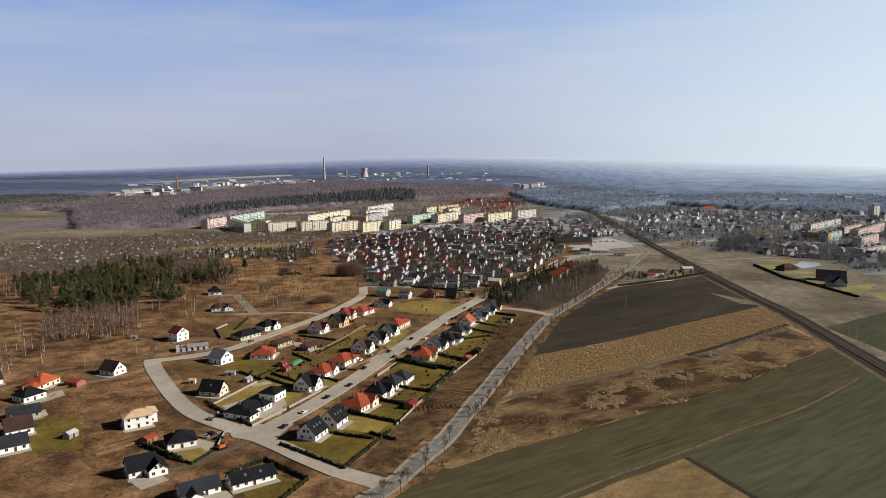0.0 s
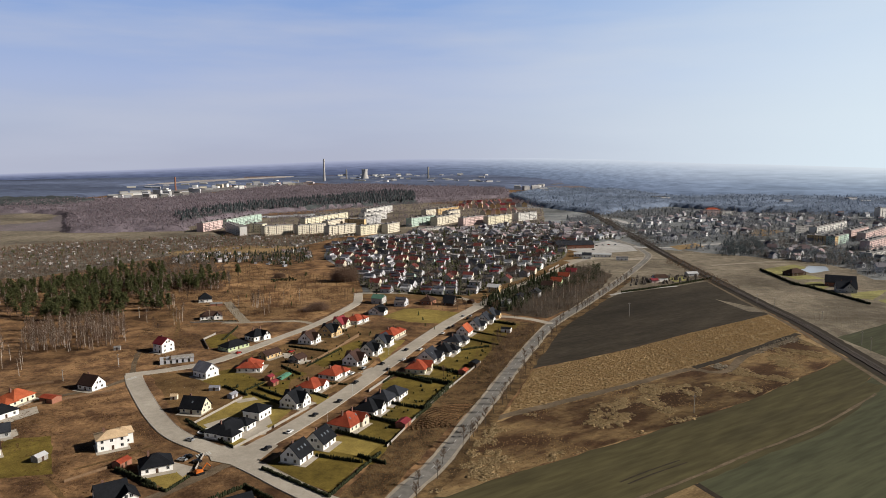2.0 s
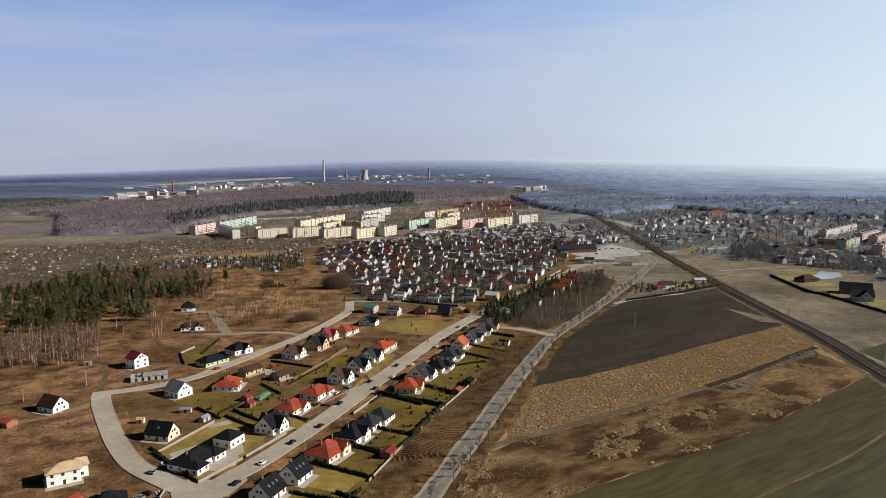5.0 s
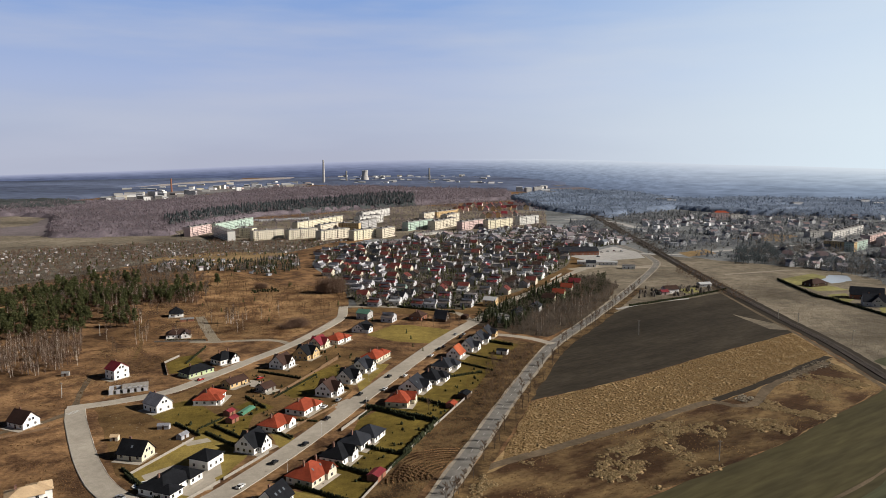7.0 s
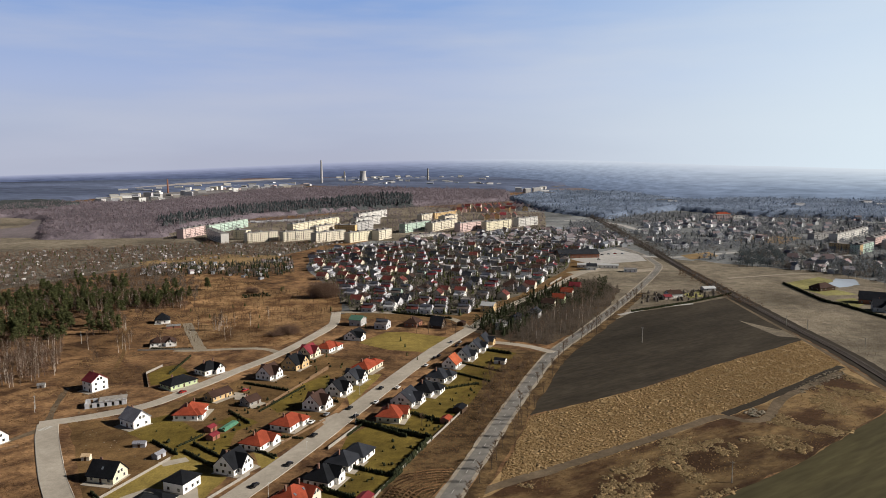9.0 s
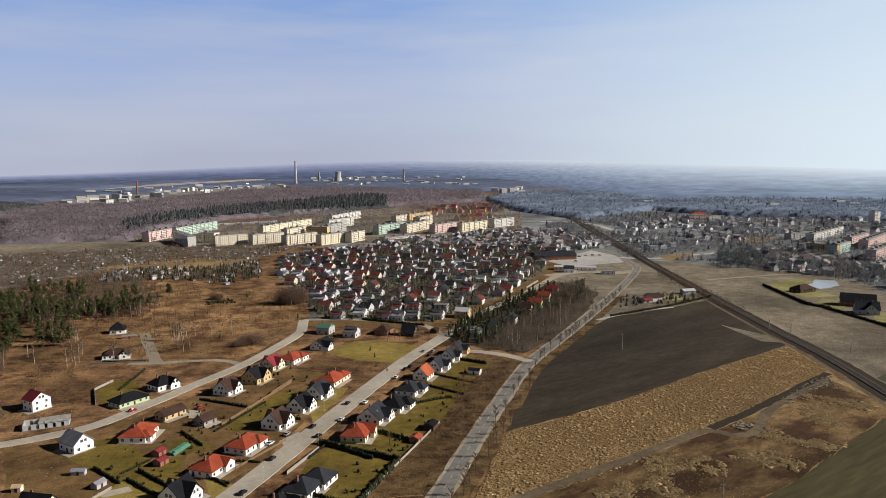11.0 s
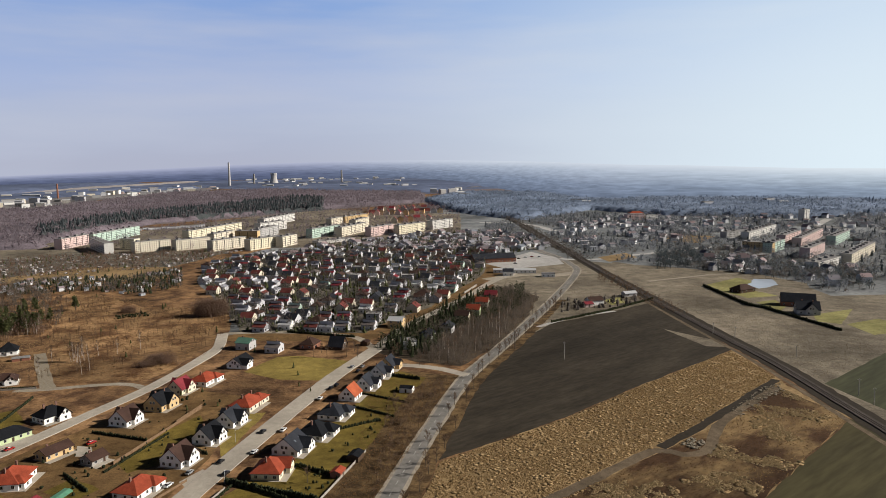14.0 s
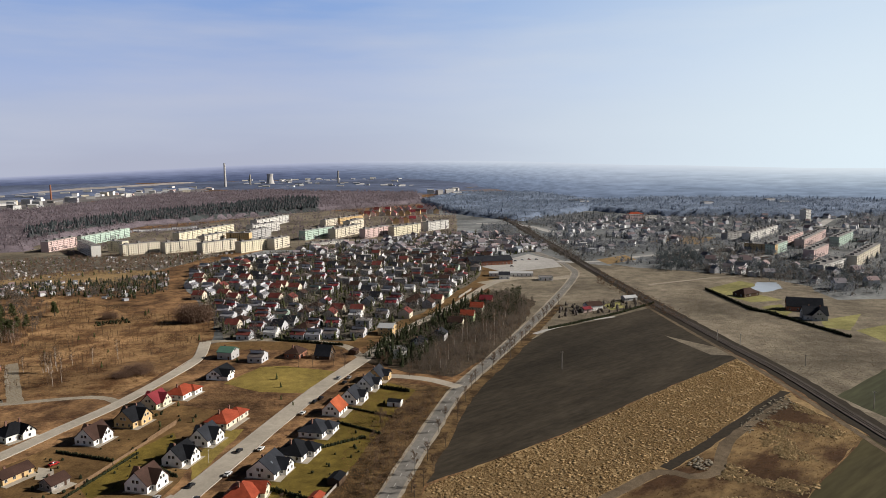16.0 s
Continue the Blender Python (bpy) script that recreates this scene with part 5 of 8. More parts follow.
def far_house(x, y, rz, L, W, eave, rise, kind, roof, wall, label, windows=True, group="houses of the estate"):
    h = new("house")
    h.matrix_basis = pose(x, y, 0, 0, 0, rz)
    part("wall", wall_mesh(L, W, eave, rise, kind, WALLS[wall]), h)
    r = part("roof", roof_mesh(L, W, eave, rise, kind, ROOFS[roof], over=0.4, thick=0.22), h)
    part("chimney", NARROW, r, loc=(L * 0.2, 0.6, eave + rise))
    if windows:
        for z in (1.0, 3.7)[: 2 if eave > 4.5 else 1]:
            for u in (-0.25, 0.25):
                part("window", HUTWIN, h, loc=(u * L, -W / 2, z))
                part("window", HUTWIN, h, loc=(L / 2, u * W, z), rz=90)
    return tagged(h, label, "house", group)


KINDS = [
    ("split", 9.6, 9.0, 4.4, 2.8, "greyed", "chalk", "white split-level house with a grey-brown roof"),
    ("split", 9.6, 9.0, 4.4, 2.8, "dull_red", "pale", "pale grey split-level house with a dull red roof"),
    ("split", 10.2, 9.4, 4.4, 3.0, "grey", "chalk", "white split-level house with a pale grey roof"),
    ("split", 9.6, 9.0, 4.4, 2.8, "metal", "white", "white split-level house with a bright metal roof"),
    ("hip", 11.0, 9.8, 4.4, 3.0, "brown", "pale", "pale grey house with a brown hipped roof"),
    ("gable", 9.6, 9.4, 4.0, 3.8, "slate", "chalk", "white house with a steep dark roof"),
    ("split", 9.6, 9.2, 4.6, 2.8, "wine", "chalk", "white split-level house with a wine-red roof"),
    ("hip", 10.6, 10.0, 4.4, 2.8, "greyed", "pale", "pale house with a grey-brown hipped roof"),
    ("split", 9.6, 9.0, 4.4, 2.8, "greyed", "green", "mint-green split-level house with a grey-brown roof"),
    ("gable", 10.4, 9.4, 4.4, 3.2, "dull_red", "cream", "cream house with a dull red roof"),
    ("flat", 10.4, 9.8, 5.8, 0.3, "felt", "pale", "pale flat-roofed cube house"),
    ("gable", 9.6, 9.0, 4.6, 2.8, "brown", "pale", "pale grey house with a brown gabled roof"),
]
PROTO = {}


def estate_house(k, x, y, rz, windows=True, group="houses of the estate"):
    """The first of a kind is built, the others are copies of it."""
    key = (k, windows, group)
    if key in PROTO:
        return copy_thing(PROTO[key], pose(x, y, 0, 0, 0, rz))
    kind, L, W, eave, rise, roof, wall, label = KINDS[k]
    PROTO[key] = far_house(x, y, rz, L, W, eave, rise, kind, roof, wall, label, windows, group)
    return PROTO[key]


for k, (x, y), rz in (
    (1, (-25.0, 677.9), G), (3, (-6.7, 681.1), G), (1, (12.9, 670.3), G), (0, (35.2, 669.2), G), (0, (54.8, 668.6), G), (2, (23.8, 668.1), G),
    (2, (-45.4, 743.0), G), (0, (-39.1, 750.3), G), (8, (-3.5, 742.8), G), (1, (-18.0, 737.2), G), (4, (14.8, 743.4), S), (3, (54.6, 726.4), G), (0, (75.6, 726.3), G), (9, (93.7, 722.5), S), (0, (-10.3, 617.5), G),
):
    estate_house(k, x, y, rz + 2)
house(*(75.3, 671.5), G, 11, 9.5, 5.4, 2.2, "gable", "metal", "ochre", "ochre two-storey house with a bright roof", storeys=2, detail=False)
house(*(-30.0, 629.6), G, 10, 9.5, 4.8, 2.4, "gable", "green", "grey", "grey house with a pale green roof", storeys=1, detail=False)
house(*(12.8, 623.9), S, 12, 10, 3.2, 4.0, "hip", "brown", "brick", "brick house with a brown hipped roof", detail=False)
house(*(31.2, 617.5), G, 10, 9, 2.6, 5.5, "gable", "slate", "timber", "dark steep-roofed timber house among trees", detail=False)
house(*(-28.7, 588.4), S, 14, 10, 2.9, 3.4, "gable", "black", "white", "white house with a long black roof beside the lawn", [(-3, -4.5, 90, 8, 7, 2.9, 2.8, "gable")], detail=False)
house(*(78.2, 611.0), S + 30, 11, 9, 5.0, 0.5, "flat", "felt", "white", "white flat-roofed house among conifers", storeys=1, detail=False)
house(*(93.1, 628.5), S, 10, 9, 4.8, 2.4, "gable", "black", "white", "white house with a black roof among conifers", detail=False)
house(*(110.0, 647.3), S, 10, 9, 4.8, 2.6, "gable", "slate", "grey", "grey house with a slate roof among conifers", detail=False)
for p, rf, wl_, lb in (((127.1, 679.2), "brown", "yellow", "yellow terraced house with a brown roof"), ((140.0, 700.2), "red", "lime", "green terraced house with a red roof"),
                       ((153.0, 727.7), "red", "cream", "cream terraced house with a red roof"), ((166.8, 755.9), "wine", "brick", "brick terraced house with a wine-red roof")):
    house(*p, G, 10.5, 8, 5.2, 3.2, "gable", rf, wl_, lb, storeys=2, detail=False)

ESTATE = [(-112.5, 920.6), (-122.3, 1044.2), (-59.3, 1122.3), (6.8, 1153.7), (189.0, 1202.3), (253.0, 1104.4), (207.7, 966.2), (183.7, 882.2), (110.5, 736.7), (74.1, 693.9), (51.0, 655.9), (-39.2, 674.1), (-67.8, 781.4), (-89.3, 851.8)]
patch("estate_edge", [(-60.0, 655.0), (52.0, 632.0), (115.0, 720.0), (190.0, 866.0), (230.0, 925.0), (206.0, 968.0), (182.0, 884.0), (108.0, 738.0), (49.0, 658.0), (-38.0, 676.0)], 0.05, M_YARD, "worn earth along the edge of the estate", category="gardens", ragged=1.5)
ESTATE_FAR = [(-9.9, 1183.6), (229.1, 1342.4), (330.7, 1243.3), (335.0, 1096.3), (254.4, 1045.2), (6.8, 1153.7)]
patch("estate_gardens", ESTATE, 0.06, M_GARDENS, "dark winter gardens between the estate houses", category="gardens", ragged=2, step=20)
rnd = random.Random(5)
xs, ys = [p[0] for p in ESTATE], [p[1] for p in ESTATE]
cx, cy = sum(xs) / len(xs), sum(ys) / len(ys)
grid = []
for i in range(-40, 41):
    for j in range(-40, 41):
        u, w = i * 18.5 + rnd.uniform(-3.5, 3.5), j * 25.0 + rnd.uniform(-4, 4) + (7 if j % 2 else 0)
        a = radians(G + 2)
        x, y = cx + u * math.cos(a) - w * math.sin(a), cy + u * math.sin(a) + w * math.cos(a)
        clear = all((x - o.location.x) ** 2 + (y - o.location.y) ** 2 > 190 for o in scene.objects if o.type == "EMPTY" and o.parent is None)
        if clear and inside(ESTATE, np.array([x]), np.array([y]))[0] and rnd.random() < 0.95:
            grid.append((y, x))
grid.sort()
for y, x in grid[:215]:
    pick = rnd.choice((0, 1, 2, 11, 4, 5, 6, 8, 7, 1, 5, 11, 10, 3, 9, 4, 6))
    if x < cx - 40:
        pick = rnd.choice((1, 6, 9, 6, 2, 9, 4, 5, 2))
    estate_house(pick, x, y, G + 2 + rnd.choice((0, 0, 0, 0, 90)) + rnd.uniform(-7, 7), windows=y < 840)

# ---- flats ----


def block(a, b, depth, storeys, wall, label, group="blocks of flats"):
    """A slab of flats whose front runs from a to b; it lies behind that line."""
    a, b = Vector(a), Vector(b)
    L, ang = (b - a).length, math.degrees(math.atan2(b.y - a.y, b.x - a.x))
    H = storeys * 2.85 + 1.0
    h = new("apartment_block")
    h.matrix_basis = pose(a.x, a.y, 0, 0, 0, ang)
    part("wall", Soup().box(0, 0, 0, L, depth, H).mesh("wall", WALLS["offwhite" if wall == "white" else wall]), h)
    s = Soup().box(-0.2, -0.2, H, L + 0.2, depth + 0.2, H + 0.35)
    for k in range(max(1, int(L / 18))):
        s.box(k * 18 + 5, depth / 2 - 2, H + 0.35, k * 18 + 9, depth / 2 + 2, H + 2.4)
    part("roof", s.mesh("roof", ROOFS["felt"]), h)
    n = max(2, int(L / 3.2))
    for st in range(storeys):
        s = Soup()
        for i in range(n):
            x = (i + 0.5) / n * L
            s.box(x - 0.6, -0.06, 1.9 + st * 2.85, x + 0.6, 0.05, 3.1 + st * 2.85)
            s.box(x - 0.75, depth - 0.05, 1.9 + st * 2.85, x + 0.75, depth + 0.06, 3.3 + st * 2.85)
        tagged(part("glazing", s.mesh("glazing", M_PANE), h), kind="stuff")
    for k in range(max(1, int(L / 14))):
        x = (k + 0.5) * 14
        if x < L - 3:
            part("stairwell_strip", Soup().box(x - 0.5, -0.12, 1.2, x + 0.5, -0.07, H - 0.8).mesh("stairwell_strip", M_PANE), h)
    return tagged(h, label, "apartment block", group)


for a, b, d, st, wl_, lb in (
    ((-363.0, 1246.4), (-344.5, 1318.2), 12, 5, "pink", "pink five-storey block of flats"),
    ((-329.0, 1257.6), (-282.2, 1171.3), 12, 5, "white", "white-ended five-storey block of flats"),
    ((-339.3, 1309.5), (-305.0, 1441.2), 12, 5, "green", "mint-green five-storey block of flats"),
    ((-279.3, 1231.9), (-255.9, 1219.5), 12, 5, "yellow", "yellow five-storey block of flats"),
    ((-242.7, 1173.2), (-202.7, 1206.2), 12, 5, "cream", "cream five-storey block of flats"),
    ((-190.3, 1184.3), (-149.9, 1219.1), 12, 5, "cream", "cream five-storey block of flats"),
    ((-137.8, 1165.2), (-98.2, 1212.7), 12, 5, "cream", "cream five-storey block of flats"),
    ((-87.0, 1164.8), (-46.1, 1213.0), 12, 5, "yellow", "pale yellow five-storey block of flats"),
    ((-44.5, 1192.4), (-25.8, 1228.8), 12, 5, "cream", "cream five-storey block of flats"),
    ((-199.5, 1318.9), (-135.6, 1463.0), 12, 5, "yellow", "pale yellow five-storey block of flats"),
    ((-151.3, 1261.1), (-128.3, 1316.1), 12, 5, "cream", "cream five-storey block of flats"),
    ((-126.0, 1299.6), (-90.5, 1290.4), 12, 5, "ochre", "ochre five-storey block of flats"),
    ((-91.4, 1322.6), (-65.2, 1385.4), 12, 5, "grey", "grey five-storey block of flats"),
    ((-102.6, 1529.2), (-51.9, 1652.0), 14, 5, "white", "white five-storey block of flats"),
    ((-99.0, 1423.0), (-57.7, 1483.2), 14, 5, "white", "white five-storey block of flats"),
    ((-5.8, 1299.9), (39.1, 1366.2), 12, 5, "green", "mint-green five-storey block of flats"),
    ((41.5, 1312.3), (88.3, 1400.8), 14, 5, "cream", "cream stepped block of flats"),
    ((68.0, 1447.8), (95.2, 1507.2), 14, 5, "cream", "cream rendered block of flats"),
    ((88.3, 1299.8), (130.8, 1350.5), 12, 5, "pink", "pink five-storey block of flats"),
    ((135.9, 1321.7), (186.6, 1373.5), 12, 5, "yellow", "yellow five-storey block of flats"),
    ((201.6, 1389.4), (244.6, 1430.2), 12, 5, "white", "white five-storey block of flats"),
    ((24.0, 1527.7), (46.9, 1570.0), 12, 4, "cream", "cream rendered block of flats"),
    ((51.3, 1568.7), (98.7, 1634.6), 12, 4, "ochre", "ochre rendered block of flats"),
    ((5.1, 1220.9), (61.0, 1258.4), 16, 1, "white", "low white shop hall"),
):
    block(a, b, d, st, wl_, lb)
for a, b, d, st, wl_, lb in (
    ((558.8, 1003.7), (583.1, 975.2), 12, 4, "ochre", "four-storey block with ochre ends"),
    ((583.1, 975.2), (624.5, 1010.8), 12, 4, "green", "pale green four-storey block of flats"),
    ((629.6, 1101.9), (739.1, 1201.8), 12, 4, "white", "white four-storey block of flats"),
    ((654.7, 1053.7), (716.7, 1108.5), 12, 4, "pink", "pink four-storey block of flats"),
    ((652.6, 1015.9), (766.7, 1126.3), 12, 4, "pink", "pink four-storey block of flats"),
    ((596.4, 920.3), (652.4, 969.1), 12, 4, "pink", "pale pink four-storey block of flats"),
    ((711.3, 1026.1), (783.9, 1090.8), 12, 4, "green", "pale green four-storey block of flats"),
    ((606.7, 863.2), (711.9, 954.3), 12, 4, "cream", "cream four-storey block of flats"),
    ((540.8, 830.2), (603.6, 872.5), 14, 3, "white", "white three-storey block of flats"),
    ((614.2, 1135.7), (662.3, 1154.4), 12, 3, "grey", "grey three-storey block of flats"),
    ((906.2, 1365.7), (922.2, 1373.5), 12, 7, "white", "tall white tower block"),
    ((594.2, 1459.0), (629.9, 1461.2), 14, 4, "pink", "pink four-storey institutional building"),
    ((634.0, 1460.0), (659.9, 1465.4), 12, 3, "white", "white three-storey annexe building"),
    ((822.0, 1245.2), (837.5, 1183.7), 24, 1, "white", "long low white hall"),
    ((512.9, 950.4), (545.9, 932.5), 20, 1, "brick", "long low brick hall"),
):
    block(a, b, d, st, wl_, lb, "blocks of the old town")
house(*(624.9, 1489.3), 0, 30, 15, 12.0, 4.0, "hip", "red", "cream", "large institutional building with a red roof", detail=False, chimneys=2)

# red terrace rows behind the flats
rows_rnd = random.Random(17)
for i, (a, b) in enumerate((((54.3, 1620.3), (113.3, 1688.5)), ((90.4, 1726.5), (168.7, 1767.4)), ((138.7, 1543.0), (224.0, 1596.8)), ((165.9, 1735.0), (277.9, 1784.7)), ((121.9, 1853.4), (294.4, 1914.4)))):
    a, b = Vector(a), Vector(b)
    n = max(2, int((b - a).length / 14))
    for k in range(n):
        q = a.lerp(b, (k + 0.5) / n) + Vector((rows_rnd.uniform(-3, 3), rows_rnd.uniform(-4, 4)))
        pick = rows_rnd.randrange(4)
        key = ("terrace", pick)
        turn = S + 12 + rows_rnd.choice((0, 0, 90)) + rows_rnd.uniform(-8, 8)
        if key in PROTO:
            copy_thing(PROTO[key], pose(q.x, q.y, 0, 0, 0, turn))
        else:
            PROTO[key] = far_house(q.x, q.y, turn, 13, 12, (7.5, 6.5, 8.0, 6.0)[pick], (5.0, 6.0, 4.5, 5.5)[pick], "gable", ("wine", "dull_red", "brown", "dull_red")[pick], ("pink", "cream", "ochre", "grey")[pick],
                                   ("tall pink terraced house with a wine-red roof", "tall cream terraced house with a dull red roof", "tall ochre terraced house with a brown roof", "tall grey terraced house with a dull red roof")[pick], False, "red terrace rows")



def garage(x, y, rz):
    """A low white lock-up with a felt roof and two gates."""
    g = new("garage")
    g.matrix_basis = pose(x, y, 0, 0, 0, rz)
    part("wall", Soup().box(-6, -3, 0, 6, 3, 4.0).mesh("wall", WALLS["chalk"]), g)
    part("roof", Soup().box(-6.3, -3.3, 4.0, 6.3, 3.3, 4.3).mesh("roof", ROOFS["felt"]), g)
    for u in (-3.0, 3.0):
        part("gate", GATE, g, loc=(u, -3.0, 0))
    return tagged(g, "low white lock-up garage with a flat felt roof", "garage", "garages behind the flats")


first = None
for i in range(11):
    x, y = -327.8 + (103.0) * i / 10, 1516.4 + (43.7) * i / 10 + (9 if i % 3 == 1 else 0)
    first = copy_thing(first, pose(x, y, 0, 0, 0, 20 + 5 * (i % 3))) if first else garage(x, y, 20)

# halls, shops and farms near the crossing
house(*(220.1, 986.6), 4, 52, 22, 5, 4.5, "gable", "slate", "brick", "large hall with a wide slate roof", detail=False, chimneys=0, category="hall")
house(*(224.6, 897.8), -14, 46, 10, 3.4, 1.2, "gable", "metal", "white", "long white shop hall with a bright roof", detail=False, chimneys=0, category="shop")
house(*(213.7, 882.8), -14, 11, 9, 4.5, 2.5, "gable", "slate", "white", "white house beside the shop yard", detail=False)
house(*(252.6, 864.5), -14, 14, 8, 3.4, 0.4, "flat", "felt", "white", "small flat-roofed white kiosk", detail=False, chimneys=0, category="kiosk")
house(*(138.2, 807.7), G, 14, 11, 4.5, 1.5, "gable", "metal", "white", "white hall with a bright roof", detail=False, chimneys=0)
house(*(248.3, 718.1), 10, 13, 9, 4.0, 2.6, "gable", "brown", "white", "white farmhouse beside the ploughed field", detail=False)
house(*(240.2, 711.7), 10, 7, 6, 2.6, 1.4, "gable", "wine", "pink", "small pink farm outbuilding", detail=False, chimneys=0)
house(*(292.5, 747.8), 10, 12, 7, 2.8, 1.4, "gable", "metal", "grey", "low grey farm shed", detail=False, chimneys=0, category="shed")
house(*(401.4, 744.7), 20, 20, 12, 3.0, 4.0, "hip", "brown", "timber", "brown farm barn with a hipped roof", detail=False, chimneys=0, category="barn")
house(*(411.6, 679.9), -30, 26, 13, 4.0, 6.0, "gable", "slate", "brick", "long dark barn with a slate roof", detail=False, chimneys=0, category="barn")
house(*(398.9, 650.4), G, 17, 12, 4.2, 5.5, "gable", "slate", "grey", "dark slate-roofed farmhouse beside a lawn", [(2, 0, 90, 14, 9, 4.2, 4.6, "gable")], detail=False, chimneys=2)
TOWN = [(434.4, 1409.2), (617.5, 1547.9), (829.8, 1482.4), (651.4, 1199.2), (501.6, 1106.8), (384.0, 1024.4), (346.2, 1093.5)]
TOWN2 = [(428.0, 986.5), (565.1, 1038.1), (543.9, 886.6), (610.1, 829.6), (517.2, 719.4), (476.3, 788.4), (439.9, 849.7), (400.3, 898.9)]
TOWN3 = [(664.9, 1222.2), (899.8, 1535.4), (1236.8, 1560.4), (1038.1, 1235.0), (686.0, 853.0), (705.5, 1002.5), (742.1, 1174.5)]
BODY, CAP = [], []
for k in range(4):
    r_ = (0.22, 0.32, 0.02, 0.26)[k]
    s = Soup().box(-0.5, -0.42, 0, 0.5, 0.42, 0.5)
    s.add([(-0.5, -0.42, 0.5), (-0.5, 0.42, 0.5), (-0.5, 0, 0.5 + r_ * 0.97), (0.5, -0.42, 0.5), (0.5, 0.42, 0.5), (0.5, 0, 0.5 + r_ * 0.97)], [(0, 2, 1), (3, 4, 5)])
    BODY.append(s)
    e = 0.05
    CAP.append(Soup().add([(-0.54, -0.42 - e, 0.48), (0.54, -0.42 - e, 0.48), (0.54, 0, 0.5 + r_), (-0.54, 0, 0.5 + r_), (0.54, 0.42 + e, 0.48), (-0.54, 0.42 + e, 0.48)], [(0, 1, 2, 3), (3, 2, 4, 5)]))


def tris(soup):
    return np.array(soup.v), np.array([(q[0], q[k], q[k + 1]) for q in soup.f for k in range(1, len(q) - 1)])


BODY, CAP = [tris(s) for s in BODY], [tris(s) for s in CAP]
M_TOWNWALL = island_mat("town_walls", (0.60, 0.60, 0.61), (0.30, 0.31, 0.33), thin=0.0)
# roof colours lifted and cooled in place of haze over the town
M_TOWNROOF = island_mat("hazed_town_roofs", (0.235, 0.170, 0.168), (0.140, 0.158, 0.185), rough=0.7, thin=0.0)
for zone, cnt, seed in ((TOWN, 120, 3), (TOWN2, 45, 4), (TOWN3, 90, 6), (ESTATE_FAR, 210, 7), (None, 0, 8)):
    q = spots(zone, cnt, seed) if cnt else np.array([(x, y) for y, x in grid[215:]] or [(cx, cy)])
    strew("town_house_walls", BODY, q, (8, 11), M_TOWNWALL, "pale rendered walls of distant town houses", "houses", seed)
    strew("town_house_roofs", CAP, q, (8, 11), M_TOWNROOF, "dark and reddish roofs of distant town houses", "roofs", seed)

# ---- works on the horizon ----


def stack(x, y, h, r0, r1, label, material, name="factory_chimney"):
    s = Soup()
    n, rings = 14, 8
    vs = []
    for k in range(rings + 1):
        t = k / rings
        r = r0 + (r1 - r0) * t
        if name == "cooling_tower":
            r = r0 * (1 - 0.42 * math.sin(t * 2.2))
        vs += [(r * math.cos(i * math.tau / n), r * math.sin(i * math.tau / n), h * t) for i in range(n)]
    fs = [(k * n + i, k * n + (i + 1) % n, (k + 1) * n + (i + 1) % n, (k + 1) * n + i) for k in range(rings) for i in range(n)]
    s.add(vs, fs + [tuple(range(rings * n, rings * n + n))])
    ob = new(name, s.mesh(name, material))
    ob.location = (x, y, 0)
    return tagged(ob, label, name.replace("_", " "))


stack(*(-464.2, 3662.7), 118, 6.5, 4.2, "tall pale concrete chimney stack of the works", M_SMOKESTACK)
stack(*(-366.6, 3816.4), 60, 5, 4, "shorter dull chimney stack", WALLS["concrete"])
stack(*(67.7, 3823.4), 72, 5, 4, "slender concrete chimney stack", WALLS["concrete"])
stack(*(-944.5, 2857.9), 52, 3.5, 2.5, "thin chimney stack beside the sheds", WALLS["brick"])
stack(*(-275.7, 3890.7), 60, 26, 18, "pale concrete cooling tower", M_SMOKESTACK, "cooling_tower")
rnd = random.Random(9)
HALLS = {}
for zone, cnt, sz in (([(-950.4, 2190.4), (-1165.4, 2842.9), (-884.6, 3580.3), (-529.7, 3847.8), (-496.3, 3232.6), (-731.0, 2778.4), (-791.3, 2170.7)], 90, (14, 46)), ([(-413.0, 3495.8), (-540.2, 4768.2), (512.3, 4771.4), (422.3, 3206.7), (62.8, 3138.7), (-259.7, 3468.4)], 130, (16, 52)), ([(363.1, 2756.7), (510.1, 2835.8), (523.3, 2465.9), (382.6, 2334.5)], 10, (24, 50)), ([(586.9, 1999.7), (1229.4, 1973.3), (1156.2, 1698.9), (644.5, 1716.6)], 10, (24, 50))):
    for x, y in spots(zone, cnt, cnt):
        L, W, h = rnd.uniform(*sz), rnd.uniform(10, 22), rnd.uniform(5, 15)
        k = rnd.randrange(18)
        if k not in HALLS:
            hb = new("works_hall")
            part("wall", Soup().box(-L / 2, -W / 2, 0, L / 2, W / 2, h).mesh("wall", WALLS[("white", "grey", "concrete", "cream", "white", "pink", "chalk", "grey", "pale")[k % 9]]), hb)
            part("roof", roof_mesh(L, W, h, 2.0, ("gable", "flat")[k % 2], ROOFS[("metal", "felt")[k % 2]]), hb)
            HALLS[k] = tagged(hb, ("white works hall with a low roof", "grey works hall with a flat roof")[k % 2], "hall", "works halls")
            HALLS[k].matrix_basis = pose(x, y, 0, 0, 0, rnd.uniform(-30, 30))
        else:
            copy_thing(HALLS[k], pose(x, y, 0, 0, 0, rnd.uniform(-30, 30)))

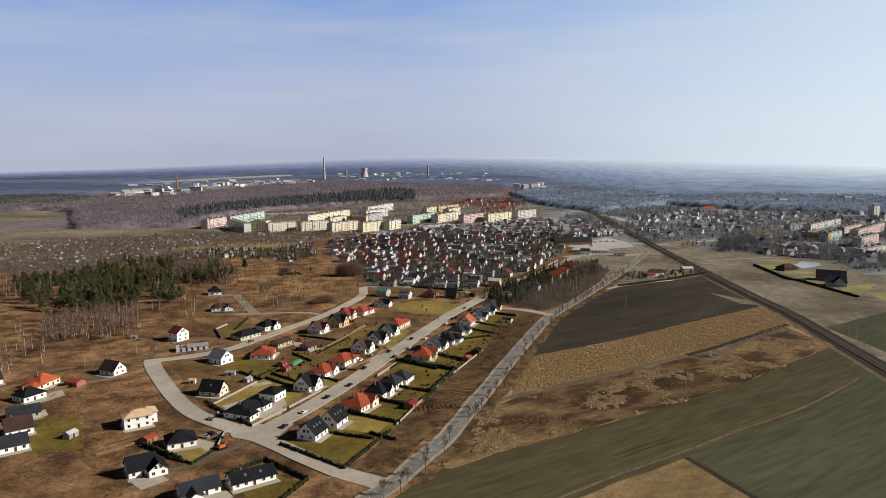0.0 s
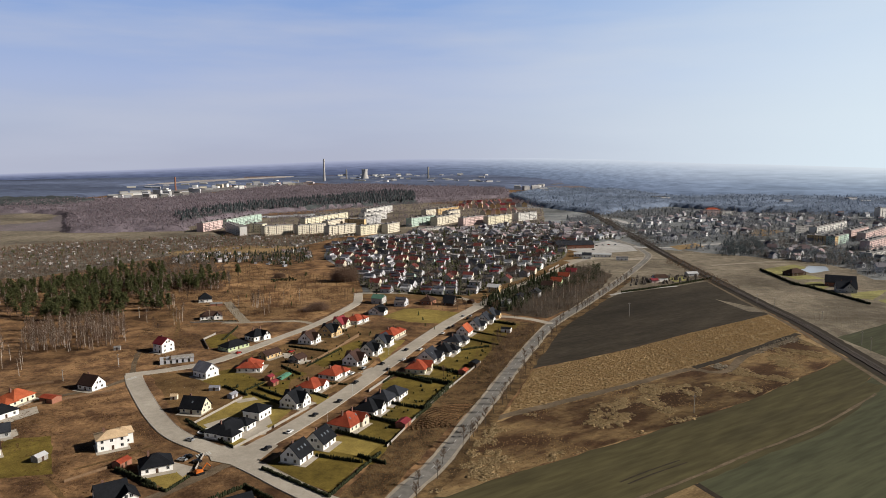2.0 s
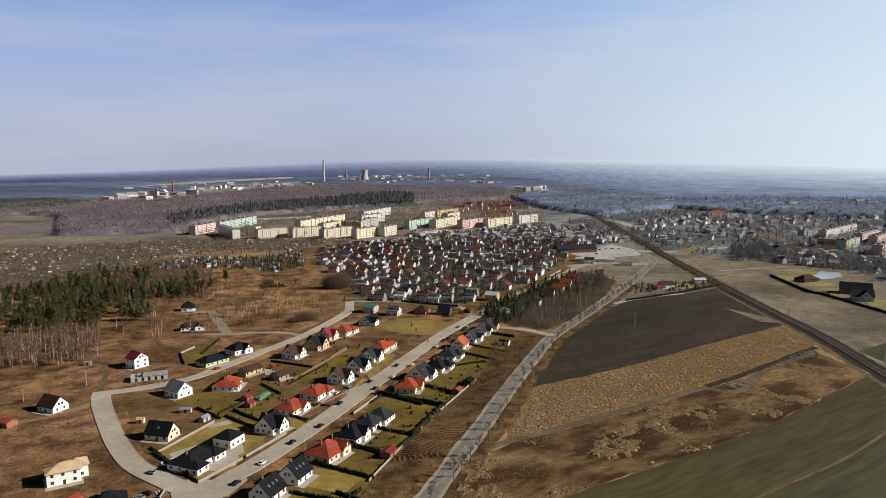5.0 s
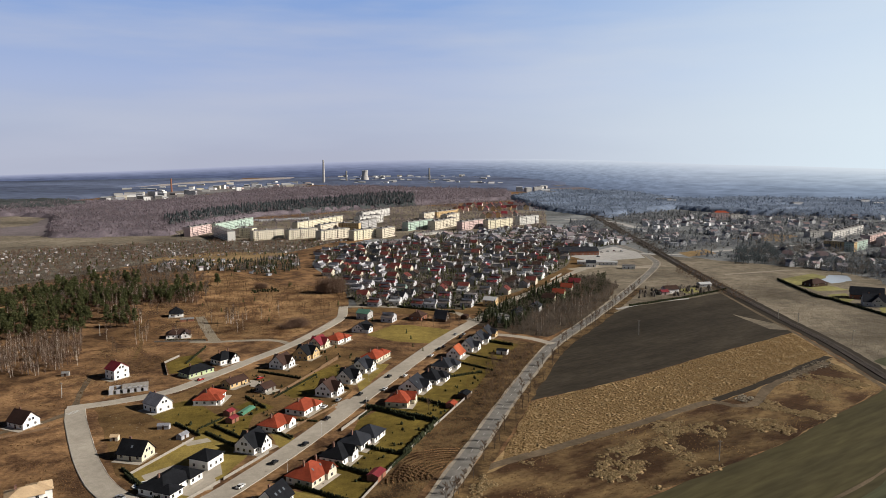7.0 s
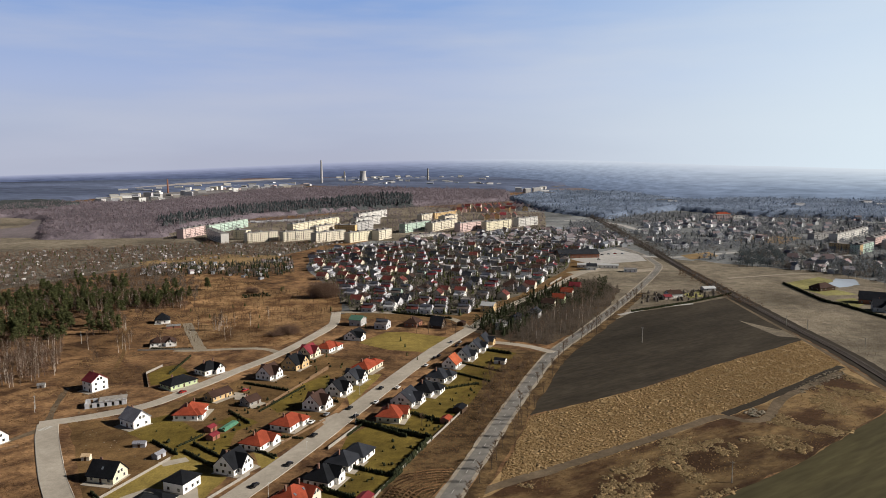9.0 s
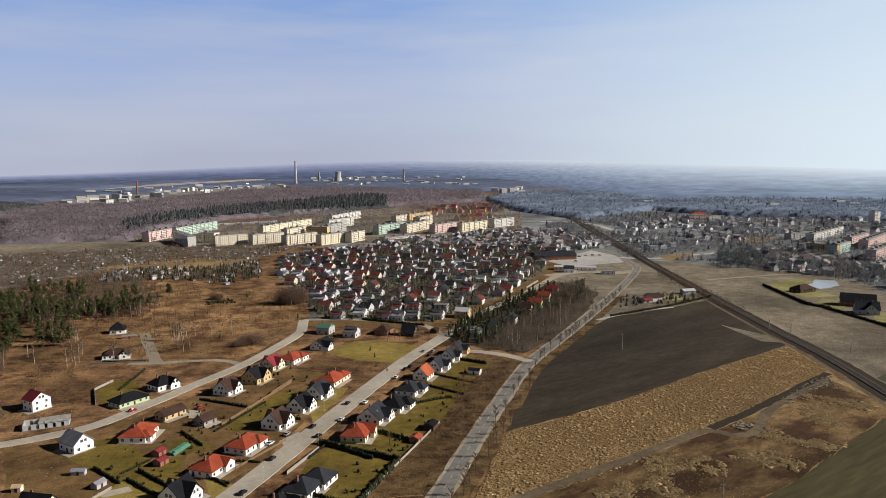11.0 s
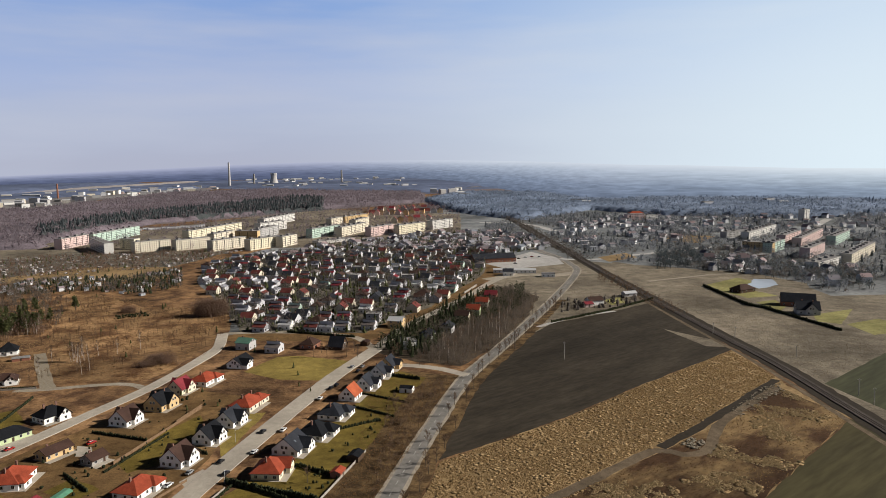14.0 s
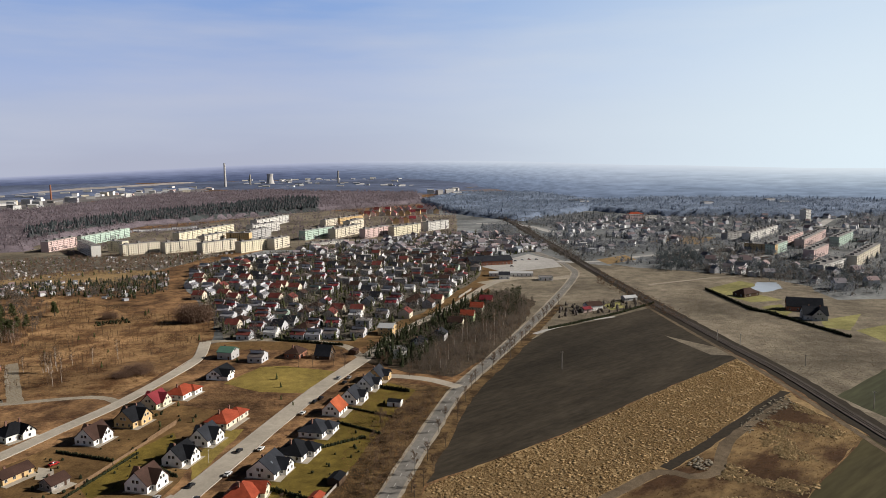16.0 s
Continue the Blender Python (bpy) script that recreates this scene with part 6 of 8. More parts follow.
# ---- woods ----
BAREWOOD = [(-1062.1, 1717.2), (-1216.6, 1969.8), (-950.4, 2190.4), (-756.2, 2166.3), (-604.3, 3012.4), (-239.1, 3189.4), (11.9, 2914.7), (335.5, 2712.4), (291.4, 2212.2), (39.8, 2014.4), (-139.7, 1846.8), (-338.2, 1675.3), (-428.2, 1372.0), (-404.6, 1263.1), (-599.4, 1261.0), (-790.4, 1655.3), (-915.2, 1736.7)]
canopy("bare_canopy", BAREWOOD, 11, 10, M_CANOPY, "purplish-brown treetops of the winter wood", 1)
strew("bare_woodland", SLIM + FUZZ[:3], spots(BAREWOOD, 14000, 11), (10, 17), M_TWIGFAR, "purplish-brown leafless winter woodland", "woodland", 3)
CONIWOOD = [(-446.9, 1397.3), (-351.7, 1676.7), (-139.7, 1846.8), (-0.3, 1944.3), (-0.0, 2386.9), (-88.3, 2473.8), (-292.1, 2108.8), (-457.5, 1840.6), (-514.2, 1535.2)]
canopy("conifer_canopy", CONIWOOD, 9, 12, M_CANOPYDARK, "dark treetops of the conifer belt", 2)
strew("conifer_belt", CONES, spots(CONIWOOD, 2600, 12), (12, 19), M_CONIFAR, "dark belt of conifers behind the flats", "woodland", 5)
STRIP = [(-1129.8, 1874.4), (-1347.7, 2239.7), (-1068.7, 2263.6), (-913.2, 2104.0), (-909.0, 1891.3)]
canopy("strip_canopy", STRIP, 12, 14, M_CANOPYDARK, "dark conifer strip at the wood edge", 3)
RIGHTWOOD = [(309.0, 1795.6), (295.6, 2243.9), (475.8, 2644.4), (903.6, 2411.5), (1494.9, 2116.4), (1432.2, 1487.0), (955.6, 1415.8), (715.9, 1563.2), (631.4, 1758.8), (400.4, 1531.9)]
canopy("mixed_canopy", RIGHTWOOD, 11, 12, M_CANOPYMIX, "mixed-wood treetops with haze tinted into their colour", 4)
strew("mixed_woodland", CONES[:2] + FUZZ, spots(RIGHTWOOD, 12000, 14), (10, 15), M_MIXFAR, "mixed woodland coloured blue-grey for haze", "woodland", 7)
TOWNTREES = [(225.2, 1124.1), (309.9, 1445.2), (531.0, 1652.4), (935.9, 1660.4), (1314.3, 1534.7), (583.5, 705.0), (470.1, 716.3), (481.6, 814.5), (424.3, 893.3), (378.7, 925.7), (346.9, 1006.3), (302.9, 1172.6)]
CROSSING = [(306.0, 990.0), (318.0, 978.0), (350.0, 974.0), (398.0, 995.0), (446.0, 1013.0), (499.0, 1037.0), (545.0, 1050.0)]


def town_spots(count, seed):
    q = open_glades(spots(TOWNTREES, count, seed), 0.012, -0.18, 5)
    for line_, gap in ((CROSSING, 16.0), (RAIL[:7], 14.0), (CURVED, 20.0), (AVENUE, 24.0)):
        q = away(q, line_, gap)
    return q


strew("town_bare_trees", FUZZ, town_spots(10500, 15), (4, 10), M_TOWNTREE, "leafless garden trees of the town", "trees", 8)
strew("town_conifers", CONES, town_spots(1100, 16), (4, 10), M_CONIFAR, "dark garden conifers of the town", "trees", 9)
strew("town_shrubs", SHRUBS, town_spots(5200, 17), (2, 4), M_SHRUBFAR, "grey shrubs between the town gardens", "shrubs", 10)
strew("edge_trees", FINE[:4] + FUZZ[:2], spots(TOWN2, 420, 19), (5, 11), M_CONIFAR, "dark trees between the houses by the farms", "trees", 12)
strew("edge_bare_trees", FINE[4:], spots(TOWN2, 520, 20), (5, 10), M_SHRUBFAR, "leafless trees between the houses by the farms", "trees", 13)
strew("crossing_conifers", FINE, spots([(382.3, 885.7), (437.3, 995.5), (493.8, 1018.5), (457.6, 918.8), (419.0, 877.6)], 150, 18), (7, 12), M_CONIFAR, "clump of tall dark conifers by the crossing", "trees", 11)
for zone, a, b, seed in ((ESTATE, 3600, 1900, 31), (ESTATE_FAR, 1200, 500, 32)):
    strew("estate_bare_trees", FINE[:4], spots(zone, a * 3 // 4, seed), (4, 9), M_SHRUBFAR, "leafless garden trees of the estate", "trees", seed)
    strew("estate_conifers", CONES, spots(zone, b * 2 // 3, seed + 1), (3, 8), M_NEEDLE, "dark garden conifers of the estate", "trees", seed + 1)
    strew("estate_shrubs", BLOBS, spots(zone, b * 3 // 2, seed + 2), (1.0, 2.6), M_NEEDLE, "dark garden hedges and shrubs of the estate", "shrubs", seed + 2)
ALLOT = [(-486.7, 807.0), (-616.8, 1027.9), (-530.6, 1095.9), (-372.4, 1160.6), (-295.2, 1179.5), (-90.2, 1179.2), (-175.4, 1018.4), (-315.3, 979.4), (-375.9, 854.0), (-420.1, 786.7)]
HUTS = []
for k in range(3):
    s = Soup().box(-0.5, -0.4, 0, 0.5, 0.4, 0.5)
    s.add([(-0.55, -0.48, 0.48), (0.55, -0.48, 0.48), (0.55, 0.48, 0.48), (-0.55, 0.48, 0.48), (-0.55, 0, 0.5 + 0.15 * k), (0.55, 0, 0.5 + 0.15 * k)], [(0, 1, 5, 4), (2, 3, 4, 5), (1, 2, 5), (3, 0, 4)])
    HUTS.append((np.array(s.v), np.array([t for q in s.f for t in ((q[0], q[1], q[2]), (q[0], q[2], q[-1]))])))
strew("allotment_huts", HUTS, spots(ALLOT, 420, 41), (1.6, 3.6), island_mat("hut_walls", (0.50, 0.47, 0.46), (0.07, 0.060, 0.055), thin=0.0), "small grey and white allotment huts", "huts", 41)
strew("allotment_trees", FUZZ, spots(ALLOT, 4000, 42), (2.5, 6), M_THICKET, "leafless fruit trees of the allotments", "trees", 42)
strew("allotment_shrubs", SHRUBS, spots(ALLOT, 2600, 43), (1, 2.4), M_SHRUBFAR, "brown shrubs of the allotments", "shrubs", 43)
strew("allotment_conifers", CONES, spots(ALLOT, 240, 48), (2.5, 6), M_NEEDLE, "dark conifers of the allotments", "trees", 48)
MIDSCRUB = [(-438.3, 724.8), (-481.8, 798.7), (-369.9, 840.3), (-305.9, 949.7), (-206.9, 819.8), (-179.3, 707.3), (-230.7, 710.7), (-276.1, 698.1)]
strew("thicket", FINE, spots(MIDSCRUB, 900, 44), (4, 9), M_ROADWOOD, "leafless thicket behind the pine wood", "thicket", 44)
strew("thicket_shrubs", SHRUBS, spots(MIDSCRUB, 260, 45), (1.5, 3.5), M_TWIG, "brown shrubs behind the pine wood", "thicket", 45)
ROADWOOD = [(79.1, 580.2), (98.3, 644.1), (139.0, 718.7), (192.5, 808.1), (210.5, 757.5), (179.9, 682.9), (133.1, 597.8), (104.2, 561.1)]
strew("road_wood", THIN[:6] + FINER[:4], spots(ROADWOOD, 900, 46), (4, 9), M_ROADWOOD, "leafless birch thicket beside the main road", "thicket", 46)
strew("road_wood_shrubs", SHRUBS, spots(ROADWOOD, 300, 47), (1, 2.5), M_TWIG, "brown undergrowth beside the main road", "thicket", 47)
HOUSEWOOD = [(55.5, 607.6), (77.1, 665.5), (126.9, 733.6), (169.4, 792.6), (185.3, 791.5), (119.1, 656.8), (81.2, 577.8)]
strew("house_conifers", CONES[:3] + FINE[:5], spots(HOUSEWOOD, 420, 48), (4, 9), M_EVERGREEN, "dark conifers round the houses", "trees", 48)
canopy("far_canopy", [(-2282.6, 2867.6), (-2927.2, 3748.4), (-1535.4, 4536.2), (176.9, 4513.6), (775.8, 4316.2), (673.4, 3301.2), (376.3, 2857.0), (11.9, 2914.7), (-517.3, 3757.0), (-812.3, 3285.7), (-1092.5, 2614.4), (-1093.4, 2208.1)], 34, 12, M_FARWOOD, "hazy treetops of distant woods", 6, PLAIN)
BUSHES = [(-155.6, 564.7), (-50.3, 640.2), (-59.8, 768.9), (-137.7, 794.1), (-217.1, 889.8), (-259.8, 823.6), (-164.7, 647.7)]
strew("meadow_bushes", FINE, spots(BUSHES, 70, 50), (1.5, 3.5), M_TWIG, "round leafless bushes in the meadow", "bushes", 50)
strew("meadow_saplings", THIN, spots(BUSHES, 420, 51), (3, 6), M_TWIG, "thin leafless saplings in the meadow", "saplings", 51)
for i, (p, q, n_, sz) in enumerate((((-70.8, 740.6), 15, 260, (6, 15)), ((-79.2, 604.2), 11, 170, (3, 7)), ((-142.3, 767.1), 8, 110, (3, 6)), ((-85.6, 597.5), 7, 90, (2, 5)))):
    strew("thicket_clump", FINER, np.array(p) + np.random.default_rng(60 + i).normal(0, q * 0.40, (n_, 2)) * (1.0, 0.6), sz, M_THICKET, "dense leafless thicket in the meadow", "thicket", 60 + i)
GARDENROW = [(-308.1, 927.8), (-276.8, 972.0), (-195.3, 955.6), (-149.5, 1013.2), (-121.4, 887.4), (-150.7, 842.9), (-202.4, 877.5), (-245.1, 872.9), (-289.0, 876.3)]
q = spots(GARDENROW, 60, 54)
strew("garden_hut_walls", BODY, q, (3.0, 5.5), M_TOWNWALL, "pale walls of small garden houses", "houses", 54)
strew("garden_hut_roofs", CAP, q, (3.0, 5.5), M_TOWNROOF, "dark roofs of small garden houses", "roofs", 54)
strew("garden_row_conifers", CONES, spots(GARDENROW, 400, 55), (2.5, 6.5), M_EVERGREEN, "dark conifers between the garden houses", "trees", 55)
strew("garden_row_trees", FUZZ, spots(GARDENROW, 800, 56), (2.5, 6), M_SHRUBFAR, "leafless trees between the garden houses", "trees", 56)

strew("rail_side_trees", FUZZ, (lambda l: np.array([(p.x, p.y) for p in l for _ in range(7)]) + np.random.default_rng(57).normal(0, 9, (len(l) * 7, 2)))(smooth_line(RAIL[:5], 8.0)), (3, 7), M_SHRUBFAR, "dark leafless scrub along the railway cutting", "scrub", 57)
strew("roadside_evergreens", FINE, spots([(172.0, 789.7), (213.1, 817.0), (195.1, 731.7), (155.3, 678.4), (111.6, 643.1), (97.4, 629.5), (115.8, 669.0)], 260, 58), (4, 8), M_EVERGREEN, "dark evergreens beside the terraced houses", "trees", 58)
strew("low_junipers", BLOBS, spots([(-146.2, 740.0), (-148.7, 753.1), (-126.6, 763.9), (-121.7, 747.5)], 60, 59), (0.8, 2.2), M_HEDGE, "low dark juniper patch in the meadow", "shrubs", 59)
strew("meadow_conifers", CONES, spots(BUSHES, 16, 67), (2.5, 5.5), M_NEEDLE, "single young conifers in the meadow", "trees", 67)
BETWEEN = [(-392.3, 1223.8), (-204.0, 1189.2), (-34.2, 1192.3), (236.2, 1309.6), (365.0, 2027.2), (9.0, 2281.9), (-139.7, 1846.8), (-443.4, 1421.4)]
strew("court_trees", FUZZ, spots(BETWEEN, 2600, 52), (5, 10), M_TWIGFAR, "leafless trees between the flats", "trees", 52)
strew("court_shrubs", SHRUBS, spots(BETWEEN, 900, 53), (2, 4), M_SHRUBFAR, "brown shrubs between the flats", "shrubs", 53)

# ---- gardens ----
patch("plots", [(-156.1, 434.7), (-129.9, 433.2), (-95.6, 482.7), (-58.0, 551.1), (-5.8, 520.6), (-37.0, 401.5), (-61.5, 365.9), (-80.5, 321.7), (-109.9, 350.3)], 0.045, M_YARD, "brown house plots with worn grass", category="plot", ragged=0.8)
for nm, pts, m, lb in (
    ("lawn", [(-103.8, 349.4), (-90.7, 385.2), (-86.4, 394.6), (-74.4, 382.3), (-60.6, 367.0), (-65.7, 344.9), (-74.7, 323.1), (-81.5, 324.4)], M_LAWN2, "mown olive lawn round the villa"),
    ("lawn", [(-126.0, 422.8), (-118.5, 432.6), (-107.8, 440.9), (-82.9, 411.6), (-84.4, 389.6), (-99.1, 399.6), (-114.1, 411.7)], M_LAWN, "olive lawn beside the white house"),
    ("lawn", [(-84.5, 391.7), (-82.4, 410.0), (-69.1, 416.4), (-67.7, 392.2), (-65.5, 372.2)], M_LAWN, "olive back lawn behind a hedge"),
    ("lawn", [(-69.1, 416.4), (-81.9, 428.0), (-75.0, 439.1), (-61.1, 426.8)], M_LAWN, "small olive garden lawn"),
    ("lawn", [(-62.8, 406.6), (-54.3, 391.5), (-41.1, 383.9), (-48.4, 374.5)], M_LAWN2, "front lawn beside the street"),
    ("lawn", [(-60.9, 449.5), (-48.9, 485.7), (-37.1, 503.0), (-27.3, 473.2), (-40.5, 448.4), (-54.6, 439.7)], M_LAWN, "olive back gardens between the houses"),
    ("lawn", [(-23.5, 467.6), (-12.9, 501.5), (-5.1, 501.1), (-18.6, 447.1)], M_LAWN2, "front lawns along the street"),
    ("lawn", [(-43.1, 323.4), (-38.5, 291.3), (-15.1, 301.2), (-9.6, 319.9), (3.4, 355.5), (17.4, 389.1), (30.9, 424.3), (43.5, 448.5), (68.8, 516.1), (81.0, 542.5), (65.9, 559.0), (33.6, 492.6), (11.1, 445.4), (-15.6, 407.9), (-21.6, 360.9), (-31.7, 332.1)], M_LAWN, "row of olive back lawns"),
    ("lawn", [(-60.9, 303.9), (-30.1, 276.6), (-18.2, 306.6), (-37.8, 316.6), (-51.8, 316.1)], M_LAWN, "corner lawn inside a dark hedge"),
    ("lawn", [(-38.5, 318.0), (-19.3, 307.9), (-12.3, 324.1), (-35.4, 333.2)], M_LAWN2, "back lawn between two hedges"),
    ("lawn", [(-24.8, 574.1), (-7.4, 603.8), (6.6, 603.6), (38.1, 585.0), (22.0, 548.3), (-3.2, 555.2)], M_LAWN2, "wide mown plot at the street's end"),
    ("lawn", [(-144.8, 509.4), (-140.9, 524.7), (-132.8, 528.3), (-119.5, 507.9), (-128.1, 490.3), (-135.5, 487.3)], M_LAWN, "fenced olive lawn"),
    ("lawn", [(-104.8, 292.3), (-99.8, 299.2), (-92.1, 300.0), (-88.5, 290.9), (-94.1, 282.8)], M_LAWN2, "small lawn inside a hedge"),
    ("lawn", [(-66.6, 256.5), (-59.9, 270.6), (-45.9, 262.5), (-51.9, 246.1), (-61.2, 242.4)], M_LAWN, "olive lawn behind a thuja hedge"),
    ("lawn", [(-184.6, 335.7), (-165.4, 339.2), (-144.2, 298.5), (-168.6, 295.0)], M_LAWN, "open olive lawn between new houses"),
    ("lawn", [(386.8, 783.0), (437.7, 814.0), (442.0, 796.1), (414.2, 747.5), (420.4, 719.2), (388.8, 715.8), (383.8, 743.0)], M_LAWN3, "dull farm lawn by the pond"),
    ("lawn", [(384.9, 697.1), (407.8, 704.3), (398.7, 675.9), (384.1, 661.7)], M_LAWN3, "narrow farm lawn"),
    ("lawn", [(401.8, 645.8), (445.0, 657.4), (399.7, 612.4), (387.9, 623.8)], M_LAWN3, "dull lawn beside the dark farmhouse"),
    ("lawn", [(403.6, 611.6), (439.3, 622.5), (440.8, 587.0), (399.3, 579.4)], M_LAWN3, "dull lawn with young conifers"),
    ("lawn", [(263.3, 735.2), (282.3, 743.8), (277.5, 720.0), (261.5, 711.7)], M_LAWN3, "farm orchard lawn"),
    ("terrace", [(-88.9, 340.9), (-76.9, 340.3), (-67.6, 344.9), (-66.7, 335.8), (-77.4, 331.5)], M_PAVE, "pale paved terrace of the villa"),
    ("terrace", [(-99.1, 349.2), (-87.9, 334.1), (-72.6, 330.5), (-67.3, 343.2), (-73.8, 355.0), (-89.1, 359.1)], M_PAVE, "pale paved surround of the villa"),
    ("terrace", [(-75.1, 357.8), (-70.0, 359.3), (-66.4, 349.1), (-69.2, 345.0)], M_PAVE, "round paved forecourt"),
    ("terrace", [(-93.7, 382.7), (-83.6, 387.5), (-80.6, 383.3), (-89.9, 378.6)], M_PAVE, "paved garden seat"),
    ("drive", [(-61.2, 375.1), (-55.4, 381.3), (-48.8, 376.4), (-54.7, 368.6)], M_PAVE, "pale paved drive to the street"),
    ("drive", [(-31.9, 427.8), (-24.6, 438.1), (-20.6, 434.2), (-28.3, 422.4)], M_PAVE, "pale paved drive to the street"),
    ("drive", [(-81.5, 461.2), (-84.7, 473.4), (-77.8, 470.5), (-73.3, 458.7)], M_PAVE, "paved yard between two low houses"),
    ("drive", [(-113.9, 267.3), (-105.5, 274.4), (-97.3, 266.5), (-105.1, 258.4)], M_PAVE, "pale paved forecourt"),
    ("drive", [(-107.7, 312.2), (-88.4, 301.7), (-90.7, 292.8), (-98.3, 302.2)], M_PAVE, "paved drive by the bend"),
    ("drive", [(-78.9, 251.8), (-73.0, 256.8), (-69.0, 251.3), (-73.4, 243.0)], M_PAVE, "pale paved yard"),
    ("drive", [(-204.1, 366.5), (-192.9, 379.5), (-186.9, 370.0), (-195.2, 355.0)], M_PAVE, "pale paved yard of new houses"),
    ("drive", [(-189.4, 341.2), (-186.5, 348.9), (-181.0, 340.8), (-183.4, 333.5)], M_PAVE, "pale paved yard between new houses"),
    ("pond", [(425.4, 774.4), (449.1, 804.5), (466.9, 797.2), (453.5, 768.2), (423.9, 753.9)], M_WATER, "pale frozen pond"),
    ("yard", [(355.1, 988.7), (404.8, 1019.2), (401.6, 977.4), (354.2, 949.8)], M_ROUGH, "grassy yard beside the crossing"),
    ("car_park", [(207.7, 966.2), (288.5, 1059.4), (304.7, 1000.9), (297.1, 945.0), (223.4, 919.4)], M_FARROAD, "pale gravel car park"),
    ("plain", [(490.4, 1138.3), (575.9, 1219.8), (614.0, 1167.3), (547.1, 1095.1)], M_ROUGH, "dry open plot in the town"),
):
    patch(nm, pts, {"lawn": 0.07, "pond": 0.08}.get(nm, 0.10), m, lb, category=nm.replace("_", " "), ragged={"pond": 1.6, "lawn": 0.5}.get(nm, 0.0), step=5.0)


def hedge(a, b, h=1.8, w=1.1, label="dark clipped thuja hedge", name="hedge", seed=0):
    """A row of bushy clumps from a to b, one mesh."""
    a, b = Vector(a), Vector(b)
    n = max(3, int((b - a).length / (w * 0.62)))
    rng = np.random.default_rng(int(abs(a.x * 10)) + seed)
    xy = np.array([a.lerp(b, i / (n - 1)) for i in range(n)]) + rng.normal(0, 0.12, (n, 2))
    ob = strew(name, THUJAS, xy, (w * 1.2, w * 1.5), M_HEDGE, label, "hedge", seed + n, squash=(h / w * 0.66, h / w * 0.84))
    ob["kind"] = ""
    del ob["kind"]
    return ob


for a, b, h, w in (
    ((-105.9, 350.1), (-77.7, 320.6), 1.5, 1.2), ((-34.6, 336.2), (-8.8, 320.8), 2.0, 1.0), ((-21.5, 355.1), (-7.0, 345.0), 2.0, 1.0),
    ((-13.0, 374.5), (5.6, 364.8), 2.0, 1.0), ((-13.2, 423.3), (22.3, 402.0), 2.6, 2.0), ((22.3, 402.0), (6.6, 364.2), 2.6, 2.4),
    ((13.2, 434.1), (27.9, 422.7), 2.2, 1.4), ((29.9, 471.0), (50.0, 479.9), 1.6, 1.0), ((38.3, 501.0), (57.9, 482.9), 1.4, 0.9),
    ((42.5, 521.8), (66.3, 501.8), 1.2, 0.9), ((56.5, 553.2), (76.7, 539.7), 2.2, 1.2), ((-86.0, 393.2), (-60.2, 368.9), 1.5, 1.2),
    ((-90.4, 399.2), (-83.4, 411.6), 1.2, 0.9), ((-60.1, 298.4), (-30.2, 273.2), 1.6, 1.6), ((-30.2, 273.2), (-13.1, 311.3), 1.6, 1.3),
    ((-22.0, 309.1), (-10.2, 300.7), 1.8, 1.2), ((-39.9, 310.0), (-20.3, 302.5), 1.8, 0.9), ((-75.0, 271.3), (-63.6, 282.9), 2.0, 1.1), ((-63.6, 282.9), (-43.3, 263.8), 2.0, 1.1), ((-43.3, 263.8), (-50.2, 248.2), 1.8, 1.0),
    ((-104.1, 286.6), (-92.9, 280.6), 1.4, 1.0), ((-92.9, 280.6), (-88.0, 292.6), 1.4, 1.0), ((-119.6, 300.2), (-98.8, 284.7), 2.2, 1.6), ((-164.5, 567.1) , (-137.7, 565.4), 1.2, 0.9),
    ((-132.1, 508.6), (-131.5, 546.7), 1.4, 1.0), ((-59.0, 398.9), (-45.0, 384.1), 1.2, 0.9), ((-46.2, 407.3), (-36.2, 405.2), 1.3, 0.9),
    ((-55.2, 392.6), (-44.5, 386.1), 1.4, 1.0),
    ((-11.6, 423.9), (10.9, 405.1), 2.0, 1.2),
    ((-23.5, 354.8), (-8.1, 346.9), 1.8, 1.0),
    ((-82.9, 488.2), (-55.2, 473.8), 1.6, 1.0),
    ((-104.1, 405.4), (-88.2, 390.3), 1.6, 1.0),
    ((-109.4, 356.0), (-91.4, 335.4), 1.4, 1.0),
    ((-79.4, 442.8), (-65.2, 425.2), 1.5, 0.9),
    ((-63.8, 441.9), (-47.2, 480.7), 1.2, 0.9),
    ((-84.6, 401.6), (-68.3, 386.1), 1.6, 1.0),
    ((-36.0, 464.6), (-25.7, 453.4), 1.4, 0.9),
    ((-0.5, 347.0), (9.6, 368.1), 1.8, 1.3),
    ((-16.1, 407.3), (-10.7, 419.9), 1.3, 0.9),
    ((381.3, 778.1), (371.7, 688.3), 2.5, 2.4), ((371.7, 688.3), (380.5, 671.0), 2.5, 2.4), ((377.8, 675.9), (385.9, 594.8), 2.2, 2.2),
    ((193.2, 660.7), (250.5, 690.9), 2.0, 1.6), ((250.5, 690.9), (306.2, 728.3), 2.0, 1.6), ((-5.0, 668.9), (42.8, 644.7), 2.0, 1.6), ((89.9, 641.6), (111.8, 653.6), 2.5, 2.2),
):
    hedge(a, b, h, w)


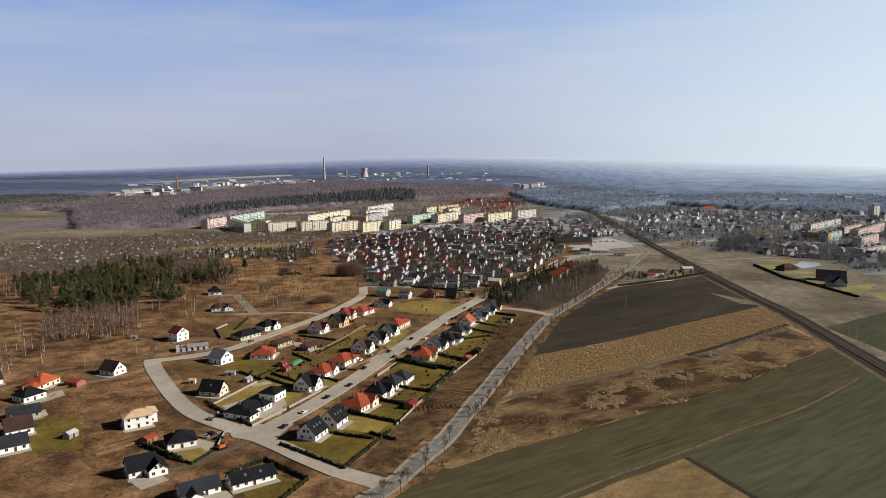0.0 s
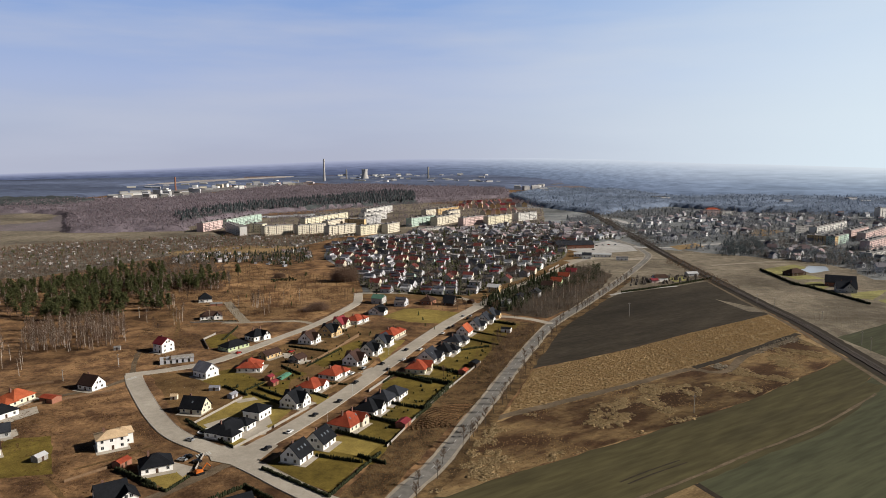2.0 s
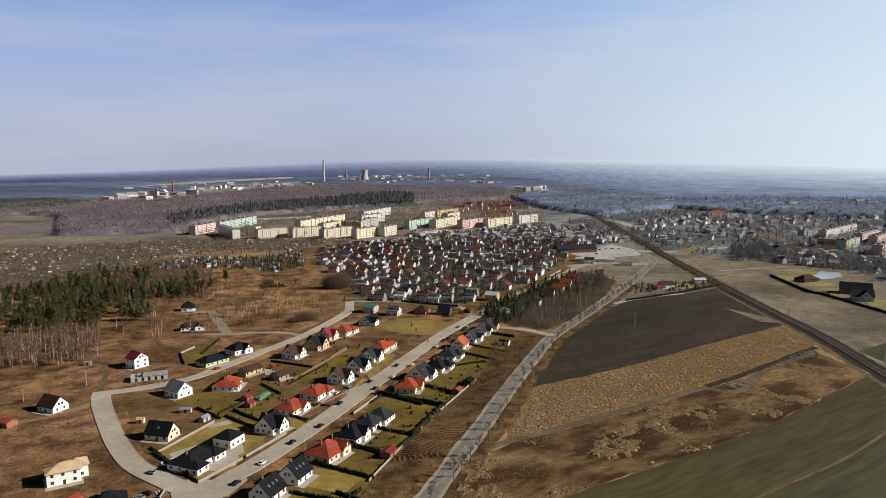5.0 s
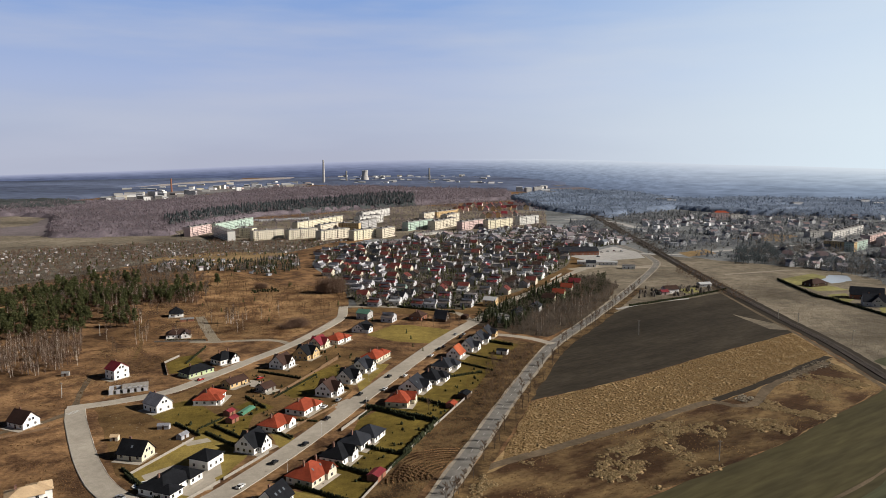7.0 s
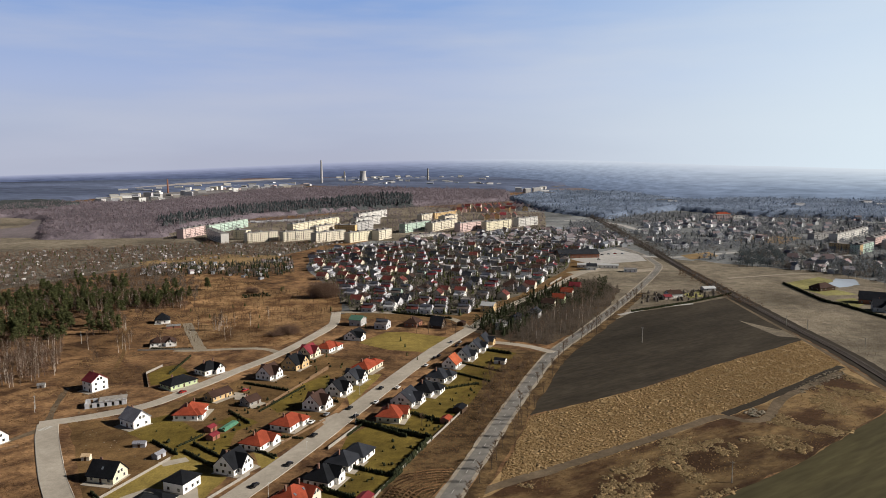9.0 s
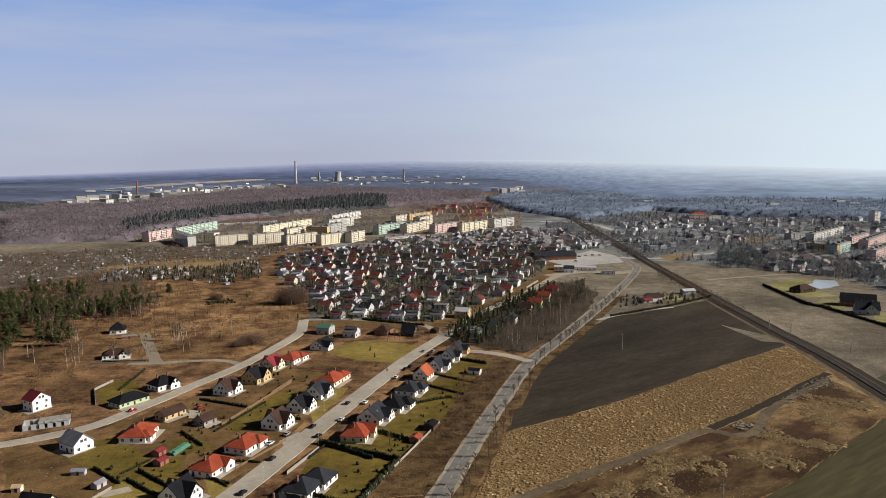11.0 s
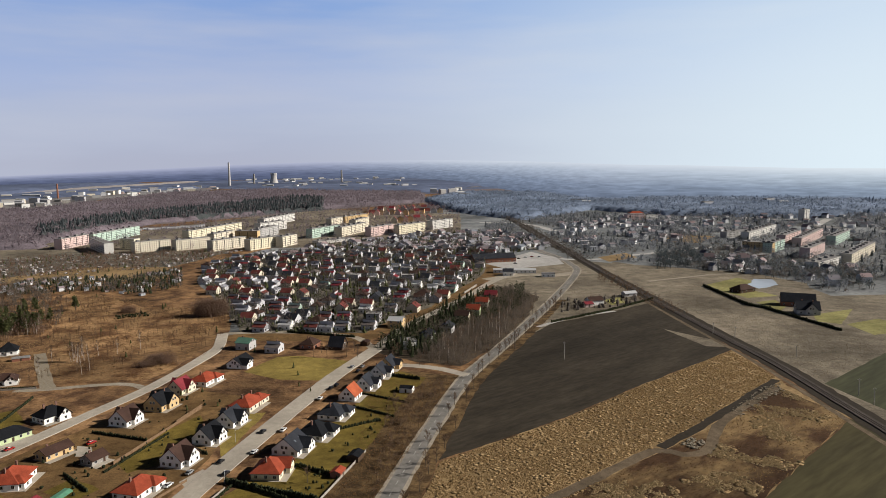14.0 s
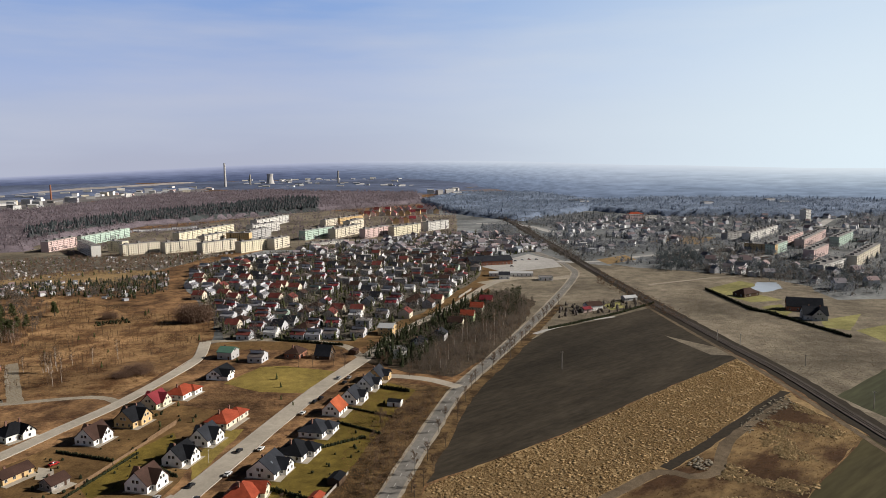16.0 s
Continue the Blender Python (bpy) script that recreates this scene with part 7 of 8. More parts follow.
def fence(a, b, h=1.3, material=None, label="pale concrete garden fence", step=3.0):
    a, b = Vector(a), Vector(b)
    L, ang = (b - a).length, math.degrees(math.atan2(b.y - a.y, b.x - a.x))
    fobj = new("fence")
    fobj.matrix_basis = pose(a.x, a.y, 0, 0, 0, ang)
    n = max(1, round(L / step))
    post = Soup().box(-0.1, -0.1, 0, 0.1, 0.1, h + 0.15).mesh("post", material or M_FENCE)
    panel = Soup().box(0.1, -0.04, 0.05, L / n - 0.1, 0.04, h).mesh("panel", material or M_FENCE)
    for i in range(n + 1):
        part("post", post, fobj, loc=(i * L / n, 0, 0))
        if i < n:
            part("panel", panel, fobj, loc=(i * L / n, 0, 0))
    return tagged(fobj, label, "fence")


for a, b, h, m, lb in (
    ((-64.5, 343.8), (-51.9, 369.0), 1.3, M_FENCE, "pale rendered street wall of the villa"),
    ((-77.4, 319.8), (-65.4, 341.7), 1.3, M_FENCE, "pale rendered street wall of the villa"),
    ((-104.0, 350.0), (-89.6, 385.8), 1.2, M_FENCE, "pale concrete panel fence"),
    ((-23.0, 392.7), (-12.8, 416.6), 1.6, M_FENCE, "pale street wall of the slate-roofed house"),
    ((-10.3, 318.2), (3.4, 354.9), 1.2, M_FENCE, "low concrete fence behind the lawns"),
    ((3.4, 354.9), (17.9, 389.8), 1.2, M_FENCE, "low concrete fence behind the lawns"),
    ((17.9, 389.8), (42.2, 443.7), 1.2, M_FENCE, "low concrete fence behind the lawns"),
    ((-62.5, 449.6), (-38.2, 513.2), 1.4, M_WOOD, "brown wooden garden fence"),
    ((-46.5, 493.8), (-38.5, 515.9), 1.6, M_WOOD, "tall brown wooden garden fence"),
    ((-146.2, 509.5), (-142.0, 524.8), 1.4, M_FENCE, "pale concrete garden fence"),
    ((-146.2, 509.5), (-135.8, 485.1), 1.4, M_FENCE, "pale concrete garden fence"),
    ((-171.7, 562.8), (-136.4, 563.7), 1.0, M_FENCE, "low pale farm fence"),
    ((-45.0, 399.7), (-28.9, 427.6), 1.1, M_WOOD, "low wooden street fence"),
    ((-224.6, 411.5), (-203.9, 419.3), 1.2, M_WOOD, "rough wooden boundary fence"),
    ((-197.6, 379.7), (-162.6, 402.7), 1.2, M_WOOD, "rough wooden boundary fence"),
    ((-135.9, 290.5), (-123.3, 303.5), 1.2, M_WOOD, "pale wooden boundary fence"),
    ((-87.5, 298.6), (-88.5, 314.5), 1.2, M_FENCE, "pale fence at the street bend"),
    ((148.7, 788.7), (167.5, 825.4), 2.0, M_FENCE, "white estate wall beside the street"),
):
    fence(a, b, h, m, lb)


def shed(x, y, rz, L, W, h, roof, wall, label):
    s = new("shed")
    s.matrix_basis = pose(x, y, 0, 0, 0, rz)
    part("wall", wall_mesh(L, W, h, 0.9, "gable", WALLS[wall]), s)
    part("roof", roof_mesh(L, W, h, 0.9, "gable", ROOFS[roof], over=0.25, thick=0.12), s)
    part("door", DOOR, s, loc=(0, -W / 2, 0))
    return tagged(s, label, "shed")


shed(*(-3.6, 342.7), S, 7, 5, 2.4, "wine", "brick", "red garden shed by the back fence")
shed(*(30.2, 422.6), S, 5.5, 4.5, 2.2, "red", "brick", "small red garden shed by the fence")
shed(*(37.7, 437.3), S, 7, 5, 2.4, "black", "timber", "dark timber garden shed")
shed(*(-95.2, 388.1), S, 5.0, 3.2, 2.0, "grey", "pale", "pale grey garden shed with a sheet roof")
shed(*(-107.9, 400.1), 0, 5.5, 2.4, 1.9, "grey", "pale", "pale grey storage shed among debris")
shed(*(-125.4, 387.0), 0, 3.5, 2.4, 2.0, "sand", "cream", "small cream shed beside the black-roofed house")
shed(*(-81.5, 417.1), S, 4.5, 4, 2.2, "wine", "brick", "small red brick garden hut")
shed(*(-77.6, 407.4), S, 5, 4, 2.2, "wine", "brick", "small red-roofed garden hut")
shed(*(-156.6, 312.1), S, 5, 4, 2.4, "metal", "concrete", "grey sheet-metal shed on a lawn")
shed(*(-119.5, 305.1), S, 6, 4.5, 2.4, "red", "brick", "red shed behind the hedge")
shed(*(-189.5, 386.9), G, 9, 6, 2.6, "red", "brick", "red garage beside the orange-roofed house")
shed(*(67.8, 520.2), G, 7, 5, 2.6, "black", "white", "small dark-roofed garden house")
shed(*(-196.3, 487.4), 10, 4, 2.6, 1.8, "felt", "concrete", "small hut at the wood edge")
shed(*(49.8, 622.3), S, 6, 5, 2.6, "brown", "timber", "dark timber hut under trees")
shed(*(-170.0, 628.0), 15, 10, 4, 1.8, "felt", "brick", "low brick farm shed with a felt roof")
pool = new("pool_enclosure", Soup().box(-2.2, -6, 0, 2.2, 6, 0.5).add([(-2.2, -6, 0.5), (2.2, -6, 0.5), (2.2, 6, 0.5), (-2.2, 6, 0.5), (-1.0, -5.8, 1.3), (1.0, -5.8, 1.3), (1.0, 5.8, 1.3), (-1.0, 5.8, 1.3)], [(0, 1, 5, 4), (1, 2, 6, 5), (2, 3, 7, 6), (3, 0, 4, 7), (4, 5, 6, 7)]).mesh("pool_enclosure", M_POOL))
pool.matrix_basis = pose(*(-74.6, 421.6), 0.05, 0, 0, S - 85)
tagged(pool, "green covered garden pool enclosure", "pool")




def garden_pool(x, y, rz, a, b):
    """A rounded basin: a pale rim of stone and dark water inside it."""
    o = new("garden_pool")
    o.matrix_basis = pose(x, y, 0.05, 0, 0, rz)
    n = 28
    ring = [(math.cos(i * math.tau / n), math.sin(i * math.tau / n)) for i in range(n)]
    rim = Soup()
    rim.add([(c * (a + g), q * (b + g), z) for g, z in ((0.5, 0.0), (0.5, 0.35), (0.0, 0.35), (0.0, 0.0)) for c, q in ring],
            [(k * n + i, k * n + (i + 1) % n, (k + 1) * n + (i + 1) % n, (k + 1) * n + i) for k in range(3) for i in range(n)])
    part("rim", rim.mesh("rim", M_FRAME), o, "pale stone rim")
    part("water", Soup().add([(c * a, q * b, 0.22) for c, q in ring], [tuple(range(n))]).mesh("water", M_POOLWATER), o, "dark blue water")
    return tagged(o, "rounded garden pool with dark blue water and pale rim", "pool")


garden_pool(-93.5, 341.0, 20.0, 5.2, 3.0)

# ---- vehicles ----
WHEEL = Soup().tube((0, -0.11, 0), (0, 0.11, 0), 0.32, 0.32, 10).mesh("wheel", M_TYRE)


def loft(sections):
    """A closed shell through cross-sections (x, half width, z low, z high)."""
    s = Soup()
    vs = []
    for x, w, z0, z1 in sections:
        vs += [(x, -w, z0), (x, w, z0), (x, w * 0.94, z1), (x, -w * 0.94, z1)]
    n = len(sections)
    fs = [(4 * i + k, 4 * i + (k + 1) % 4, 4 * i + 4 + (k + 1) % 4, 4 * i + 4 + k) for i in range(n - 1) for k in range(4)]
    return s.add(vs, fs + [(3, 2, 1, 0), (4 * n - 4, 4 * n - 3, 4 * n - 2, 4 * n - 1)])


CAR_PROTO = {}


def car(x, y, rz, paint, label):
    m = pose(x, y, 0.23, 0, 0, rz)
    if paint in CAR_PROTO:
        return tagged(copy_thing(CAR_PROTO[paint], m), label)
    c = new("car")
    c.matrix_basis = m
    part("body", loft([(-2.15, 0.80, 0.35, 0.80), (-2.0, 0.87, 0.28, 0.95), (-0.9, 0.88, 0.24, 0.98), (0.9, 0.88, 0.24, 0.95), (1.9, 0.86, 0.28, 0.82), (2.15, 0.76, 0.35, 0.65)]).mesh("body", PAINTS[paint]), c)
    part("glasshouse", loft([(-1.75, 0.78, 0.95, 1.0), (-1.2, 0.72, 0.95, 1.38), (0.25, 0.72, 0.95, 1.38), (1.0, 0.80, 0.94, 0.98)]).mesh("glasshouse", M_PANE), c)
    part("car_roof", loft([(-1.2, 0.70, 1.385, 1.42), (-0.9, 0.70, 1.385, 1.47), (0.05, 0.70, 1.385, 1.47), (0.28, 0.70, 1.385, 1.42)]).mesh("car_roof", PAINTS[paint]), c)
    for dx in (-1.35, 1.35):
        for dy in (-0.80, 0.80):
            part("wheel", WHEEL, c, loc=(dx, dy, 0.32))
    CAR_PROTO[paint] = tagged(c, label, "car", "parked cars")
    return c


for p, rz, paint, lb in (
    ((-56.0, 336.8), S, "white", "white car parked along the street"), ((-47.3, 358.1), S, "black", "black car parked along the street"),
    ((-37.4, 377.1), S, "black", "black car parked along the street"), ((-31.5, 408.0), S, "black", "dark car parked along the street"),
    ((-18.3, 443.3), S, "black", "dark car parked along the street"), ((-14.4, 431.2), S, "black", "black car parked along the street"),
    ((-29.1, 434.7), S, "silver", "silver car parked on a drive"), ((-35.0, 424.5), S, "white", "white car parked on a drive"),
    ((-4.0, 474.1), S, "black", "dark car parked along the street"), ((-5.4, 451.2), S, "white", "white car parked along the street"),
    ((5.3, 474.6), S, "white", "white car parked along the street"), ((21.5, 516.2), S, "white", "white car parked along the street"),
    ((30.0, 536.7), S, "black", "dark car parked along the street"), ((45.6, 570.1), S, "silver", "silver car parked along the street"),
    ((-99.4, 329.8), 150, "silver", "silver car parked at the bend"), ((39.6, 570.6), S, "silver", "silver car parked along the street"),
    ((42.7, 561.1), S, "black", "dark car parked along the street"), ((-89.1, 306.1), 160, "black", "black car on the street bend"),
    ((-95.9, 308.4), 160, "silver", "silver car in a front drive"), ((-94.3, 311.5), 160, "black", "black car in a front drive"),
    ((-79.1, 474.5), S - 15, "red", "red car parked on a drive"), ((-112.8, 473.5), S - 15, "red", "red car parked before the green bungalow"),
    ((245.5, 995.0), G, "silver", "silver car in the gravel car park"), ((255.5, 997.6), G, "black", "dark car in the gravel car park"), ((266.1, 1005.1), G, "white", "white car in the gravel car park"),
    ((275.5, 1008.0), G, "red", "red car in the gravel car park"), ((284.4, 1005.8), G, "silver", "silver car in the gravel car park"), ((241.1, 958.3), G, "black", "dark car in the gravel car park"),
    ((-62.3, 318.6), S, "black", "black car parked along the street"), ((26.9, 531.9), S, "black", "dark car parked along the street"),
):
    car(*p, rz, paint, lb)

dig = new("excavator")
dig.matrix_basis = pose(*(-84.7, 295.4), 0.1, 0, 0, 40)
for sy in (-1.0, 1.0):
    part("track", loft([(-1.7, 0.25, 0.3, 0.7), (-1.3, 0.28, 0.0, 0.9), (1.3, 0.28, 0.0, 0.9), (1.7, 0.25, 0.3, 0.7)]).mesh("track", M_TYRE), dig, loc=(0, sy, 0))
part("body", loft([(-1.8, 1.1, 0.95, 1.7), (-1.4, 1.2, 0.95, 2.0), (0.6, 1.2, 0.95, 1.9), (1.1, 1.1, 0.95, 1.5)]).mesh("body", PAINTS["orange"]), dig)
part("cab", loft([(-0.1, 0.5, 1.9, 2.9), (0.3, 0.52, 1.9, 3.0), (1.0, 0.5, 1.5, 2.6), (1.1, 0.5, 1.5, 1.9)]).mesh("cab", M_PANE), dig, loc=(0, 0.55, 0))
part("boom", Soup().tube((0.9, -0.3, 1.6), (3.0, -0.3, 3.9), 0.28, 0.22).mesh("boom", PAINTS["orange"]), dig)
part("arm", Soup().tube((3.0, -0.3, 3.9), (4.6, -0.3, 1.9), 0.2, 0.15).mesh("arm", PAINTS["orange"]), dig)
part("bucket", loft([(-0.4, 0.5, 0.0, 0.3), (0.0, 0.5, -0.4, 0.5), (0.5, 0.5, -0.3, 0.2)]).mesh("bucket", M_RAIL), dig, loc=(4.7, -0.3, 1.5))
tagged(dig, "orange tracked excavator standing by the street bend", "excavator")

# ---- poles ----


def pole(x, y, h=8.0, arm=True, label="weathered wooden utility pole", material=None):
    p = new("utility_pole")
    p.matrix_basis = pose(x, y, 0, 0, 0, G)
    part("post", Soup().tube((0, 0, 0), (0, 0, h), 0.22, 0.14, 7).mesh("post", material or M_POST), p)
    if arm:
        part("crossarm", Soup().box(-0.9, -0.06, h - 0.7, 0.9, 0.06, h - 0.55).mesh("crossarm", M_POST), p)
        for dx in (-0.75, 0.75):
            part("insulator", Soup().tube((dx, 0, h - 0.55), (dx, 0, h - 0.3), 0.05, 0.04, 5).mesh("insulator", M_FRAME), p)
    return tagged(p, label, "utility pole", "utility poles")


for p, h in (((170.8, 563.4), 11), ((139.6, 352.3), 9), ((293.6, 604.8), 8), ((296.0, 455.4), 9), ((-218.5, 583.5), 9), ((302.1, 591.2), 8), ((299.2, 470.0), 9), ((-181.4, 452.5), 7), ((-199.8, 421.3), 7), ((313.5, 541.2), 7)):
    pole(*p, h)
for p in ((-178.6, 446.7), (-13.5, 422.6), (-31.7, 388.2), (-40.2, 349.2), (-15.1, 465.0)):
    L_ = new("street_lamp")
    L_.matrix_basis = pose(*p, 0, 0, 0, S)
    part("post", Soup().tube((0, 0, 0), (0, 0, 5.5), 0.08, 0.05, 6).mesh("post", M_FRAME), L_)
    part("lamp_head", loft([(-0.1, 0.1, 5.45, 5.6), (0.7, 0.12, 5.5, 5.62)]).mesh("lamp_head", M_FRAME), L_)
    tagged(L_, "slim pale street lamp beside the paving", "street lamp", "street lamps")

# ---- trees ----


def bare_tree_meshes(seed, h, r, spread, trunk_mat, twig_mat, low=0.25, limbs=9, twigs=16, fine=0.085):
    rnd = random.Random(seed)
    t, c = Soup(), Soup()
    bend = Vector((rnd.uniform(-0.04, 0.04) * h, rnd.uniform(-0.04, 0.04) * h, h * 0.55))
    top = Vector((bend.x * 1.6, bend.y * 1.6, h * 0.97))
    t.tube((0, 0, -0.1), bend, r, r * 0.6, 6)
    t.tube(bend, top, r * 0.6, r * 0.15, 5)
    for i in range(limbs):
        f = low + (0.92 - low) * (i + rnd.random()) / limbs
        base = bend * (f / 0.55) if f < 0.55 else bend.lerp(top, (f - 0.55) / 0.42)
        a = rnd.uniform(0, math.tau)
        ln = spread * h * rnd.uniform(0.6, 1.1) * (1.15 - f * 0.6)
        tip = base + Vector((math.cos(a) * ln, math.sin(a) * ln, ln * rnd.uniform(0.7, 1.4)))
        tip.z = min(tip.z, h * 1.02)
        t.tube(base, tip, r * 0.28, r * 0.07, 3)
        for k in range(twigs):
            g = rnd.uniform(0.25, 1.0)
            b0 = base.lerp(tip, g)
            d = Vector((rnd.gauss(0, 1), rnd.gauss(0, 1), rnd.gauss(0.5, 0.8))).normalized() * h * rnd.uniform(0.05, 0.11)
            w = Vector((rnd.gauss(0, 1), rnd.gauss(0, 1), rnd.gauss(0, 1))).normalized() * fine
            c.add([b0 - w, b0 + w, b0 + d], [(0, 1, 2)])
    return t.mesh("trunk", trunk_mat), c.mesh("crown", twig_mat)


def pine_meshes(seed, h):
    rnd = random.Random(seed)
    t, c = Soup(), Soup()
    t.tube((0, 0, -0.1), (0, 0, h * 0.95), 0.17, 0.05, 6)
    for i in range(60):
        z = h * rnd.uniform(0.35, 1.0)
        rr = (1.0 - (z / h)) * 3.4 + 0.7
        a = rnd.uniform(0, math.tau)
        q = rr * math.sqrt(rnd.random())
        p = Vector((math.cos(a) * q, math.sin(a) * q, z))
        if i % 5 == 0:
            t.tube((0, 0, z - 0.4), p, 0.06, 0.02, 3)
        for k in range(5):
            d = [Vector((rnd.gauss(0, 1), rnd.gauss(0, 1), rnd.gauss(0, 0.7))) * 0.62 for _ in range(3)]
            c.add([p + d[0], p + d[1], p + d[2]], [(0, 1, 2)])
    return t.mesh("trunk", M_BARK), c.mesh("crown", M_NEEDLE)


def tree(name, meshes, x, y, rz, label, category, group):
    o = new(name)
    o.matrix_basis = pose(x, y, 0, 0, 0, rz)
    part("trunk", meshes[0], o)
    part("crown", meshes[1], o)
    return tagged(o, label, category, group)


BIRCH = [bare_tree_meshes(i, 10.5 + i * 0.7, 0.15, 0.17, M_BIRCH, M_TWIG, low=0.3, limbs=12, twigs=30, fine=0.06) for i in range(5)]
LIME = [bare_tree_meshes(20 + i, 6.5 + i * 1.0, 0.13, 0.30, M_BARK, M_TWIG, low=0.35, limbs=13, twigs=38, fine=0.06) for i in range(4)]
PINE = [pine_meshes(40 + i, 10 + i) for i in range(5)]
BIRCHES = [(-257.6, 482.0), (-288.9, 553.0), (-256.9, 556.9), (-225.9, 573.3), (-198.5, 506.6), (-210.9, 488.2), (-235.7, 483.6)]
BIRCHES2 = [(-245.5, 382.3), (-304.6, 478.9), (-300.8, 526.3), (-266.3, 491.5), (-222.9, 434.4), (-231.3, 411.9)]
BIRCHES3 = [(-407.3, 663.5), (-420.9, 723.6), (-395.0, 738.4), (-341.7, 734.7), (-247.2, 763.3), (-225.6, 694.8), (-259.1, 667.6), (-307.6, 607.0)]
BELT = [(-261.4, 671.4), (-247.6, 702.4), (-213.9, 683.2), (-211.5, 697.9), (-183.3, 698.3), (-189.9, 719.2), (-233.1, 728.9), (-270.7, 742.3), (-295.1, 736.7)]
for zone, cnt, seed in ((BIRCHES, 130, 71), (BIRCHES2, 24, 72), (BIRCHES3, 80, 73), ([(91.3, 581.7), (141.1, 685.5), (186.9, 733.0), (181.5, 689.2), (126.7, 591.0), (103.1, 567.6)], 22, 74), (BELT, 70, 78), ([(-227.6, 616.3), (-202.2, 620.4), (-213.0, 642.6), (-242.3, 649.3)], 14, 79), ([(-148.3, 616.9), (-124.9, 611.3), (-130.6, 632.8), (-152.6, 638.6)], 9, 80), ([(-209.0, 557.9), (-200.6, 600.2), (-142.6, 596.5), (-138.6, 646.0), (-91.8, 642.9), (-124.5, 577.6), (-150.6, 554.3)], 16, 75)):
    rnd = random.Random(seed)
    for x, y in spots(zone, cnt, seed):
        tree("birch_tree", BIRCH[rnd.randrange(5)], float(x), float(y), rnd.uniform(0, 360), "slender leafless birch with pale bark", "birch", "birches")
strew("birch_saplings", THIN, spots(BIRCHES, 170, 76), (7, 12), island_mat("birch_stems", (0.33, 0.245, 0.19), (0.13, 0.088, 0.065)), "thin leafless birch saplings in the grove", "saplings", 76)
strew("belt_twigs", FINE + THIN[:4], spots(BELT, 150, 90), (4, 9), M_THICKET, "reddish bare twigs among pines and birches", "thicket", 90)
strew("grove_twigs", FINE, spots(BIRCHES, 90, 77), (5, 9), M_THICKET, "reddish bare twigs of the birch grove", "thicket", 77)
TALL = bare_tree_meshes(60, 15.0, 0.30, 0.24, M_BARK, M_TWIG, low=0.35, limbs=16, twigs=26)
tree("roadside_tree", TALL, *(146.5, 591.9), 20.0, "tall leafless tree on the road verge", "tree", "trees along the road")
PINES = [(-316.2, 576.6), (-401.5, 713.0), (-348.0, 735.6), (-346.7, 763.9), (-353.2, 801.9), (-312.9, 761.5), (-251.6, 645.5), (-231.9, 584.4), (-264.4, 576.5)]
PINES2 = [(-223.6, 601.2), (-240.4, 644.7), (-231.1, 677.1), (-202.7, 610.8)]
PINES3 = [(-328.1, 748.1), (-350.4, 811.8), (-317.3, 809.3), (-207.6, 739.4), (-194.0, 681.6), (-249.8, 653.8)]
for zone, cnt, seed in ((PINES, 190, 81), (PINES2, 16, 82), (PINES3, 40, 83), (BELT, 60, 88), ([(-320.5, 786.0), (-263.7, 778.6), (-285.8, 829.4), (-350.3, 843.8)], 22, 89), ([(-235.9, 727.5), (-240.7, 781.7), (-188.9, 797.8), (-173.6, 706.9)], 14, 84)):
    rnd = random.Random(seed)
    for x, y in spots(zone, cnt, seed):
        tree("pine_tree", PINE[rnd.randrange(5)], float(x), float(y), rnd.uniform(0, 360), "dark green Scots pine with a bare lower trunk", "pine", "pines of the wood")
for zone, cnt, seed in ((PINES, 330, 85), (PINES3, 300, 86), (PINES2, 50, 87)):
    strew("pine_wood_thicket", FINE + THIN[:4], spots(zone, cnt, seed), (4, 8), M_THICKET, "leafless trees among the pines", "thicket", seed)
rnd = random.Random(91)
for p in ((-4.3, 259.0), (30.8, 332.9), (26.0, 320.8), (49.9, 377.7), (46.6, 368.9), (60.7, 403.0), (66.1, 417.2), (70.6, 427.3), (76.3, 441.8), (84.8, 463.5), (95.2, 492.6), (104.1, 518.0), (111.1, 537.6), (122.6, 561.9), (133.2, 581.8), (146.0, 597.6), (142.9, 592.7), (3.4, 280.9), (13.4, 299.8), (209.4, 707.0), (186.0, 688.8)):
    tree("roadside_tree", LIME[rnd.randrange(4)], *p, rnd.uniform(0, 360), "small leafless tree on the road verge", "tree", "trees along the road")
line = smooth_line(HIGHWAY[2:13], 14.0)
for p, n in zip(line, normals(line)):
    q = p - n * (6.4 + rnd.uniform(-0.8, 1.0)) + Vector((rnd.uniform(-1.5, 1.5), rnd.uniform(-3, 3), 0))
    if all((q.x - o.location.x) ** 2 + (q.y - o.location.y) ** 2 > 30 for o in scene.objects if o.name.startswith("roadside_tree")):
        tree("roadside_tree", LIME[rnd.randrange(4)], q.x, q.y, rnd.uniform(0, 360), "small leafless tree on the road verge", "tree", "trees along the road")
for p in ((24.3, 597.6), (20.5, 608.7), (36.5, 595.2), (42.0, 607.2), (43.5, 593.9), (18.4, 418.2), (69.6, 588.8), (65.7, 583.3), (58.7, 497.3), (80.4, 567.9), (15.5, 599.3), (-201.3, 650.1), (-191.7, 541.6), (-187.8, 538.6)):
    tree("garden_tree", LIME[rnd.randrange(4)], *p, rnd.uniform(0, 360), "leafless garden tree beside the houses", "tree", "garden trees")

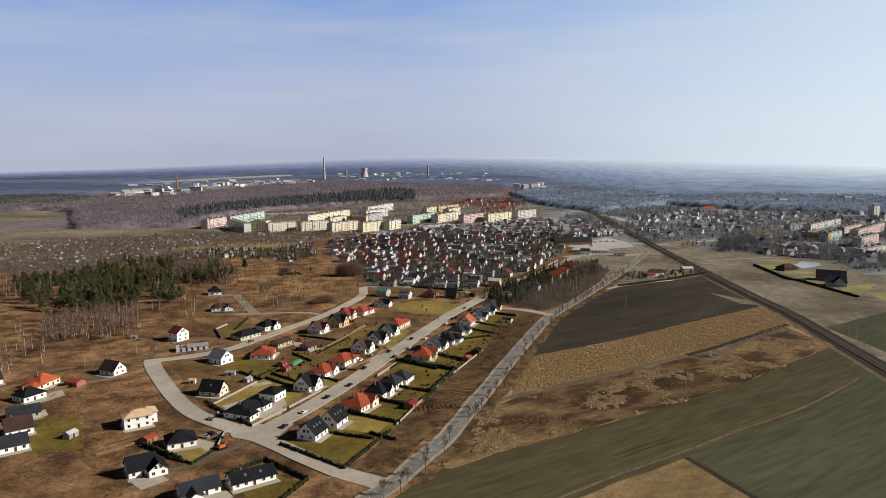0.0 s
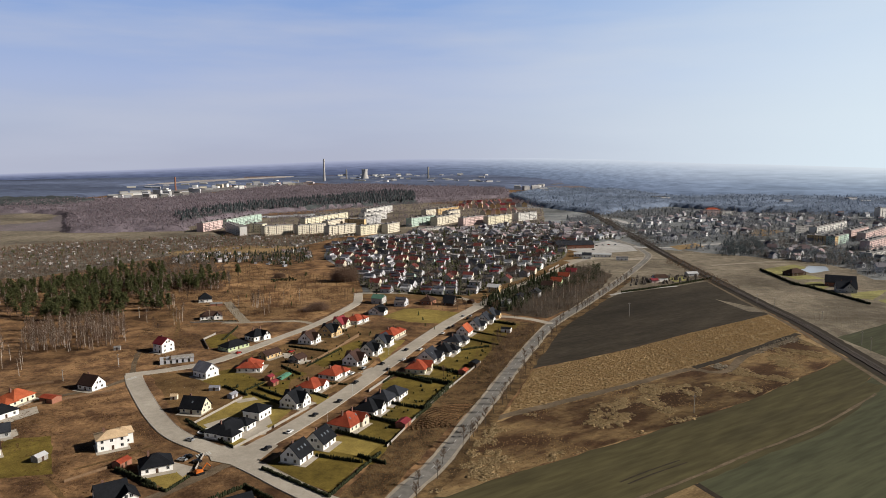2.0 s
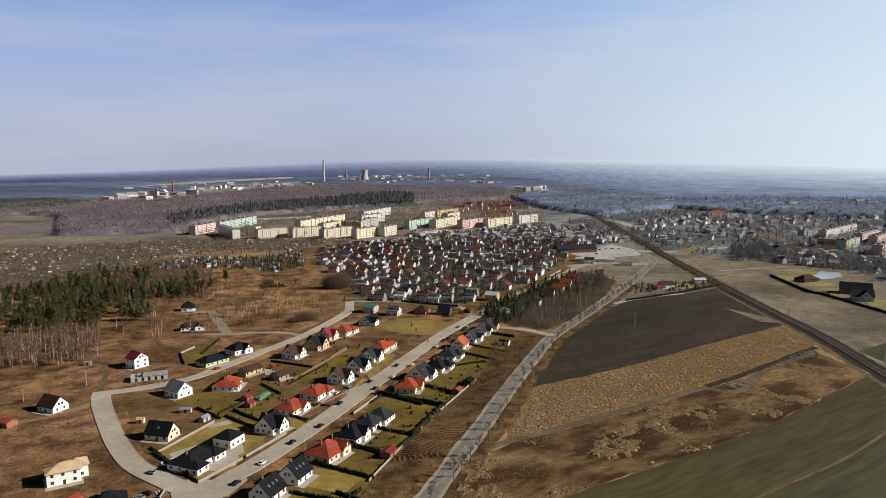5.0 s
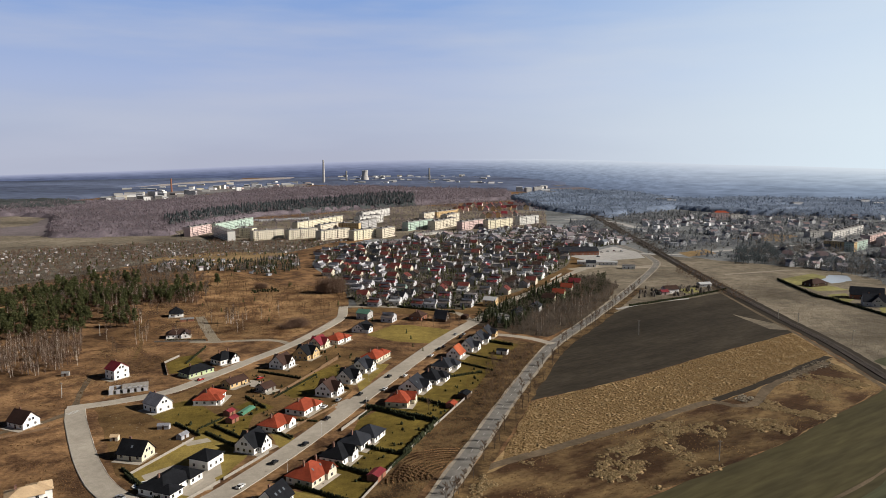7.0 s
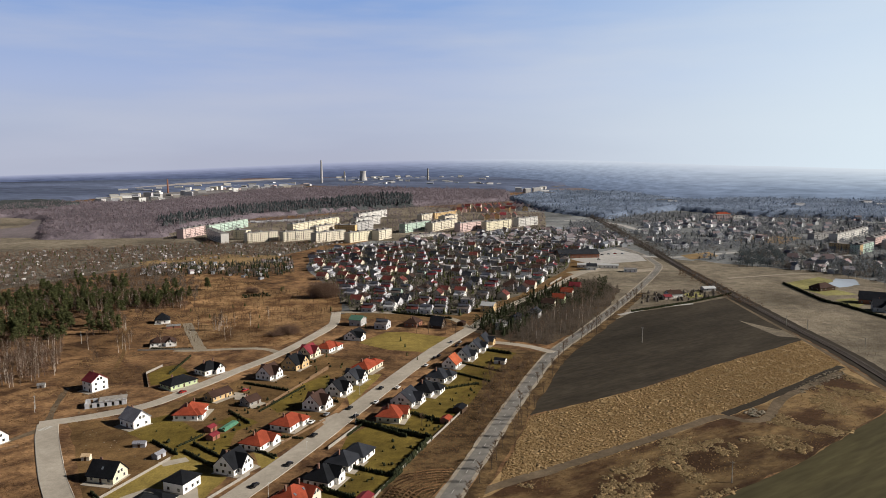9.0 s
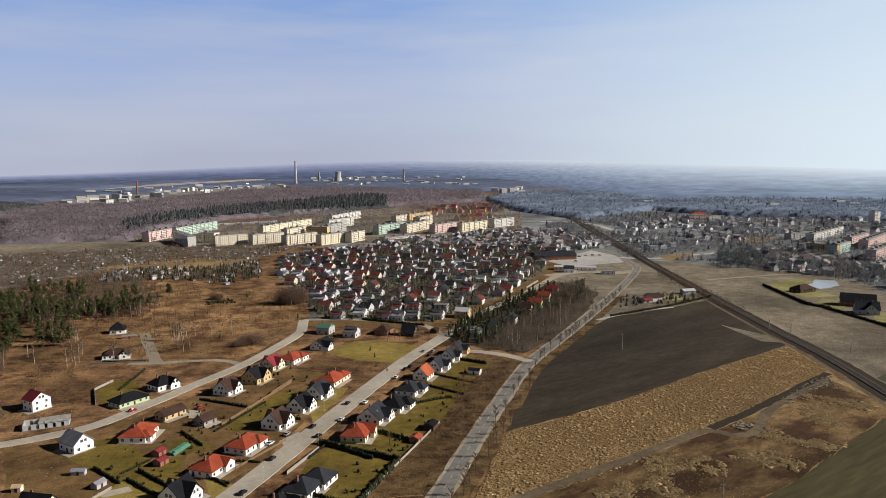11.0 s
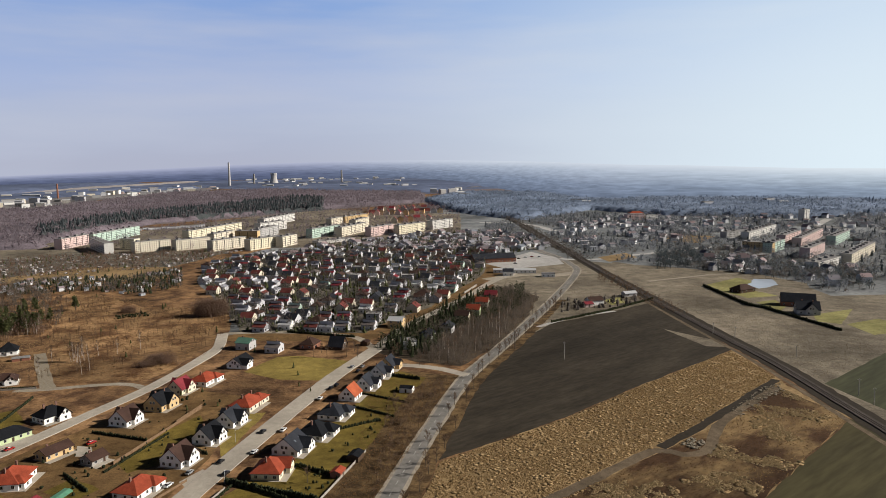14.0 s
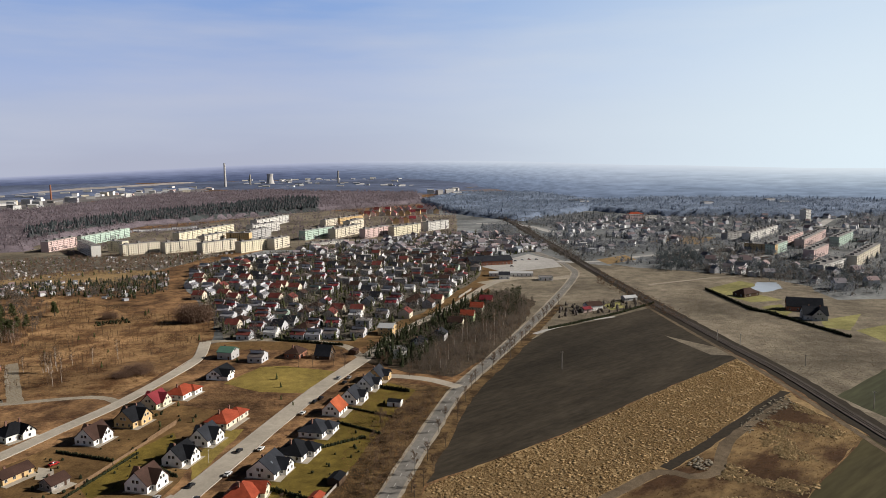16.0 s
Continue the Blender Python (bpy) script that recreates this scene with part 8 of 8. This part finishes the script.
# ---- grass, weeds and rubble ----
TUFTS = []
for i in range(5):
    r_ = random.Random(300 + i)
    vs, fs = [], []
    for k in range(5):
        a = k * 1.26 + r_.uniform(-0.4, 0.4)
        d, w = Vector((math.cos(a), math.sin(a), 0)), Vector((-math.sin(a), math.cos(a), 0)) * 0.42
        b0 = d * 0.55
        vs += [tuple(b0 - w), tuple(b0 + w), tuple(d * r_.uniform(-0.1, 0.3) + Vector((0, 0, r_.uniform(0.6, 1.0))))]
        fs.append((3 * k, 3 * k + 1, 3 * k + 2))
    TUFTS.append((np.array(vs), np.array(fs)))


def split_spots(pts, count, seed, scale, level):
    """Places inside an area, parted by a slow noise."""
    q = spots(pts, count, seed)
    val = np.array([noise.noise((x * scale, y * scale, seed)) for x, y in q])
    return q[val > level], q[val <= level]


FALLOW_N = [(51.0, 368.0), (72.6, 428.0), (139.0, 465.8), (192.0, 503.2), (282.0, 562.0), (276.0, 505.5), (213.5, 457.3), (167.2, 427.2), (120.9, 392.3), (83.1, 370.1), (48.2, 352.0)]
FALLOW_S = [(6.5, 273.4), (22.8, 306.7), (36.0, 342.0), (58.0, 358.0), (111.0, 388.0), (153.0, 413.5), (200.0, 441.5), (267.0, 489.0), (271.5, 441.6), (172.4, 366.9), (113.9, 331.3), (33.2, 285.3)]
TRACK = [(33.8, 346.3), (51.9, 356.4), (78.7, 371.6), (125.9, 399.7), (163.7, 422.6), (174.4, 417.1), (185.4, 418.1), (195.8, 431.2), (205.6, 443.4), (227.3, 461.9), (266.1, 489.8)]
TRENCH = [(168.2, 425.7), (195.8, 443.9), (232.3, 471.2), (273.7, 501.6)]


def fallow(q):
    return away(away(q, TRACK, 2.9), TRENCH, 2.8)


q = fallow(open_glades(spots(FALLOW_N, 44000, 7), 0.20, -0.30, 3))
strew("straw_tufts", TUFTS, q, (0.28, 0.75), M_TUFT, "tufts of tall straw-coloured dry grass", "grass", 101, squash=(0.3, 0.65))
strew("grass_mounds", BLOBS, fallow(spots(FALLOW_N, 5200, 27)), (0.8, 2.6), M_MOUND, "matted mounds of dry grass", "grass", 127, z=-0.03, squash=(0.03, 0.075), smooth=True)
strew("weed_tufts", TUFTS, fallow(spots(FALLOW_N, 9000, 17)), (0.2, 0.5), M_TUFTMID, "brown dead stalks in the fallow field", "weeds", 102, squash=(0.4, 0.8))
rng = np.random.default_rng(8)
core = open_glades(spots(FALLOW_S, 1900, 8), 0.045, 0.12, 4)
clump = (core[:, None] + rng.normal(0, 1.0, (len(core), 16, 2)) * rng.uniform(0.4, 1.5, (len(core), 1, 1)) * rng.uniform(0.7, 1.4, (len(core), 1, 2))).reshape(-1, 2)
clump = fallow(clump[inside(FALLOW_S, clump[:, 0], clump[:, 1])])
strew("grass_mats", BLOBS, fallow((core[::3, None] + rng.normal(0, 0.9, (len(core[::3]), 3, 2))).reshape(-1, 2)), (1.4, 3.6), M_MOUND, "flat bleached mats of dry grass among rusty weeds", "grass", 128, z=-0.02, squash=(0.03, 0.06), smooth=True)
strew("straw_tufts", TUFTS, clump, (0.4, 1.15), M_TUFTPALE, "pale clumps of tall dry grass", "grass", 103, squash=(0.4, 0.8))
strew("straw_tufts", TUFTS, fallow(open_glades(spots(FALLOW_S, 4000, 19), 0.028, 0.08, 4)), (0.22, 0.6), M_TUFT, "dense pale stand of dry grass", "grass", 109, squash=(0.5, 1.0))
strew("weed_tufts", TUFTS, fallow(spots(FALLOW_S, 4000, 9)), (0.2, 0.5), M_TUFTRED, "rusty brown dead weeds among the grass", "weeds", 104, squash=(0.4, 0.8))
SCRUBS = [(326.1, 749.3), (390.3, 802.4), (383.7, 606.6), (377.1, 550.4), (297.0, 493.7), (304.6, 555.0), (310.4, 635.6)]
strew("scrub_tufts", TUFTS, spots(SCRUBS, 9000, 21), (0.2, 0.55), M_TUFTDULL, "dull dry grass tufts along the railway", "grass", 118, squash=(0.3, 0.6))
strew("waste_tufts", TUFTS, spots([(160.3, 631.8), (214.2, 727.5), (282.9, 857.2), (305.7, 845.7), (303.2, 735.8), (252.8, 697.3), (195.7, 669.5)], 4000, 22), (0.2, 0.5), M_TUFTDULL, "dull dry grass beside the crossing", "grass", 119, squash=(0.3, 0.6))
VERGE = [(47.3, 542.1), (97.9, 539.0), (60.3, 441.1), (34.3, 376.6), (13.6, 329.7), (-9.5, 273.2), (-26.6, 274.1), (-10.6, 313.8), (9.1, 363.9), (38.8, 445.0)]
a_, b_ = split_spots(VERGE, 9000, 9, 0.05, 0.35)
strew("verge_straw", TUFTS, a_, (0.18, 0.5), M_TUFTMID, "dry grass tufts on the waste strip", "grass", 105, squash=(0.5, 0.8))
strew("verge_weeds", TUFTS, b_, (0.18, 0.5), M_TUFTMID, "brown weeds on the waste strip", "weeds", 106, squash=(0.5, 0.8))
rng = np.random.default_rng(33)
rows_ = []
for (ox, oy), r0, r1, t0, t1 in (((26.3, 341.7), 5, 30, 1.4, 3.3), ((1.3, 335.3), 8, 20, 0.4, 2.0)):
    for r_ in np.arange(r0, r1, 2.3):
        n_ = int(r_ * (t1 - t0) / 0.33)
        th = np.linspace(t0, t1, n_)
        rows_.append(np.stack([ox + r_ * np.cos(th), oy + r_ * np.sin(th)], -1) + rng.normal(0, 0.12, (n_, 2)))
rows_ = np.concatenate(rows_)
rows_ = rows_[inside(VERGE, rows_[:, 0], rows_[:, 1])]
strew("furrow_ridges", BLOBS, rows_, (0.55, 0.9), M_GROUND, "curved ridges of ploughed turf on the waste strip", "furrows", 130, squash=(0.5, 0.8))
strew("verge_scrub", FINE, spots([(56.5, 504.8), (83.3, 530.2), (94.1, 529.6), (63.4, 450.4), (43.3, 402.1)], 320, 110), (1.5, 4), M_TWIG, "leafless scrub on the waste strip", "scrub", 110)
WEST = [(-163.0, 247.4), (-239.7, 372.8), (-208.4, 380.3), (-196.3, 410.0), (-161.4, 408.0), (-125.4, 349.6), (-107.9, 329.5), (-120.8, 300.3), (-110.4, 253.3)]
a_, b_ = split_spots(WEST, 12000, 10, 0.04, 0.25)
strew("plot_straw", TUFTS, a_, (0.18, 0.5), M_TUFTMID, "dry grass tufts on empty plots", "grass", 107, squash=(0.4, 0.7))
strew("plot_weeds", TUFTS, b_, (0.15, 0.42), M_TUFTMID, "brown weeds on empty plots", "weeds", 108, squash=(0.2, 0.4))
MEADOW = [(-226.4, 434.6), (-191.2, 487.1), (-230.7, 710.7), (-213.5, 874.8), (-58.5, 750.1), (-67.0, 603.4), (-81.3, 566.4), (-141.1, 570.1), (-154.9, 470.1), (-170.2, 431.5)]
a_, b_ = split_spots(MEADOW, 19000, 12, 0.02, 0.1)
strew("meadow_straw", TUFTS, a_, (0.2, 0.55), M_TUFT, "dry grass tufts of the meadow", "grass", 111, squash=(0.4, 0.7))
strew("meadow_weeds", TUFTS, b_, (0.2, 0.55), M_TUFTMID, "rusty dead weeds of the meadow", "weeds", 112, squash=(0.4, 0.7))
strew("plot_scrub", SHRUBS, open_glades(spots(WEST, 2200, 131), 0.05, 0.0, 7), (0.5, 1.5), M_TUFTRED, "low brown scrub on the empty plots", "scrub", 131, squash=(0.3, 0.6))
strew("meadow_scrub", SHRUBS, open_glades(spots(MEADOW, 4200, 132), 0.03, 0.0, 8), (0.6, 1.8), M_TUFTRED, "low rusty scrub of the meadow", "scrub", 132, squash=(0.3, 0.6))
strew("farmyard_shrubs", FINE + THUJAS, spots([(205.0, 690.0), (228.0, 738.0), (262.0, 745.0), (292.0, 742.0), (300.0, 725.0), (250.0, 697.0)], 130, 133), (1.2, 4.0), M_SHRUBFAR, "garden shrubs and young trees round the farmhouse", "shrubs", 133)
strew("rail_scrub", FUZZ + SHRUBS[:2], spots([(323.5, 895.6), (315.2, 750.1), (311.9, 674.0), (298.5, 656.6), (294.4, 729.1), (295.7, 836.9)], 420, 113), (1.2, 3.5), M_TWIG, "leafless scrub along the railway", "scrub", 113)
strew("rubble_heap", BLOBS, spots([(178.2, 426.9), (187.2, 433.4), (189.9, 426.3), (182.1, 419.9)], 90, 114), (0.5, 1.7), M_RUBBLE, "heap of pale broken concrete", "rubble", 114, squash=(0.4, 0.7))
strew("rubble_heap", BLOBS, spots([(222.5, 462.2), (256.5, 490.4), (271.9, 495.5), (266.7, 483.9), (222.1, 452.1)], 160, 115), (0.5, 1.5), M_RUBBLE, "heap of pale soil and rubble", "rubble", 115, squash=(0.3, 0.6))
strew("building_rubble", BLOBS, spots([(-165.4, 467.9), (-143.1, 484.3), (-127.5, 438.9), (-152.7, 430.5)], 70, 116), (0.3, 0.8), M_RUBBLE, "rubble and timber round the unfinished house", "rubble", 116, squash=(0.4, 0.7))

# zebra crossings
for p, rz in (((-161.1, 421.5), 60), ((-89.0, 312.6), 35)):
    z_ = Soup()
    for i in range(6):
        z_.box(-0.3 + i * 1.1, -1.6, 0, 0.25 + i * 1.1, 1.6, 0.012)
    ob = new("zebra_crossing", z_.mesh("zebra_crossing", M_MARK))
    ob.matrix_basis = pose(p[0] - 2.0, p[1], 0.245, 0, 0, rz)
    tagged(ob, "white striped zebra crossing on the paving", "road marking", kind="structure")

strew("garden_shrubs", THUJAS + BLOBS[:3], spots([(-27.3, 331.9), (-12.1, 363.3), (12.6, 418.5), (51.6, 497.7), (66.7, 537.4), (42.2, 443.7), (18.0, 394.8), (-9.2, 326.3)], 60, 121), (0.6, 1.9), M_HEDGE, "small evergreen garden shrubs", "shrubs", 121)
strew("garden_shrubs", THUJAS + BLOBS[:3], spots([(-96.6, 461.4), (-57.2, 545.0), (-9.2, 514.1), (-38.7, 413.2), (-65.5, 372.2), (-110.5, 409.2)], 120, 122), (0.6, 1.9), M_HEDGE, "small evergreen garden shrubs between the houses", "shrubs", 122)
strew("garden_conifers", CONES, spots([(-59.4, 560.5), (-32.9, 630.9), (36.6, 554.5), (-5.1, 501.1), (-31.1, 447.8)], 14, 124), (2, 4), M_NEEDLE, "young dark garden conifers", "trees", 124)
strew("plot_debris", BLOBS, spots([(-151.5, 427.6), (-113.2, 417.2), (-89.2, 393.4), (-111.1, 374.6), (-126.6, 381.8)], 22, 123), (0.3, 0.8), M_RUBBLE, "scattered building debris on the plots", "debris", 123, squash=(0.3, 0.7))
